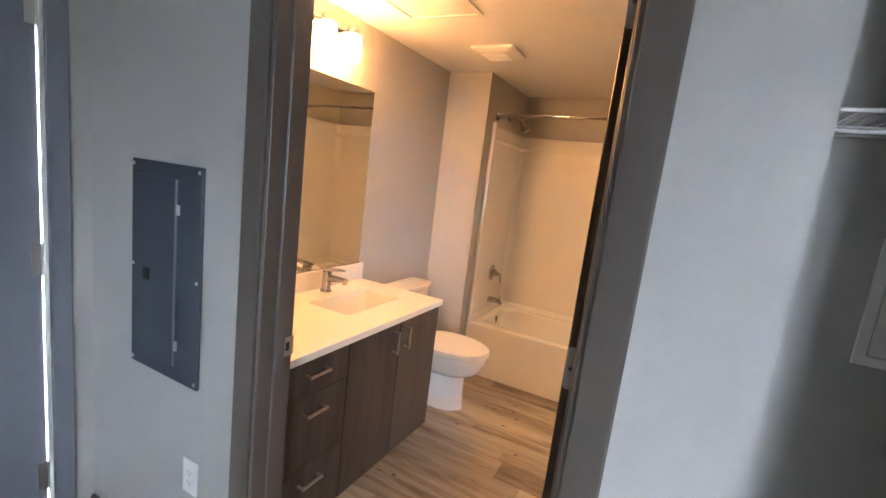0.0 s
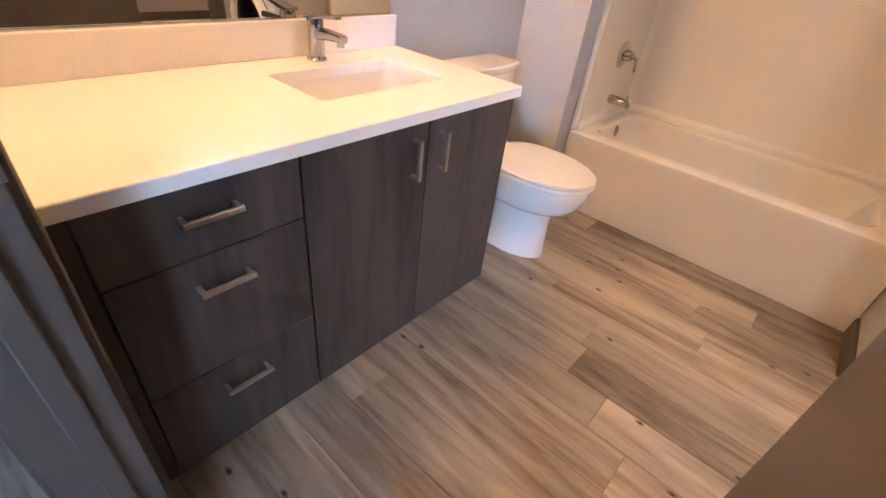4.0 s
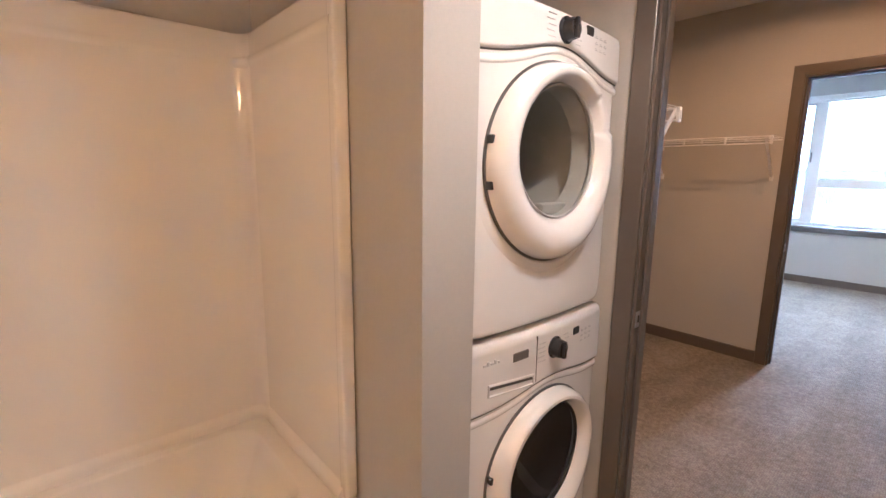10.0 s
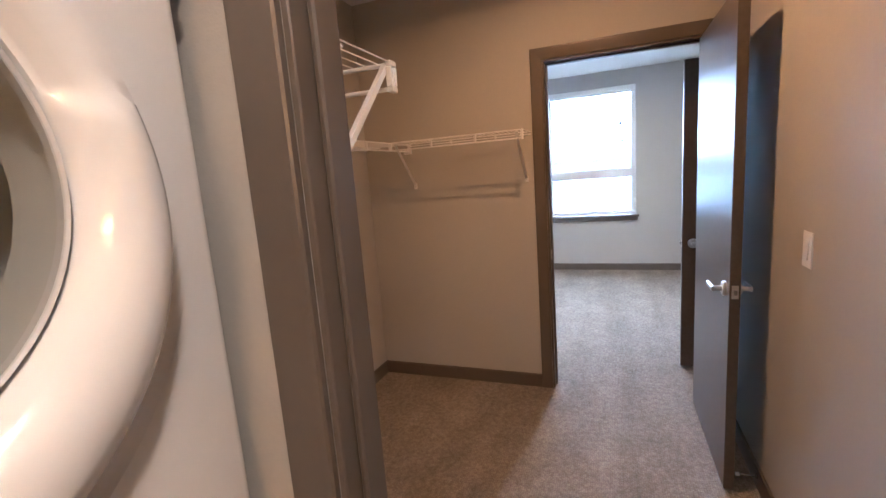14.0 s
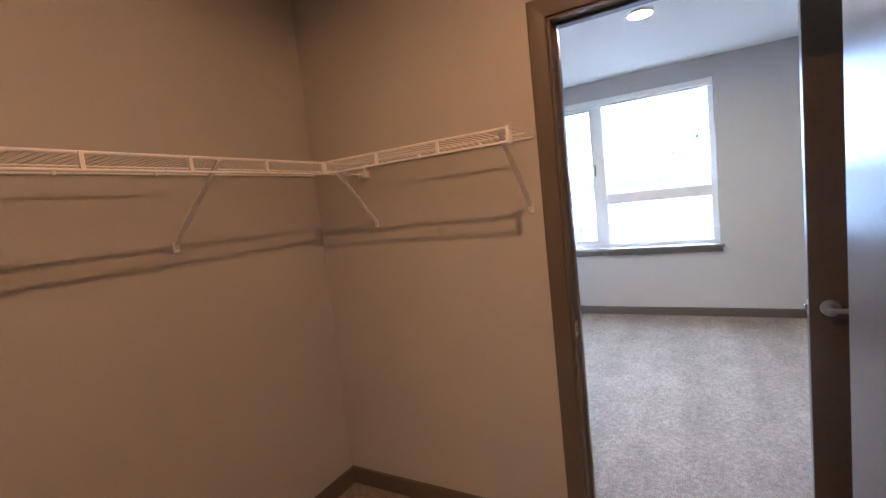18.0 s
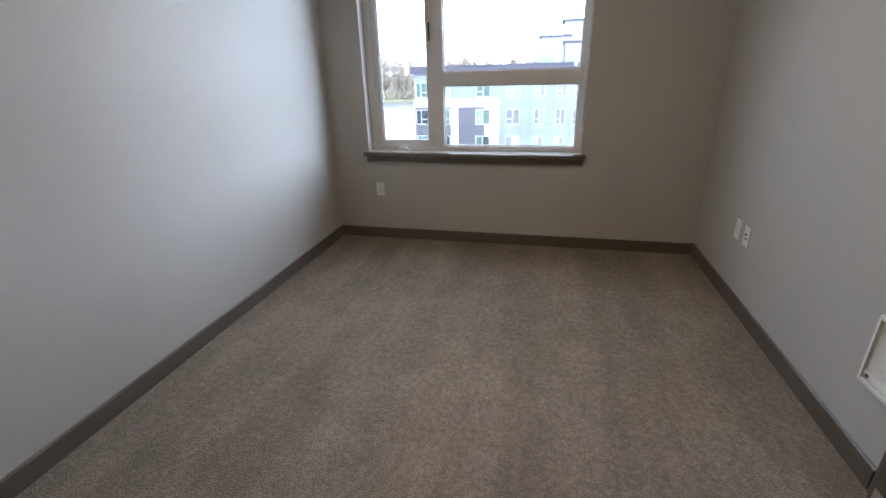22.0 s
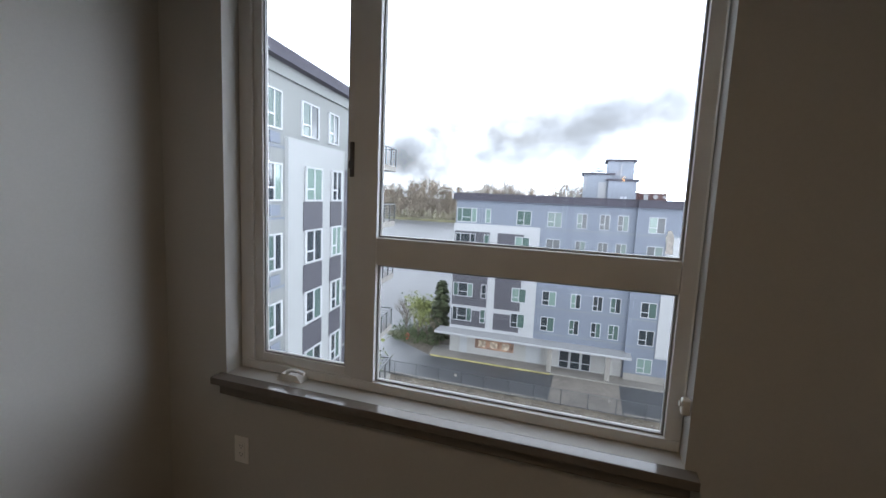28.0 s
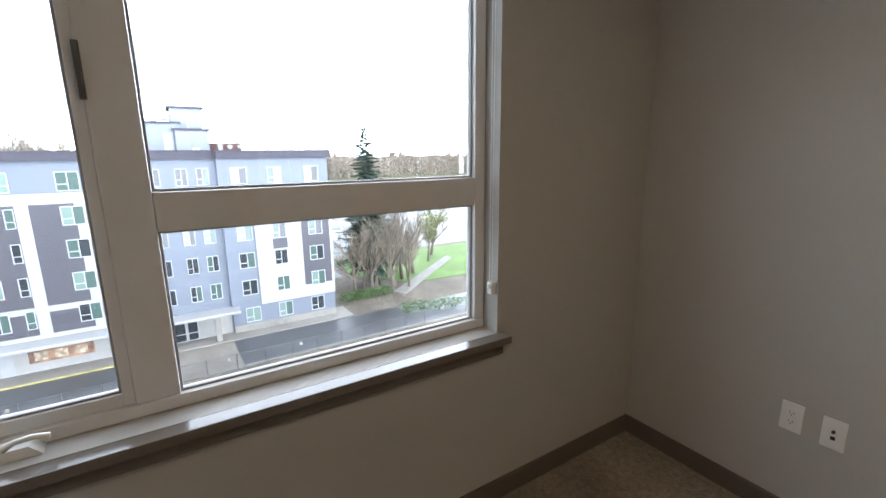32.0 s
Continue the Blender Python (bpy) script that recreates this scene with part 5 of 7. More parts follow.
    kn = put("knob", bm, KNOB, top, "graphite programme knob")
    bm = bmesh.new()
    box(bm, (kx - 0.002, face - 0.044, kz + 0.006), (kx + 0.002, face - 0.0415, kz + 0.026), 0.0005, 1)
    put("pointer", bm, CHROME, kn)
    bm = bmesh.new()
    box(bm, (kx + 0.112, face - 0.003, kz + 0.012), (kx + 0.150, face + 0.010, kz + 0.038), 0.002, 1)
    put("display", bm, BLACK, top, "small dark display")
    bm = bmesh.new()
    for k in range(5):
        for sd, w in ((-1, 0.034), (1, 0.026)):
            x0 = kx + sd * (0.050 + 0.007 * (k % 2)) - (w if sd < 0 else 0)
            box(bm, (x0, face - 0.0012, kz + 0.030 - 0.015 * k), (x0 + w, face + 0.006, kz + 0.0318 - 0.015 * k))
    for k in range(9):
        x0, zz = kx + 0.165 + 0.030 * (k % 3), kz + 0.012 - 0.018 * (k // 3)
        box(bm, (x0, face - 0.0008, zz), (x0 + 0.018, face + 0.010, zz + 0.0020))
        box(bm, (x0 + 0.004, face - 0.0008, zz + 0.005), (x0 + 0.010, face + 0.010, zz + 0.0065))
    tagged(put("legend", bm, LABELG, top, "grey printed legends"), kind="stuff")
    if drawer:
        bm = bmesh.new()
        box(bm, (0.972, face - 0.0018, low(0.972) + 0.012), (0.9735, face + 0.010, z1 - 0.020))
        dr = put("detergent_drawer", bm, SEAM_SHADE, top, "seam of the detergent drawer")
        bm = bmesh.new()
        skin(bm, [[(x, y, z) for x, z in ((0.764 + i, z1 - 0.162 + i), (0.962 - i, z1 - 0.176 + i), (0.962 - i, z1 - 0.140 - i), (0.764 + i, z1 - 0.121 - i))] for i, y in ((0, face + 0.008), (0, face - 0.0030), (0.004, face - 0.0045), (0.007, face - 0.001))])
        put("finger_grip", bm, PANELW, dr)
        # dark strip drawn as the shade inside the finger grip
        bm = bmesh.new()
        skin(bm, [[(x, y, z) for x, z in ((0.772, z1 - 0.138), (0.954, z1 - 0.156), (0.954, z1 - 0.148), (0.772, z1 - 0.130))] for y in (face + 0.004, face - 0.0035)])
        put("grip_shade_strip", bm, SEAM_SHADE, dr)
        bm = bmesh.new()
        box(bm, (0.864, face - 0.0025, z1 - 0.078), (0.932, face + 0.008, z1 - 0.050), 0.002, 1)
        put("drawer_label", bm, material("dark_grey_label", (0.11, 0.10, 0.09), 0.4, stain=0.1), dr)
        bm = bmesh.new()
        for k, w in enumerate((0.020, 0.012, 0.016, 0.012, 0.010)):
            box(bm, (0.745 + 0.014 * k, face - 0.0015, z1 - 0.062), (0.745 + 0.014 * k + w * 0.6, face + 0.008, z1 - 0.056 + 0.006 * (k % 2)))
        put("badge", bm, LABELG, top, "small grey badge")
    for x in (CX0 + 0.05, CX1 - 0.05):
        for y in (3.42, 3.93):
            bm = bmesh.new()
            rod(bm, (x, y, z0), (x, y, z0 + 0.02), 0.02, 12)
            part("foot", bm, BLACK, top)
    return top


machine("washing_machine", 0.0, 0.938, (1.040, 0.452), 0.266, (1.045, 0.474), 0.195, (1.070, 0.858), (0.212, 0.036), "white front-loading washing machine with a dark round door", DARKGLASS, True)
machine("tumble_dryer", 0.941, 1.878, (1.022, 1.445), 0.286, (1.030, 1.480), 0.196, (1.036, 1.823), (0.155, 0.060), "white tumble dryer stacked on the washing machine", GREYGLASS, False)

# ---------------- entry ----------------
PANELG = material("dark_grey_steel", (0.070, 0.082, 0.100), 0.42, 0.3, stain=0.08, stain_scale=6, grain=0.03, grain_scale=120)
ep = thing("electrical_panel", (-1.0, 1.349, 0.75), "dark grey steel electrical panel flush in the wall", "electrical panel")
bm = bmesh.new()
box(bm, (-1.182, 1.338, 0.750), (-0.826, 1.3495, 1.436), 0.002, 1)
part("cover", bm, PANELG, ep)
bm = bmesh.new()
box(bm, (-1.150, 1.3335, 0.800), (-0.945, 1.338, 1.390), 0.0015, 1)
dr = part("door", bm, PANELG, ep)
bm = bmesh.new()
box(bm, (-0.9445, 1.3325, 0.800), (-0.940, 1.3378, 1.390))
part("door_edge", bm, material("bare_steel_edge", (0.30, 0.31, 0.33), 0.35, 0.8, stain=0.05), ep)
for z in (0.87, 1.30):
    bm = bmesh.new()
    box(bm, (-0.936, 1.330, z - 0.016), (-0.924, 1.338, z + 0.016), 0.002, 1)
    part("hinge_pin", bm, NICKEL, ep)
bm = bmesh.new()
box(bm, (-1.100, 1.327, 1.055), (-1.070, 1.3335, 1.095), 0.003, 2)
part("latch", bm, BLACK, dr)
for x in (-1.170, -0.838):
    for z in (0.768, 1.093, 1.42):
        bm = bmesh.new()
        lathe(bm, ((0.006, 0.0), (0.006, 0.002), (0.0, 0.003)), (x, 1.338, z), "-Y", 10)
        part("screw", bm, NICKEL, ep)


def plate(name, at, nrm, kind, label, w=0.072, h=0.117):
    """A wall plate: 'outlet', 'switch', 'blank' or 'coax'."""
    at, nrm = Vector(at), Vector(nrm)
    s = Vector((0, 0, 1)).cross(nrm)
    m = Matrix.Translation(at) @ Matrix([[s.x, 0, nrm.x, 0], [s.y, 0, nrm.y, 0], [0, 1, 0, 0], [0, 0, 0, 1]])
    top = thing(name, at, label, "wall plate")

    def put(nm, build, mat):
        bm = bmesh.new()
        build(bm)
        bmesh.ops.transform(bm, matrix=m, verts=bm.verts[:])
        return part(nm, bm, mat, top)
    put("plate", lambda b: box(b, (-w / 2, -h / 2, 0.0004), (w / 2, h / 2, 0.0055), 0.002, 2), WHITE)
    if kind == "outlet":
        put("receptacle", lambda b: box(b, (-0.017, -0.034, 0.004), (0.017, 0.034, 0.0072), 0.002, 2), WHITE)
        for z in (-0.018, 0.018):
            put("slot", lambda b: (box(b, (-0.0075, z - 0.002, 0.0070), (-0.0055, z + 0.007, 0.0076)), box(b, (0.0055, z - 0.002, 0.0070), (0.0075, z + 0.006, 0.0076)), rod(b, (0, z - 0.008, 0.0070), (0, z - 0.008, 0.0076), 0.0024, 8)), BLACK)
    elif kind == "switch":
        put("rocker", lambda b: skin(b, [[(x, z, d) for x, z, d in ((-0.016, -0.033, 0.005), (0.016, -0.033, 0.005), (0.016, 0.033, 0.005), (-0.016, 0.033, 0.005))], [(x, z, d) for x, z, d in ((-0.0155, -0.032, 0.0105), (0.0155, -0.032, 0.0105), (0.0155, 0.032, 0.0065), (-0.0155, 0.032, 0.0065))]]), WHITE)
    elif kind == "coax":
        put("jack", lambda b: (rod(b, (0, 0.012, 0.005), (0, 0.012, 0.014), 0.0055, 10), box(b, (-0.007, -0.022, 0.005), (0.007, -0.008, 0.0065))), BLACK)
    for z in (-0.048, 0.048):
        put("screw", lambda b: rod(b, (0, z, 0.005), (0, z, 0.0062), 0.0028, 10), WHITE)
    return top


plate("wall_outlet", (-0.854, 1.35, 0.438), (0, -1, 0), "outlet", "white duplex outlet below the electrical panel")
plate("light_switch", (2.72, 2.275, 1.135), (0, 1, 0), "switch", "white rocker light switch in the closet")
plate("wall_outlet", (7.44, 4.22, 0.443), (-1, 0, 0), "outlet", "white duplex outlet under the bedroom window")
plate("wall_outlet", (6.735, 1.67, 0.452), (0, 1, 0), "outlet", "white duplex outlet on the bedroom wall")
plate("cable_jack_plate", (6.605, 1.67, 0.450), (0, 1, 0), "coax", "white cable jack plate beside the outlet")


def doorstop(at, way, label):
    at, way = Vector(at), Vector(way)
    top = thing("door_stop", at, label, "door stop")
    bm = bmesh.new()
    rod(bm, at, at + way * 0.006, 0.011, 14)
    rod(bm, at + way * 0.006, at + way * 0.070, 0.0042, 10)
    part("rod", bm, CHROME, top)
    bm = bmesh.new()
    rod(bm, at + way * 0.068, at + way * 0.082, 0.0085, 14, 0.0075)
    part("tip", bm, WHITE, top, "white rubber tip")


doorstop((-0.672, 1.337, 0.05), Vector((0.12, -1, 0)).normalized(), "chrome rod door stop on the entry baseboard")
doorstop((3.08, 2.288, 0.055), (0, 1, 0), "chrome rod door stop on the closet baseboard")

# ---------------- closets: wire shelves ----------------
WIRE = material("white_coated_wire", (0.84, 0.835, 0.82), 0.38, stain=0.04, stain_scale=25)


def wire_shelf(name, a, b, inward, depth, z, label, brackets, step=0.027, ends=(True, True)):
    """A ventilated wire shelf along a wall from a to b, with a lip in front; brackets at distances from a."""
    a, b, n = Vector((*a, 0)), Vector((*b, 0)), Vector((*inward, 0))
    d = (b - a).normalized()
    length = (b - a).length
    up = Vector((0, 0, 1))
    top = thing(name, a + up * z, label, "wire shelf", "closet wire shelves")
    for nm, off, zz, r in (("back_rail", 0.006, -0.010, 0.0038), ("middle_rail", 0.115, -0.004, 0.0034), ("front_rail", depth, 0.0, 0.0046), ("lip_rail", depth + 0.002, -0.046, 0.0046)):
        bm = bmesh.new()
        rod(bm, a + n * off + up * (z + zz), b + n * off + up * (z + zz), r, 8)
        part(nm, bm, WIRE, top)
    bm = bmesh.new()
    count = int(length / step)
    for k in range(count + 1):
        p = a + d * (length * k / count) + up * (z + 0.003)
        rod(bm, p + n * 0.004, p + n * depth, 0.0015, 5, caps=False)
    tagged(part("deck", bm, WIRE, top, "row of thin white wires"), kind="stuff")
    for k in range(max(2, round(length / 0.29)) + 1):
        p = a + d * min(length - 0.004, max(0.004, length * k / max(2, round(length / 0.29)))) + n * (depth + 0.001) + up * z
        bm = bmesh.new()
        box(bm, p + Vector((-0.006, -0.006, -0.048)), p + Vector((0.006, 0.006, 0.003)), 0.0015, 1)
        part("lip_clip", bm, WIRE, top)
    for s in brackets:
        p = a + d * s
        bm = bmesh.new()
        foot, head = p + n * 0.004 + up * (z - 0.272), p + n * (depth - 0.004) + up * (z - 0.004)
        w = (head - foot).normalized()
        sd = w.cross(d)
        skin(bm, [[q + d * u * 0.0085 + sd * v * 0.0045 for u, v in ((-1, -1), (-0.6, 1), (0.6, 1), (1, -1))] for q in (foot, head)])
        br = part("bracket", bm, WIRE, top)
        bm = bmesh.new()
        box(bm, p + n * 0.0 + d * -0.011 + up * (z - 0.302), p + n * 0.008 + d * 0.011 + up * (z - 0.262), 0.002, 1)
        part("bracket_foot", bm, WIRE, br)
        bm = bmesh.new()
        rod(bm, p + n * 0.008 + up * (z - 0.285), p + n * 0.010 + up * (z - 0.285), 0.004, 10)
        part("screw", bm, NICKEL, br)
    for k in range(int(length / 0.3) + 1):
        p = a + d * min(length - 0.01, 0.01 + 0.3 * k) + up * (z - 0.004)
        bm = bmesh.new()
        box(bm, p + d * -0.006 - Vector((0, 0, 0.014)), p + d * 0.006 + n * 0.012 + Vector((0, 0, 0.007)), 0.002, 1)
        part("wall_clip", bm, WIRE, top)
    return top


SZ = 1.683
long_shelf = wire_shelf("wire_shelf", (1.53, 4.51), (3.83, 4.51), (0, -1), 0.335, SZ, "white wire shelf along the closet's long wall", (0.77, 1.54))
east_shelf = wire_shelf("wire_shelf", (3.83, 4.172), (3.83, 3.338), (-1, 0), 0.280, SZ, "short white wire shelf beside the bedroom doorway", (0.03, 0.798))
west_shelf = wire_shelf("wire_shelf", (1.53, 3.275), (1.53, 4.17), (1, 0), 0.285, SZ, "white wire shelf beside the bathroom doorway", (0.012,))
for x, y, lo, hi, shelf in ((3.83, 3.338, (-0.292, -0.004), (-0.267, 0.006), east_shelf), (1.53, 3.275, (0.272, -0.006), (0.298, 0.006), west_shelf)):
    bm = bmesh.new()
    box(bm, (x + lo[0], y + lo[1], SZ - 0.054), (x + hi[0], y + hi[1], SZ - 0.042), 0.002, 1)
    box(bm, (x + lo[0], y + lo[1], SZ - 0.006), (x + hi[0], y + hi[1], SZ + 0.006), 0.002, 1)
    box(bm, (x + hi[0] - 0.008, y + lo[1], SZ - 0.042), (x + hi[0], y + hi[1], SZ - 0.006), 0.001, 1)
    box(bm, (x + lo[0], y + lo[1], SZ - 0.042), (x + lo[0] + 0.006, y + hi[1], SZ - 0.006), 0.001, 1)
    part("end_cap", bm, WIRE, shelf)
bm = bmesh.new()
box(bm, (3.806, 4.150, SZ - 0.062), (3.8295, 4.205, SZ - 0.030), 0.004, 2)
rod(bm, (3.800, 4.176, SZ - 0.046), (3.8062, 4.176, SZ - 0.046), 0.011, 14)
part("end_bracket", bm, WIRE, long_shelf, "white plastic wall bracket")
wire_shelf("wire_shelf", (1.55, 2.155), (0.56, 2.155), (0, -1), 0.32, 1.745, "white wire shelf in the entry closet", (0.12, 0.5))

ac = thing("access_panel", (1.06, 2.154, 1.11), "white plastic access panel on the closet wall", "access panel")
bm = bmesh.new()
ring(bm, [[(x, y, z) for x, z in ((0.885 + i, 1.112 + i), (1.245 - i, 1.112 + i), (1.245 - i, 1.472 - i), (0.885 + i, 1.472 - i))] for i, y in ((0, 2.1545), (0.002, 2.147), (0.026, 2.145), (0.028, 2.1545))])
part("frame", bm, WHITE, ac)
bm = bmesh.new()
box(bm, (0.917, 2.149, 1.144), (1.213, 2.1545, 1.440), 0.001, 1)
part("door", bm, WHITE, ac)

# wall heater in the bedroom
hv = thing("wall_heater", (5.38, 1.672, 0.31), "small white wall heater with a louvred grille and a knob", "wall heater")
bm = bmesh.new()
ring(bm, [[(x, y, z) for x, z in ((5.287 + i, 0.315 + i), (5.480 - i, 0.315 + i), (5.480 - i, 0.580 - i), (5.287 + i, 0.580 - i))] for i, y in ((0, 1.6705), (0.001, 1.688), (0.006, 1.694), (0.016, 1.693), (0.020, 1.6705))])
part("frame", bm, WHITE, hv)
bm = bmesh.new()
box(bm, (5.307, 1.672, 0.336), (5.460, 1.690, 0.372), 0.004, 2)
part("control_plate", bm, WHITE, hv)
for k in range(19):
    bm = bmesh.new()
    z = 0.382 + 0.0095 * k
    skin(bm, [[(x, y, zz) for y, zz in ((1.672, z), (1.685, z - 0.004), (1.686, z - 0.0028), (1.673, z + 0.0012))] for x in (5.306, 5.461)])
    part("louvre", bm, WHITE, hv)
bm = bmesh.new()
box(bm, (5.306, 1.6705, 0.373), (5.461, 1.6715, 0.561))
part("backing", bm, material("dark_heater_inside", (0.08, 0.08, 0.08), 0.7, stain=0.1), hv)
bm = bmesh.new()
lathe(bm, ((0.009, 0.0), (0.008, 0.008), (0.0, 0.009)), (0, 0, 0), "Z", 14)
bmesh.ops.transform(bm, matrix=Matrix.Translation((5.440, 1.690, 0.354)) @ Euler((radians(-90), 0, 0)).to_matrix().to_4x4(), verts=bm.verts[:])
part("knob", bm, NICKEL, hv)

# ---------------- outside: ground, river, road ----------------
GZ = -17.2
ASPHALT = material("wet_asphalt", (0.050, 0.052, 0.056), 0.42, grain=0.25, grain_scale=8, stain=0.25, stain_scale=0.15, rough_var=0.15)
CONCRETE = material("pale_concrete", (0.185, 0.173, 0.155), 0.8, grain=0.12, grain_scale=3, stain=0.15, stain_scale=0.3)
GRASS = material("spring_grass", (0.085, 0.150, 0.030), 0.9, grain=0.35, grain_scale=3, stain=0.25, stain_scale=0.25)
SOIL = material("brown_gravel_verge", (0.108, 0.090, 0.068), 0.95, grain=0.4, grain_scale=2.2, stain=0.3, stain_scale=0.35)
WATER = material("grey_river_water", (0.13, 0.132, 0.135), 0.5, spec=0.12, bump=0.5, bump_scale=0.5, stain=0.15, stain_scale=0.04)
BARK = material("grey_brown_bark", (0.095, 0.078, 0.060), 0.9, grain=0.3, grain_scale=6, stain=0.2, stain_scale=1)
# twigs of the far woods: distance haze is put into the paler colour
HAZYTWIG = material("haze_paled_twigs", (0.215, 0.180, 0.142), 0.95, grain=0.2, grain_scale=0.6, stain=0.3, stain_scale=0.05)
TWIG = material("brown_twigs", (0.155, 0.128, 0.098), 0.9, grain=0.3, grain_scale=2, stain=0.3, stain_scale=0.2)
BUDS = material("budding_leaves", (0.135, 0.150, 0.050), 0.9, grain=0.4, grain_scale=2, stain=0.3, stain_scale=0.3)
NEEDLE = material("dark_conifer_needles", (0.020, 0.040, 0.026), 0.9, grain=0.4, grain_scale=2, stain=0.3, stain_scale=0.5)


def flat(name, pts, z, mat, label, category, depth=0.25):
    bm = bmesh.new()
    skin(bm, [[(x, y, z - depth) for x, y in pts], [(x, y, z) for x, y in pts]])
    return structure(name, bm, mat, label, category)


bm = bmesh.new()
bmesh.ops.create_grid(bm, x_segments=2, y_segments=2, size=1, matrix=Matrix.Translation((1507, 0, GZ)) @ Matrix.Diagonal((1500, 2500, 1, 1)))
structure("ground", bm, SOIL, "brown gravel and soil ground below the window", "ground")
flat("road", [(47.2, -90), (53.7, -90), (53.7, 20), (60, 30), (60, 34), (47.2, 34)], GZ + 0.05, ASPHALT, "dark wet asphalt road in front of the apartment house", "road")
flat("pavement", [(53.702, -14), (57.5, -14), (57.5, 20.5), (53.702, 20.0)], GZ + 0.17, CONCRETE, "pale concrete pavement along the apartment house", "pavement")
flat("pavement_crossing", [(46.9, -1.0), (53.7, -1.0), (53.7, 5.6), (46.9, 5.6)], GZ + 0.062, material("brownish_driveway_concrete", (0.150, 0.134, 0.116), 0.8, grain=0.15, grain_scale=3, stain=0.2, stain_scale=0.4), "pale concrete driveway across the road", "pavement")
flat("river_near", [(63, 22), (307, 30), (307, 640), (40, 640), (40, 44), (58, 34)], GZ + 0.03, WATER, "calm grey river beyond the houses", "water")
flat("river_far", [(84, -620), (307, -620), (307, 29.99), (84, 22.8)], GZ + 0.028, WATER, "calm grey river behind the apartment house", "water")
flat("lawn", [(60, -60), (82, -60), (82, -22), (72, -20), (62, -26)], GZ + 0.06, GRASS, "bright green lawn by the river", "lawn")
flat("foot_path", [(57.6, -23), (72, -40), (74, -40), (59.5, -22)], GZ + 0.075, CONCRETE, "pale concrete foot path through the lawn", "pavement")
flat("grass_verge", [(30, -60), (41.5, -60), (41.5, 34), (30, 34)], GZ + 0.04, material("mossy_verge", (0.112, 0.096, 0.058), 0.95, grain=0.35, grain_scale=1.8, stain=0.35, stain_scale=0.3), "mossy grass strip beside the road", "lawn")
for y0, y1 in ((-60, -1.1), (5.7, 33)):
    flat("kerb", [(46.9, y0), (47.2, y0), (47.2, y1), (46.9, y1)], GZ + 0.16, CONCRETE, "concrete kerb along the road", "kerb")

# chain-link fence along the road
fence = thing("fence", (46.75, 5, GZ), "dark chain-link fence along the road", "fence")
FENCE = material("dark_galvanised_wire", (0.09, 0.095, 0.10), 0.5, 0.6, stain=0.1)
for k in range(20):
    y = 26.0 - 2.4 * k
    bm = bmesh.new()
    rod(bm, (46.75, y, GZ), (46.75, y, GZ + 1.55), 0.035, 8)
    part("post", bm, FENCE, fence)
for z in (0.08, 1.5):
    bm = bmesh.new()
    rod(bm, (46.75, 26.0, GZ + z), (46.75, -19.6, GZ + z), 0.022, 6)
    part("rail", bm, FENCE, fence)
bm = bmesh.new()
for k in range(280):
    y = 26.0 - 45.6 * k / 279
    for s in (-1, 1):
        rod(bm, (46.75, y, GZ + 0.08), (46.75, y + s * 1.42, GZ + 1.5), 0.006, 3, caps=False)
tagged(part("mesh", bm, FENCE, fence), kind="stuff")
flat("painted_kerb", [(53.50, 6.0), (53.7, 6.0), (53.7, 19.8), (53.50, 19.8)], GZ + 0.175, material("faded_yellow_kerb_paint", (0.30, 0.26, 0.11), 0.8, grain=0.2, grain_scale=4, stain=0.3, stain_scale=0.8), "faded yellow painted kerb along the pavement", "kerb")
for y in (14.6, 0.2, -6.0):
    bm = bmesh.new()
    box(bm, (46.68, y - 0.13, GZ + 1.0), (46.715, y + 0.13, GZ + 1.3), 0.01, 1)
    part("sign", bm, CONCRETE, fence, "small pale sign")

# ---------------- outside: houses ----------------
BLUE = material("blue_grey_cladding", (0.112, 0.128, 0.157), 0.7, grain=0.04, grain_scale=2, stain=0.05, stain_scale=0.25)
PALEG = material("pale_grey_cladding", (0.150, 0.156, 0.150), 0.7, grain=0.04, grain_scale=2, stain=0.05, stain_scale=0.25)
WHITEC = material("white_cladding", (0.265, 0.269, 0.273), 0.6, grain=0.02, grain_scale=2, stain=0.03, stain_scale=0.3)
DARKC = material("charcoal_cladding", (0.042, 0.041, 0.050), 0.6, grain=0.06, grain_scale=3, stain=0.06, stain_scale=0.4)
CORNICE = material("dark_roof_edge", (0.036, 0.033, 0.044), 0.8, stain=0.08, stain_scale=0.3)
VINYLW = material("white_house_window_frame", (0.32, 0.326, 0.332), 0.5, stain=0.02, stain_scale=1)


def pane_material():
    m = bpy.data.materials.new("house_window_glass")
    m.use_nodes = True
    n, l = m.node_tree.nodes, m.node_tree.links
    p = n["Principled BSDF"]
    p.inputs["Roughness"].default_value = 0.08
    info, ramp = n.new("ShaderNodeObjectInfo"), n.new("ShaderNodeValToRGB")
    ramp.color_ramp.interpolation = "CONSTANT"
    ramp.color_ramp.elements[0].color = (0.022, 0.028, 0.032, 1)
    ramp.color_ramp.elements[1].position, ramp.color_ramp.elements[1].color = 0.45, (0.055, 0.088, 0.078, 1)
    e = ramp.color_ramp.elements.new(0.78)
    e.color = (0.13, 0.185, 0.162, 1)
    l.new(info.outputs["Random"], ramp.inputs[0])
    l.new(ramp.outputs[0], p.inputs["Base Color"])
    return m


PANE = pane_material()
wshared = {}


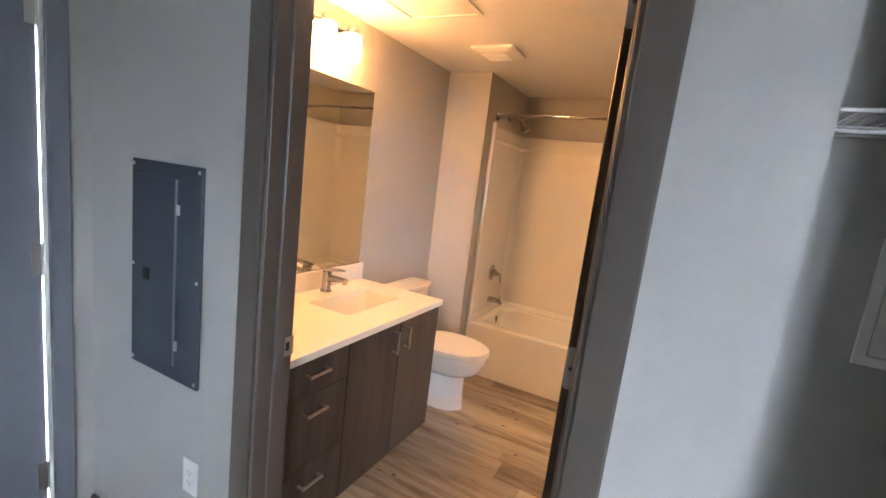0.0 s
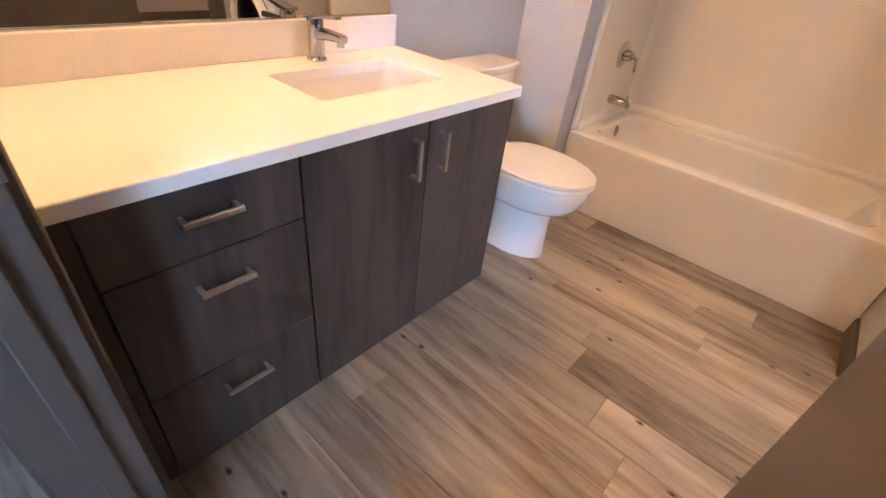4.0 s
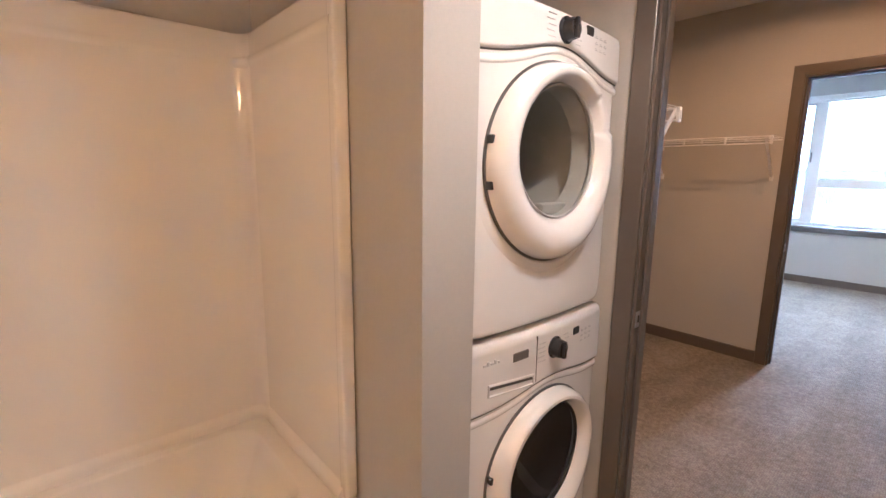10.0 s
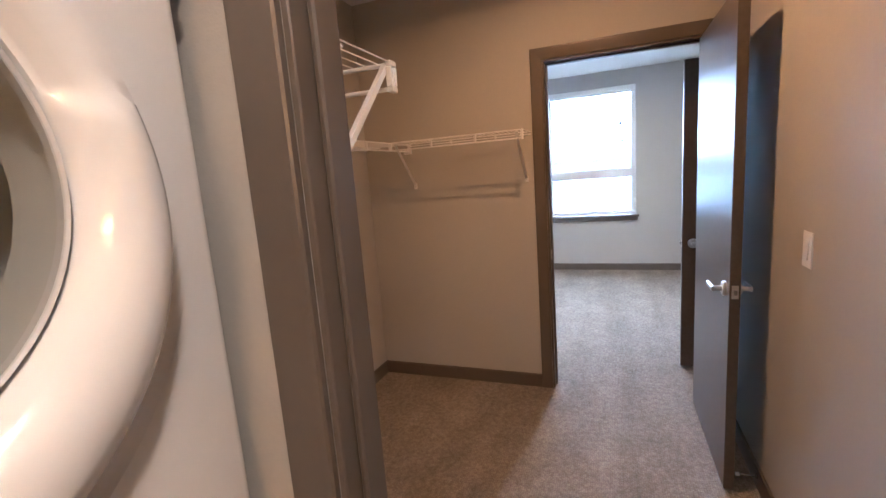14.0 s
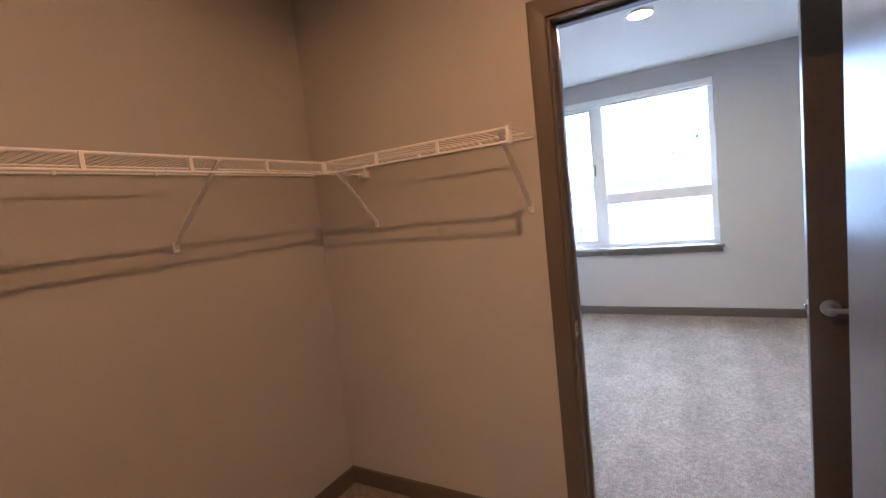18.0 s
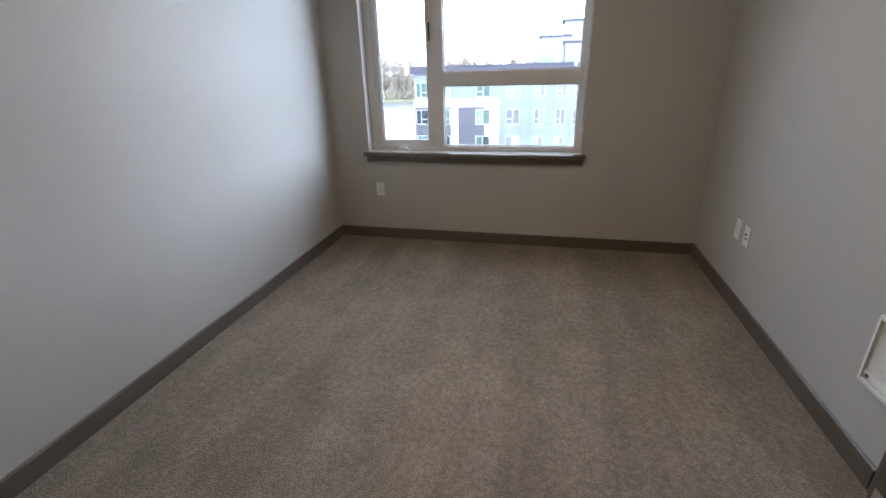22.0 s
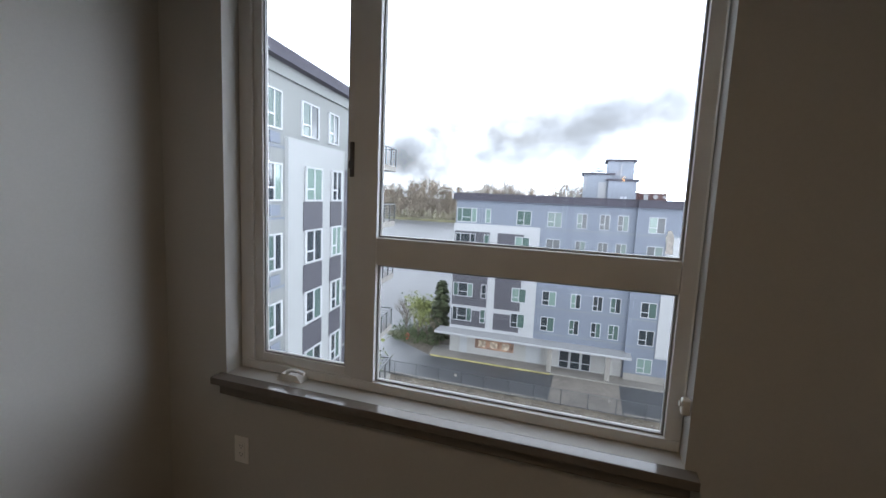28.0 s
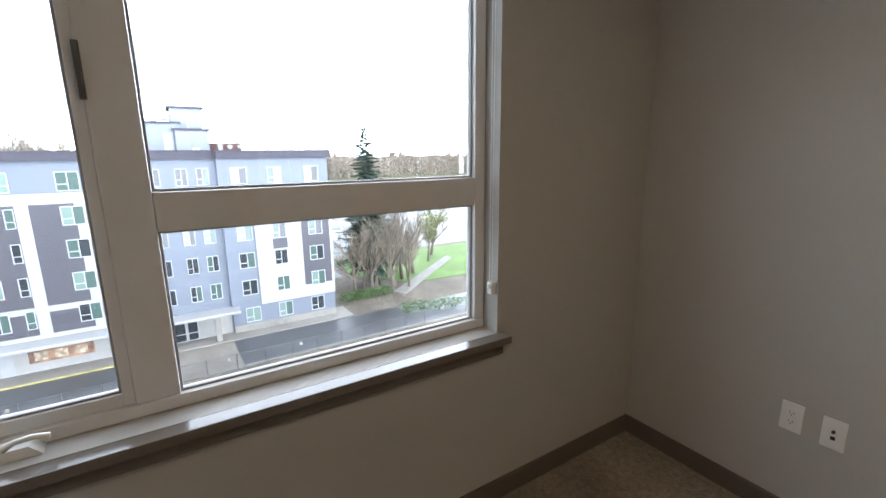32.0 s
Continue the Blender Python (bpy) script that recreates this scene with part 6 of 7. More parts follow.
def house_window(parent, at, right, out, w, h, split):
    """A window: a white frame with mullions, and panes. at: the bottom middle; right and out: unit ways along and out of the wall."""
    key = (round(w, 2), round(h, 2), split)
    if key not in wshared:
        fb = bmesh.new()
        t = 0.07
        for x0, x1, z0, z1 in ((-w / 2, w / 2, 0, t), (-w / 2, w / 2, h - t, h), (-w / 2, -w / 2 + t, t, h - t), (w / 2 - t, w / 2, t, h - t)):
            box(fb, (x0, -0.02, z0), (x1, 0.07, z1), 0.008, 1)
        cuts = {1: (), 2: (0.0,), 3: (-w * 0.24, w * 0.24)}[split]
        for c in cuts:
            box(fb, (c - 0.035, -0.02, t), (c + 0.035, 0.06, h - t))
        spans = [-w / 2 + t] + [c for c in cuts] + [w / 2 - t]
        k = 0 if split < 3 else 1
        box(fb, (spans[k], -0.02, h * 0.33), (spans[k + 1], 0.055, h * 0.33 + 0.07))
        panes = []
        for a, b in zip(spans, spans[1:]):
            pb = bmesh.new()
            box(pb, (a + 0.005, 0.0, t), (b - 0.005, 0.02, h - t))
            panes.append(mesh_of("pane", pb, PANE, 0))
        wshared[key] = (mesh_of("window", fb, VINYLW, 20), panes)
    frame_mesh, panes = wshared[key]
    m = Matrix.Translation(at) @ Matrix([[right.x, out.x, 0, 0], [right.y, out.y, 0, 0], [0, 0, 1, 0], [0, 0, 0, 1]])
    ob = new("window", frame_mesh)
    ob.parent, ob.matrix_parent_inverse, ob.matrix_basis = parent, parent.matrix_basis.inverted(), m
    for p in panes:
        q = new("pane", p)
        q.parent = ob
    return ob


apt = thing("apartment_house", (62, 3, GZ), "blue-grey six-storey apartment house with white and charcoal panels", "apartment house")


def slab(name, lo, hi, mat, parent=None, label="", bev=0.0):
    bm = bmesh.new()
    box(bm, lo, hi, bev, 1)
    return part(name, bm, mat, parent or apt, label)


AX, FOLD = 56.0, -1.4
slab("wall", (AX, FOLD, GZ), (72, 18.1, 1.45), BLUE, label="blue-grey cladding")
slab("wall", (AX - 0.5, -12.45, GZ), (72, FOLD, 1.45), BLUE, label="blue-grey cladding")
slab("roof", (AX - 0.45, FOLD, 1.20), (72.3, 18.4, 1.96), CORNICE, label="dark parapet edge")
slab("roof", (AX - 0.95, -12.8, 1.20), (72.3, FOLD, 1.96), CORNICE, label="dark parapet edge")
slab("roof_coping", (AX - 0.53, FOLD, 1.96), (72.4, 18.5, 2.02), CORNICE)
slab("roof_coping", (AX - 1.03, -12.9, 1.96), (72.4, FOLD, 2.02), CORNICE)
# lift tower, stair head and plant boxes on the roof
TOWERC = material("pale_blue_tower_cladding", (0.165, 0.182, 0.212), 0.7, grain=0.04, grain_scale=2, stain=0.06, stain_scale=0.3)
ZINC = material("zinc_vent", (0.4, 0.42, 0.45), 0.4, 0.5, stain=0.1)
PLANTB = material("red_brown_plant_screen", (0.075, 0.036, 0.032), 0.8, grain=0.15, grain_scale=4, stain=0.2, stain_scale=0.6)
for y0, y1, x0, z1 in ((-1.15, 1.75, 61.5, 6.35), (1.15, 4.3, 60.9, 4.75), (-1.45, 1.55, 60.0, 4.05)):
    tower = slab("roof_tower", (x0, y0, 2.02), (66, y1, z1), TOWERC, label="pale blue-grey clad roof box")
    slab("tower_cap", (x0 - 0.25, y0 - 0.25, z1), (66.2, y1 + 0.25, z1 + 0.2), CORNICE, tower)
slab("downpipe", (61.4, 0.15, 4.3), (61.5, 0.30, 6.0), WHITEC)
slab("roof_door", (60.84, 1.7, 2.02), (60.9, 2.6, 3.9), WHITEC)
bm = bmesh.new()
rod(bm, (61.2, 3.3, 4.95), (61.2, 3.3, 5.45), 0.26, 14)
rod(bm, (61.2, 3.3, 5.3), (61.2, 1.9, 5.3), 0.24, 14)
part("duct", bm, ZINC, apt, "zinc roof duct")
for k in range(5):
    slab("louvre", (60.85, 3.95, 3.0 + 0.3 * k), (60.93, 4.32, 3.16 + 0.3 * k), WHITEC)
for k in range(11):
    slab("roof_rail_post", (60.6, 4.5 + 0.22 * k, 2.02), (60.64, 4.54 + 0.22 * k, 2.95), ZINC)
slab("roof_rail", (60.58, 4.45, 2.95), (60.66, 6.8, 3.0), ZINC)
screen = slab("plant_screen", (61.0, -4.7, 2.02), (62.4, -1.5, 2.85), PLANTB, label="low red-brown plant screen")
for y in (-3.55, -4.45):
    bm = bmesh.new()
    r = 0.32 if y > -4 else 0.2
    skin(bm, [[(x, y - r, 2.45), (x, y, 2.45 - r), (x, y + r, 2.45), (x, y, 2.45 + r)] for x in (60.93, 60.998)])
    part("warning_sign", bm, WHITEC, screen, "small white diamond sign")
vent = slab("roof_vent", (59.6, -2.65, 2.02), (60.0, -2.25, 2.55), WHITEC, label="white roof vent", bev=0.02)
slab("vent_cap", (59.5, -2.75, 2.55), (60.1, -2.15, 2.66), WHITEC, vent)
for y in (-0.3, 0.1):
    slab("roof_vent", (58.6, y - 0.12, 2.02), (58.9, y + 0.12, 2.3), ZINC, bev=0.02)
WX = AX - 0.14
slab("panel", (WX, 8.3, -14.1), (AX + 0.02, 18.25, -1.5), WHITEC, label="white facade panel")
for y0, y1 in ((13.9, 18.12), (10.0, 13.0)):
    slab("panel", (WX - 0.05, y0, -11.2), (WX - 0.001, y1, -2.4), DARKC, label="charcoal facade panel")
    slab("panel", (WX - 0.05, y0, -13.7), (WX - 0.001, y1, -11.75), DARKC, label="charcoal facade panel")
RX = AX - 0.66
slab("panel", (RX, -12.5, -14.3), (AX - 0.48, -4.3, -1.6), WHITEC, label="white facade panel")
slab("panel", (RX - 0.05, -12.2, -12.9), (RX - 0.001, -9.1, -2.5), DARKC, label="charcoal facade panel")
for z in (-8.35, -5.4):
    slab("panel", (RX - 0.05, -7.5, z), (RX - 0.001, -6.0, z + 1.1), DARKC, label="charcoal facade panel")
for z in (-1.62, -4.55, -7.5, -10.45, -13.4):
    for y0, y1, x in ((FOLD, 8.3, AX), (-4.3, FOLD, AX - 0.5)):
        slab("joint", (x - 0.02, y0, z), (x + 0.01, y1, z + 0.06), PALEG)
ROWS_Z = (-1.35, -4.3, -7.22, -10.15, -13.1)
RIGHT, OUT = Vector((0, -1, 0)), Vector((-1, 0, 0))
for r, z in enumerate(ROWS_Z):
    for y0, y1, sp in ((15.6, 18.0, 3), (13.95, 14.6, 1), (9.35, 11.0, 2), (6.07, 7.6, 2), (3.43, 4.5, 2), (1.15, 2.19, 2), (-0.68, 0.4, 2), (-4.1, -2.56, 2), (-7.45, -6.06, 2), (-11.4, -9.84, 2)):
        inset = 0.0 if y0 > FOLD else -0.5
        if r and y0 > 8.3:
            inset = -0.19 if r else 0
        if r and y1 < -4.3:
            inset = -0.71 if y0 < -9 else -0.66
        house_window(apt, Vector((AX + inset, (y0 + y1) / 2, z)), RIGHT, OUT, y1 - y0, 1.65, sp)
# ground storey
slab("base", (AX - 0.06, -1.3, GZ), (AX + 0.01, 18.15, -14.6), material("pale_stucco", (0.26, 0.252, 0.24), 0.8, grain=0.06, grain_scale=3, stain=0.08, stain_scale=0.5), label="pale stucco ground storey")
slab("plinth", (AX - 0.58, -12.5, GZ), (AX - 0.48, FOLD, GZ + 0.9), CONCRETE)
slab("canopy", (AX - 2.2, -2.0, -14.40), (AX + 0.01, 19.5, -14.12), WHITEC, label="flat white entrance canopy", bev=0.03)
slab("side_door", (AX - 0.12, 16.0, GZ + 0.2), (AX - 0.05, 16.9, -15.0), WHITEC, label="white side door")
slab("double_door", (AX - 0.12, 7.3, GZ + 0.2), (AX - 0.05, 9.0, -15.1), WHITEC, label="white double door")
mural = slab("mural", (AX - 0.13, 10.4, -16.2), (AX - 0.07, 15.0, -15.0), material("brown_mural", (0.20, 0.11, 0.07), 0.6, grain=0.6, grain_scale=1.3, stain=0.5, stain_scale=0.6), label="brown photographic mural panel")
for y in (10.9, 12.3, 13.7):
    slab("mural_block", (AX - 0.15, y, -16.0), (AX - 0.131, y + 0.9, -15.25), material("pale_mural_block", (0.34, 0.27, 0.20), 0.6, grain=0.5, grain_scale=2.5, stain=0.3, stain_scale=1), mural)
for y0, y1 in ((4.2, 5.3), (3.0, 4.1), (1.9, 2.9)):
    house_window(apt, Vector((AX - 0.06, (y0 + y1) / 2, GZ + 0.2)), RIGHT, OUT, y1 - y0, 2.3, 1)
for y in (0.2, 6.2):
    slab("column", (AX - 1.9, y - 0.25, GZ + 0.1), (AX - 1.4, y + 0.25, -14.40), CONCRETE)
for y in (-3.4, -6.8, -10.4):
    house_window(apt, Vector((AX - 0.5, y, -16.1)), RIGHT, OUT, 1.5, 1.6, 2)
for z in (-13.2, -10.2, -7.3, -4.4):
    slab("balcony", (AX + 1, -14.0, z), (AX + 5, -12.46, z + 0.15), PALEG)
    slab("balcony_rail", (AX + 1, -14.0, z + 1.0), (AX + 5, -13.95, z + 1.06), FENCE)

# the near wing on the other side of the yard
P0, P1 = Vector((29.6, 15.5, 0)), Vector((18.45, 13.9, 0))
NU = (P1 - P0).normalized()
NO = Vector((NU.y, -NU.x, 0))
NO = NO if NO.y < 0 else -NO
wing = thing("near_apartment_wing", (24, 16, GZ), "pale grey apartment wing with white and charcoal panels and balconies", "apartment house")


def wing_box(name, s0, s1, d0, d1, z0, z1, mat, label="", parent=None):
    """A box on the wing: s along its wall from the far corner, d out of the wall."""
    bm = bmesh.new()
    box(bm, (s0, d0, z0), (s1, d1, z1))
    bmesh.ops.transform(bm, matrix=Matrix.Translation(P0) @ Matrix([[NU.x, NO.x, 0, 0], [NU.y, NO.y, 0, 0], [0, 0, 1, 0], [0, 0, 0, 1]]), verts=bm.verts[:])
    return part(name, bm, mat, parent or wing, label)


wing_box("wall", 0.6, 22, -12, 0, GZ, 6.1, PALEG, "pale grey cladding")
wing_box("roof", 0.2, 22.3, -12, 0.45, 6.1, 6.55, CORNICE, "dark roof edge")
wing_box("fascia", 0.5, 22, -0.1, 0.12, 5.65, 6.1, PALEG)
wing_box("panel", 4.05, 9.35, 0.0, 0.16, -14.5, 3.5, material("pale_wing_panel", (0.225, 0.23, 0.228), 0.6, grain=0.02, grain_scale=2, stain=0.03, stain_scale=0.3), "white facade panel")
for k in range(6):
    z = 1.05 - 2.65 * k
    wing_box("panel", 6.5, 8.2, 0.161, 0.20, z - 1.2, z, DARKC, "charcoal facade panel")
    wing_box("panel", 4.4, 5.65, 0.161, 0.20, z - 1.2, z, DARKC, "charcoal facade panel")
    wing_box("joint", 9.36, 20, 0.0, 0.03, z + 2.0, z + 2.08, BLUE)
    wing_box("vent_grille", 9.75, 10.4, 0.0, 0.05, z + 2.15, z + 2.55, BLUE)
for k in range(7):
    z = 3.70 - 2.62 * k
    for s0, s1, d, sp in ((9.6, 10.65, 0, 2), (11.4, 12.5, 0, 2), (13.4, 14.6, 0, 2), (6.6, 8.1, 0.2 if k else 0, 2), (4.5, 5.6, 0.2 if k else 0, 2)):
        house_window(wing, P0 + NU * (s0 + s1) / 2 + NO * d + Vector((0, 0, z)), -NU, NO, s1 - s0, 1.42, sp)
for k in range(6):
    z = 2.78 - 3.08 * k
    slab_b = wing_box("balcony", 0.25, 3.1, 0.04, 1.7, z, z + 0.30, CONCRETE, "concrete balcony")
    wing_box("top_rail", 0.25, 3.1, 1.64, 1.70, z + 1.22, z + 1.28, FENCE, "", slab_b)
    for s0 in (0.25, 3.05):
        wing_box("end_rail", s0, s0 + 0.05, 0.04, 1.64, z + 1.22, z + 1.28, FENCE, "", slab_b)
        for j in range(6):
            wing_box("rail", s0 + 0.015, s0 + 0.035, 0.04, 1.64, z + 0.42 + 0.13 * j, z + 0.435 + 0.13 * j, FENCE, "", slab_b)
    for j in range(6):
        wing_box("rail", 0.3, 3.05, 1.66, 1.675, z + 0.42 + 0.13 * j, z + 0.435 + 0.13 * j, FENCE, "", slab_b)
    for j in range(4):
        wing_box("post", 0.25 + j * 0.933, 0.30 + j * 0.933, 1.64, 1.70, z + 0.30, z + 1.22, FENCE, "", slab_b)
    if k:
        wing_box("panel", 0.6, 3.9, 0.0, 0.03, z, z + 2.9, DARKC, "charcoal cladding behind the balcony")
    house_window(wing, P0 + NU * 2.6 + NO * 0.04 + Vector((0, 0, z + 0.32)), -NU, NO, 0.85, 2.0, 1)
    house_window(wing, P0 + NU * 1.3 + NO * 0.04 + Vector((0, 0, z + 1.0)), -NU, NO, 0.8, 1.3, 2)
umb = thing("patio_umbrella", tuple(P0 + NU * 0.9 + NO * 1.0 + Vector((0, 0, -3.08))), "red folded patio umbrella on a balcony", "umbrella")
bm = bmesh.new()
c = P0 + NU * 0.9 + NO * 1.0 + Vector((0, 0, -3.08))
rod(bm, c, c + Vector((0, 0, 1.0)), 0.03, 8)
part("pole", bm, FENCE, umb)
bm = bmesh.new()
rod(bm, c + Vector((0, 0, 0.9)), c + Vector((0, 0, 1.95)), 0.13, 10, 0.04)
part("canopy", bm, material("red_canvas", (0.26, 0.025, 0.025), 0.8, stain=0.1), umb)

hyd = thing("fire_hydrant", (58.0, 24.6, GZ), "red fire hydrant by the road", "hydrant")
bm = bmesh.new()
lathe(bm, ((0.22, 0), (0.22, 0.06), (0.15, 0.08), (0.15, 0.6), (0.18, 0.62), (0.18, 0.68), (0.12, 0.8), (0.0, 0.86)), (58.0, 24.6, GZ), "Z", 14)
rod(bm, (58.0, 24.3, GZ + 0.5), (58.0, 24.9, GZ + 0.5), 0.08, 10)
part("body", bm, material("red_hydrant_paint", (0.5, 0.035, 0.02), 0.4, stain=0.1), hyd)


# ---------------- outside: trees ----------------
def bare_tree(name, at, h, seed, label, twigs=TWIG, leaf=None, spread=0.5):
    """A leafless tree: a tapered trunk, forking limbs, fine twigs, and buds where it has them."""
    rnd = random.Random(seed)
    top = thing(name, at, label, "tree", "trees by the river")
    at = Vector(at)
    tb, cb, ends = bmesh.new(), bmesh.new(), []

    def grow(bm, p, d, length, r, depth):
        pts, rr = [p], [r]
        for k in range(3):
            d = (d + Vector((rnd.uniform(-1, 1), rnd.uniform(-1, 1), rnd.uniform(-0.2, 0.5))) * 0.14).normalized()
            pts.append(pts[-1] + d * length / 3)
            rr.append(r * (1 - 0.16 * (k + 1)))
        tube(bm, pts, rr, 6 if depth < 2 else 4 if depth < 3 else 3)
        if depth >= 4:
            ends.append(pts[-1])
            return
        for k in range(rnd.randint(3, 4) if depth else 6):
            f = rnd.uniform(0.35, 1.0)
            q = pts[min(3, int(f * 3))]
            side = Vector((rnd.uniform(-1, 1), rnd.uniform(-1, 1), rnd.uniform(0.15, 0.9))).normalized()
            grow(cb, q, (d * (1 - spread) + side * spread).normalized(), length * rnd.uniform(0.5, 0.75), r * 0.48, depth + 1)
    grow(tb, at, Vector((0, 0, 1)), h * 0.42, h * 0.016, 0)
    part("trunk", tb, BARK, top)
    part("crown", cb, twigs, top, smooth=60)
    if leaf:
        lb = bmesh.new()
        for p in ends:
            for _ in range(5):
                q = p + Vector((rnd.gauss(0, 0.5), rnd.gauss(0, 0.5), rnd.gauss(0, 0.4)))
                a, b = Vector((rnd.uniform(-1, 1), rnd.uniform(-1, 1), rnd.uniform(-1, 1))) * 0.22, Vector((rnd.uniform(-1, 1), rnd.uniform(-1, 1), rnd.uniform(-1, 1))) * 0.22
                lb.faces.new([lb.verts.new(q), lb.verts.new(q + a), lb.verts.new(q + a + b), lb.verts.new(q + b)])
        tagged(part("leaves", lb, leaf, top, smooth=0), kind="stuff")
    return top


def conifer(at, h, seed, label, taper=0.8, spread=0.235, leaf=NEEDLE):
    rnd = random.Random(seed)
    top = thing("conifer_tree", at, label, "tree", "trees by the river")
    at = Vector(at)
    bm = bmesh.new()
    rod(bm, at, at + Vector((0, 0, h)), h * 0.014, 8, 0.02)
    part("trunk", bm, BARK, top)
    bm = bmesh.new()
    n = 260
    for k in range(n):
        f = 0.12 + 0.88 * k / n
        z = h * f
        reach = h * spread * (1 - f) ** taper * rnd.uniform(0.6, 1.15) + 0.15
        a = k * 2.4 + rnd.uniform(-0.4, 0.4)
        d = Vector((math.cos(a), math.sin(a), rnd.uniform(-0.25, 0.15)))
        s = Vector((-d.y, d.x, 0))
        for j in range(9):
            q = at + Vector((0, 0, z)) + d * reach * (j + 1) / 9
            w = (0.18 + reach * 0.42) * (1 - j / 12)
            for sg in (-1, 1):
                tip = q + s * sg * w * rnd.uniform(0.6, 1.2) + d * w * 0.6 + Vector((0, 0, rnd.uniform(-0.35, 0.1) * w))
                bm.faces.new([bm.verts.new(q - d * 0.12), bm.verts.new(tip), bm.verts.new(q + d * 0.2 - Vector((0, 0, 0.18)))])
    tagged(part("needles", bm, leaf, top, smooth=0), kind="stuff")
    return top


conifer((66.0, -21.4, GZ), 22.6, 3, "tall dark conifer at the end of the apartment house")
conifer((70.0, -23.5, GZ), 17.5, 5, "dark conifer behind the bare trees")
for k, (x, y, h, lf) in enumerate(((60.5, -17.0, 16, None), (61.0, -19.5, 18, None), (63.0, -21.0, 19, None), (62.0, -23.5, 18, None), (64.5, -26.0, 19, None), (66.5, -29.0, 18, None), (61.5, -18.5, 13, None), (64.0, -22.0, 14, None), (68.5, -27.0, 15, None), (60.5, -25.0, 12, None), (71.0, -31.0, 14, None), (76, -38, 17, None), (62.5, -20.5, 14, None), (66.5, -24.5, 15, None), (59.5, -22.0, 12, None), (73.5, -28.5, 15, None), (63.5, -26.5, 13, None), (75.0, -24.0, 16, None), (69.0, -20.0, 13, None), (72.0, -35.0, 14, BUDS), (57.6, 21.6, 9, BUDS), (58.6, 23.4, 8, None), (60.5, 26.0, 8, None), (57.0, 20.3, 7, None), (33.5, 19.5, 15, BUDS), (35.5, 21.5, 13, BUDS))):
    bare_tree("bare_tree", (x, y, GZ), h, 20 + k, "bare spring tree with fine brown twigs" if lf is None else "spring tree with sparse yellow-green buds", TWIG, lf)

conifer((57.3, 19.9, GZ), 8.4, 9, "dark ivy-covered tree at the corner of the house", 0.35, 0.15, material("ivy_leaves", (0.050, 0.062, 0.030), 0.85, grain=0.5, grain_scale=1.5, stain=0.4, stain_scale=0.6))
bush_rnd = random.Random(31)
bush = bmesh.new()
for k in range(2600):
    x, y = bush_rnd.uniform(56.5, 63.0), bush_rnd.uniform(20.0, 27.0)
    tall = 0.5 + 1.4 * abs(math.sin(x * 1.7) * math.cos(y * 1.3))
    p = Vector((x, y, GZ + bush_rnd.uniform(0.05, tall)))
    a, b = [Vector((bush_rnd.uniform(-1, 1), bush_rnd.uniform(-1, 1), bush_rnd.uniform(-1, 1))) * 0.22 for _ in range(2)]
    bush.faces.new([bush.verts.new(p), bush.verts.new(p + a), bush.verts.new(p + b)])
tagged(part("shrubs", bush, material("dull_green_shrub", (0.060, 0.085, 0.032), 0.9, grain=0.4, grain_scale=3, stain=0.3, stain_scale=0.5), None, smooth=0), "low green shrubs by the river beside the house", "shrubs", kind="stuff")

# far bank
rnd = random.Random(77)
bank = bmesh.new()
pts = [(306, -620), (620, -620), (620, 640), (306, 640)]
skin(bank, [[(x, y, GZ - 1) for x, y in pts], [(x + (2 if x < 400 else 0), y, GZ + 1.5) for x, y in pts]])
structure("far_bank", bank, material("far_bank_scrub", (0.10, 0.095, 0.055), 0.95, grain=0.3, grain_scale=0.5, stain=0.3, stain_scale=0.05), "scrubby far river bank", "ground")
wb, sb = bmesh.new(), bmesh.new()
for k in range(2600):
    y = -380 + 830 * k / 2600 + rnd.uniform(-1.2, 1.2)
    x = 312 + rnd.uniform(0, 45)
    h = rnd.uniform(25, 33) * (0.72 if rnd.random() < 0.2 else 1) * (1 if y > -25 else 0.72) * (1 + 0.10 * math.sin(y / 9.0) + 0.06 * math.sin(y / 3.1))
    rod(wb, (x, y, GZ + 1), (x + rnd.uniform(-1, 1), y + rnd.uniform(-1, 1), GZ + h * 0.9), 0.22, 3, 0.06, caps=False)
    for j in range(34):
        f = 0.22 + 0.62 * rnd.random()
        p = Vector((x + rnd.uniform(-1, 1), y + rnd.uniform(-1, 1), GZ + h * f))
        q = p + Vector((rnd.uniform(-1, 1), rnd.uniform(-1.0, 1.0), rnd.uniform(0.3, 0.95))) * h * 0.16
        wdt = Vector((0, rnd.uniform(0.3, 0.75), rnd.uniform(-0.3, 0.3)))
        wb.faces.new([wb.verts.new(p - wdt * 0.5), wb.verts.new(p + wdt * 0.5), wb.verts.new(q)])
for k in range(4200):
    y, x = rnd.uniform(-380, 450), 308 + rnd.uniform(0, 16)
    z, s = GZ + rnd.uniform(1.0, 6.0), rnd.uniform(1.0, 2.6)
    a = Vector((rnd.uniform(-0.3, 0.3), rnd.uniform(-1, 1), rnd.uniform(-0.6, 0.6))) * s
    b = Vector((rnd.uniform(-0.3, 0.3), rnd.uniform(-1, 1), rnd.uniform(0.2, 1))) * s
    p = Vector((x, y, z))
    sb.faces.new([sb.verts.new(p), sb.verts.new(p + a), sb.verts.new(p + b)])
tagged(part("far_woods", wb, HAZYTWIG, None, smooth=0), "bare brown woods along the far river bank", "woods", kind="stuff")
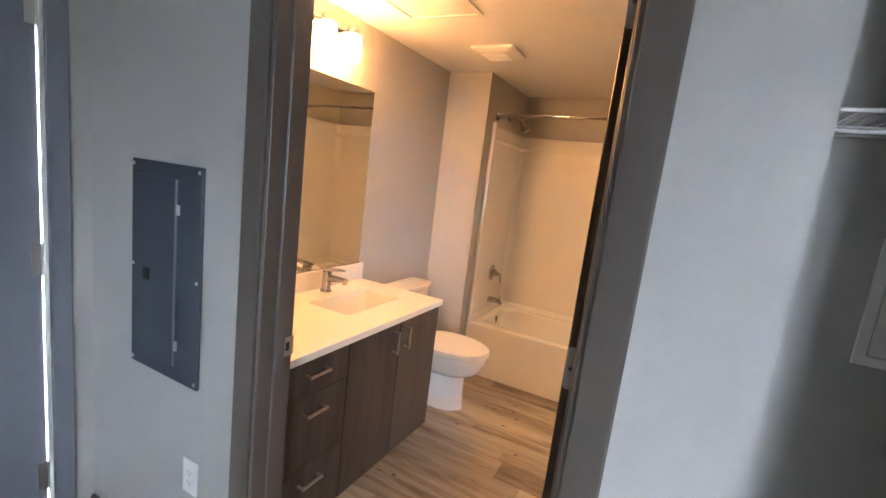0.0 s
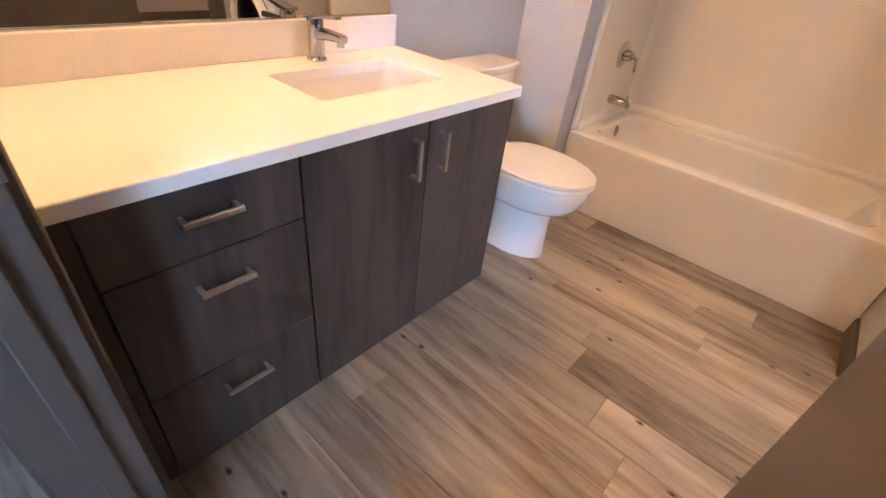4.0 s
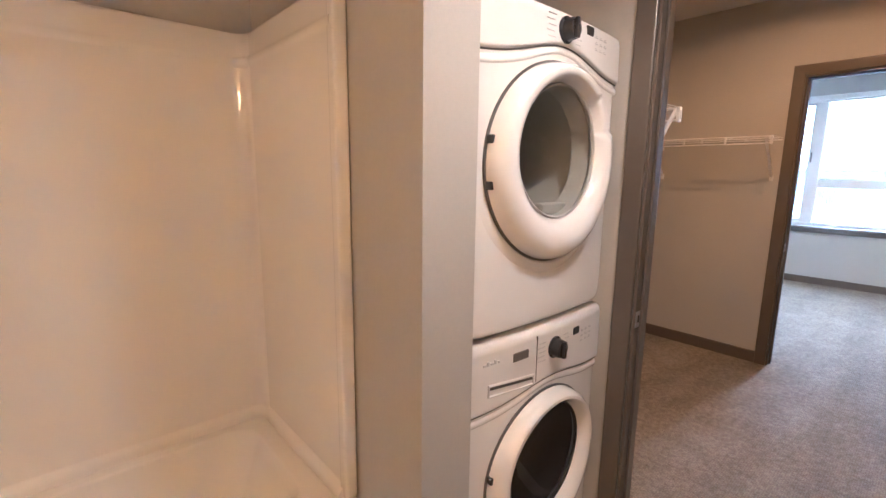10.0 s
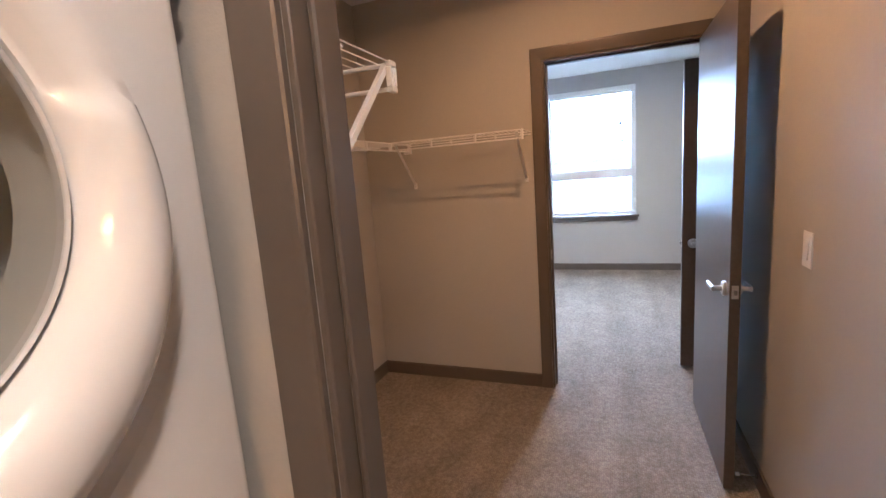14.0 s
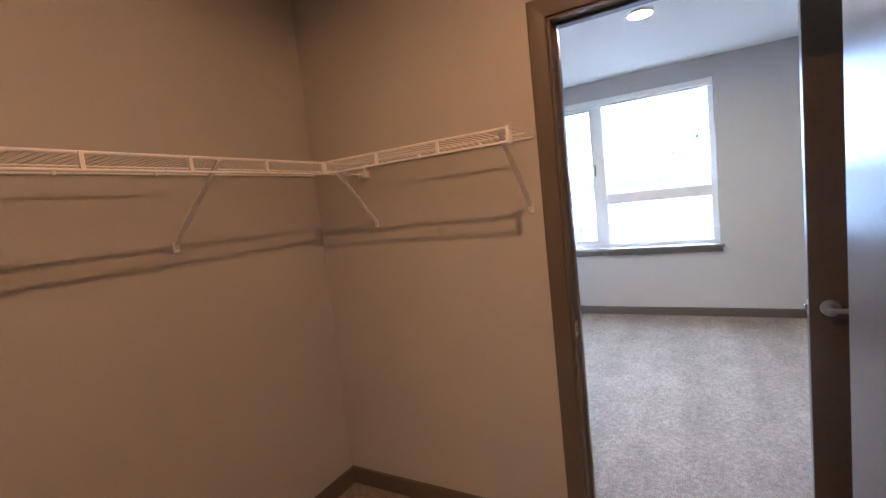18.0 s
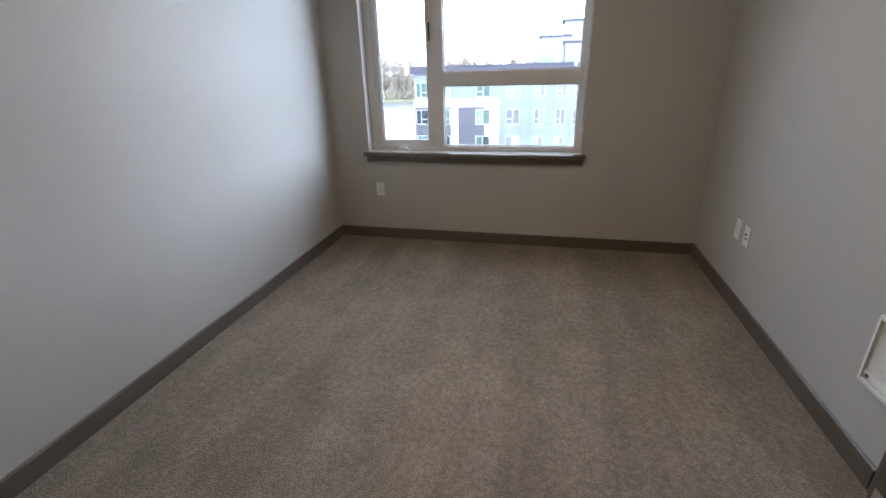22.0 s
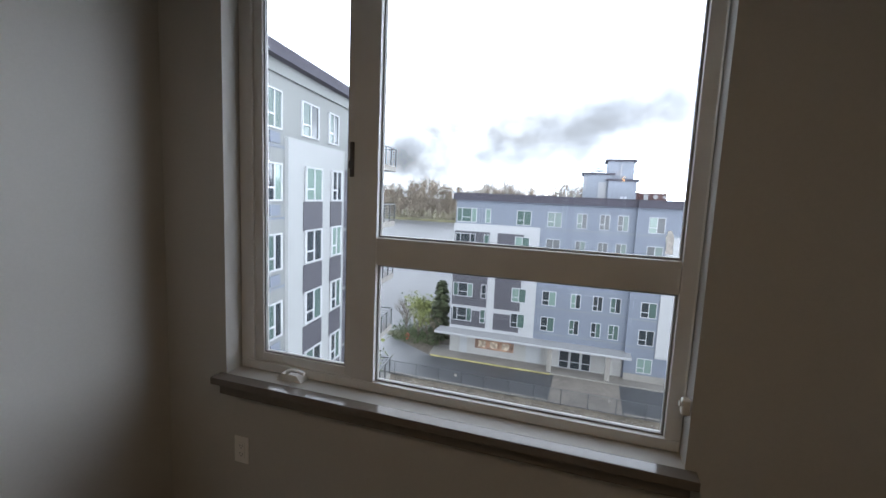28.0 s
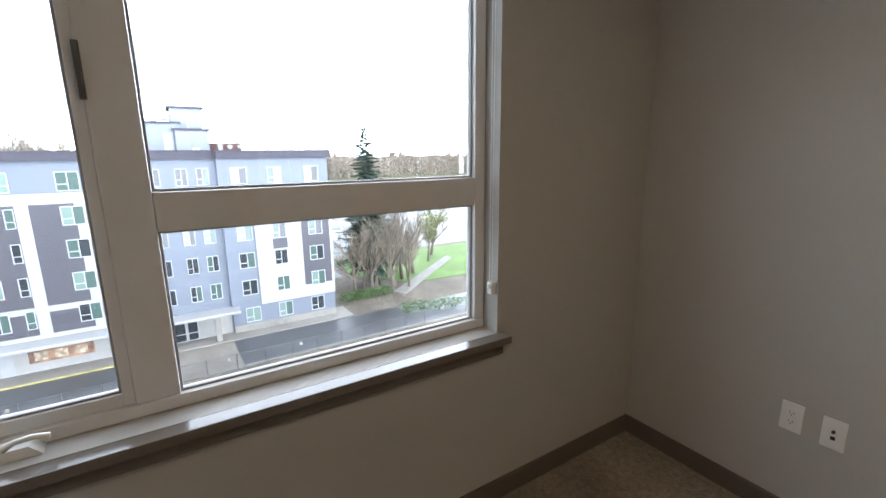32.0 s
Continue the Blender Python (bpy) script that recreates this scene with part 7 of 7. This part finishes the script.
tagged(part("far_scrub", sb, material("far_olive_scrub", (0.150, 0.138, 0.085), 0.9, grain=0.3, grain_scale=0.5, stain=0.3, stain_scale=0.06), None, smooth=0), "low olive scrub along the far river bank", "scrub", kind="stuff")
hb = bmesh.new()
for k in range(1500):
    x, y = 58.4 + rnd.uniform(0, 1.6), -14.5 - rnd.uniform(0, 7)
    p = Vector((x, y, GZ + rnd.uniform(0.1, 1.1)))
    a, b = Vector((rnd.uniform(-1, 1), rnd.uniform(-1, 1), rnd.uniform(-1, 1))) * 0.2, Vector((rnd.uniform(-1, 1), rnd.uniform(-1, 1), rnd.uniform(-1, 1))) * 0.2
    hb.faces.new([hb.verts.new(p), hb.verts.new(p + a), hb.verts.new(p + b)])
for k in range(1500):
    y = -19 - rnd.uniform(0, 9)
    p = Vector((50.6 + 0.22 * (y + 19) + rnd.uniform(0, 1.3), y, GZ + rnd.uniform(0.1, 1.3)))
    a, b = Vector((rnd.uniform(-1, 1), rnd.uniform(-1, 1), rnd.uniform(-1, 1))) * 0.2, Vector((rnd.uniform(-1, 1), rnd.uniform(-1, 1), rnd.uniform(-1, 1))) * 0.2
    hb.faces.new([hb.verts.new(p), hb.verts.new(p + a), hb.verts.new(p + b)])
tagged(part("hedge", hb, material("green_hedge", (0.05, 0.10, 0.025), 0.9, grain=0.4, grain_scale=3, stain=0.2, stain_scale=0.6), None, smooth=0), "clipped green hedge beside the foot path", "hedge", kind="stuff")

# ---------------- vinyl planks, each its own piece ----------------
bm = bmesh.new()
box(bm, (-1.6, -3.0, -0.011), (5.7, -0.9, -0.004))
box(bm, (1.62, -0.9, -0.011), (5.7, 2.155, -0.004))
floor_v = structure("floor", bm, PLANK, "grey-brown wood-look vinyl plank floor", "floor")
rng = random.Random(4)
PW, PL = 0.1505, 1.21
shared = {}
y = -0.9
while y < 3.60:
    x = -1.6 - rng.uniform(0.0, PL)
    end = 1.488 if y > 2.2 else 1.62
    while x < end:
        a, b = max(x, -1.6), min(x + PL, end)
        if b - a > 0.02:
            key = round(b - a, 2)
            if key not in shared:
                pb = bmesh.new()
                w, h, g, c = key - 0.0005, PW - 0.0005, 0.0, 0.0009
                skin(pb, [[(0.0005, 0.0005, -0.011), (w, 0.0005, -0.011), (w, h, -0.011), (0.0005, h, -0.011)], [(0.0005, 0.0005, -c), (w, 0.0005, -c), (w, h, -c), (0.0005, h, -c)], [(0.0005 + c, 0.0005 + c, 0), (w - c, 0.0005 + c, 0), (w - c, h - c, 0), (0.0005 + c, h - c, 0)]])
                shared[key] = mesh_of("plank", pb, PLANK, 20)
            ob = new("plank", shared[key])
            ob.location = (a, y, 0.0)
            ob.parent = floor_v
        x += PL
    y += PW
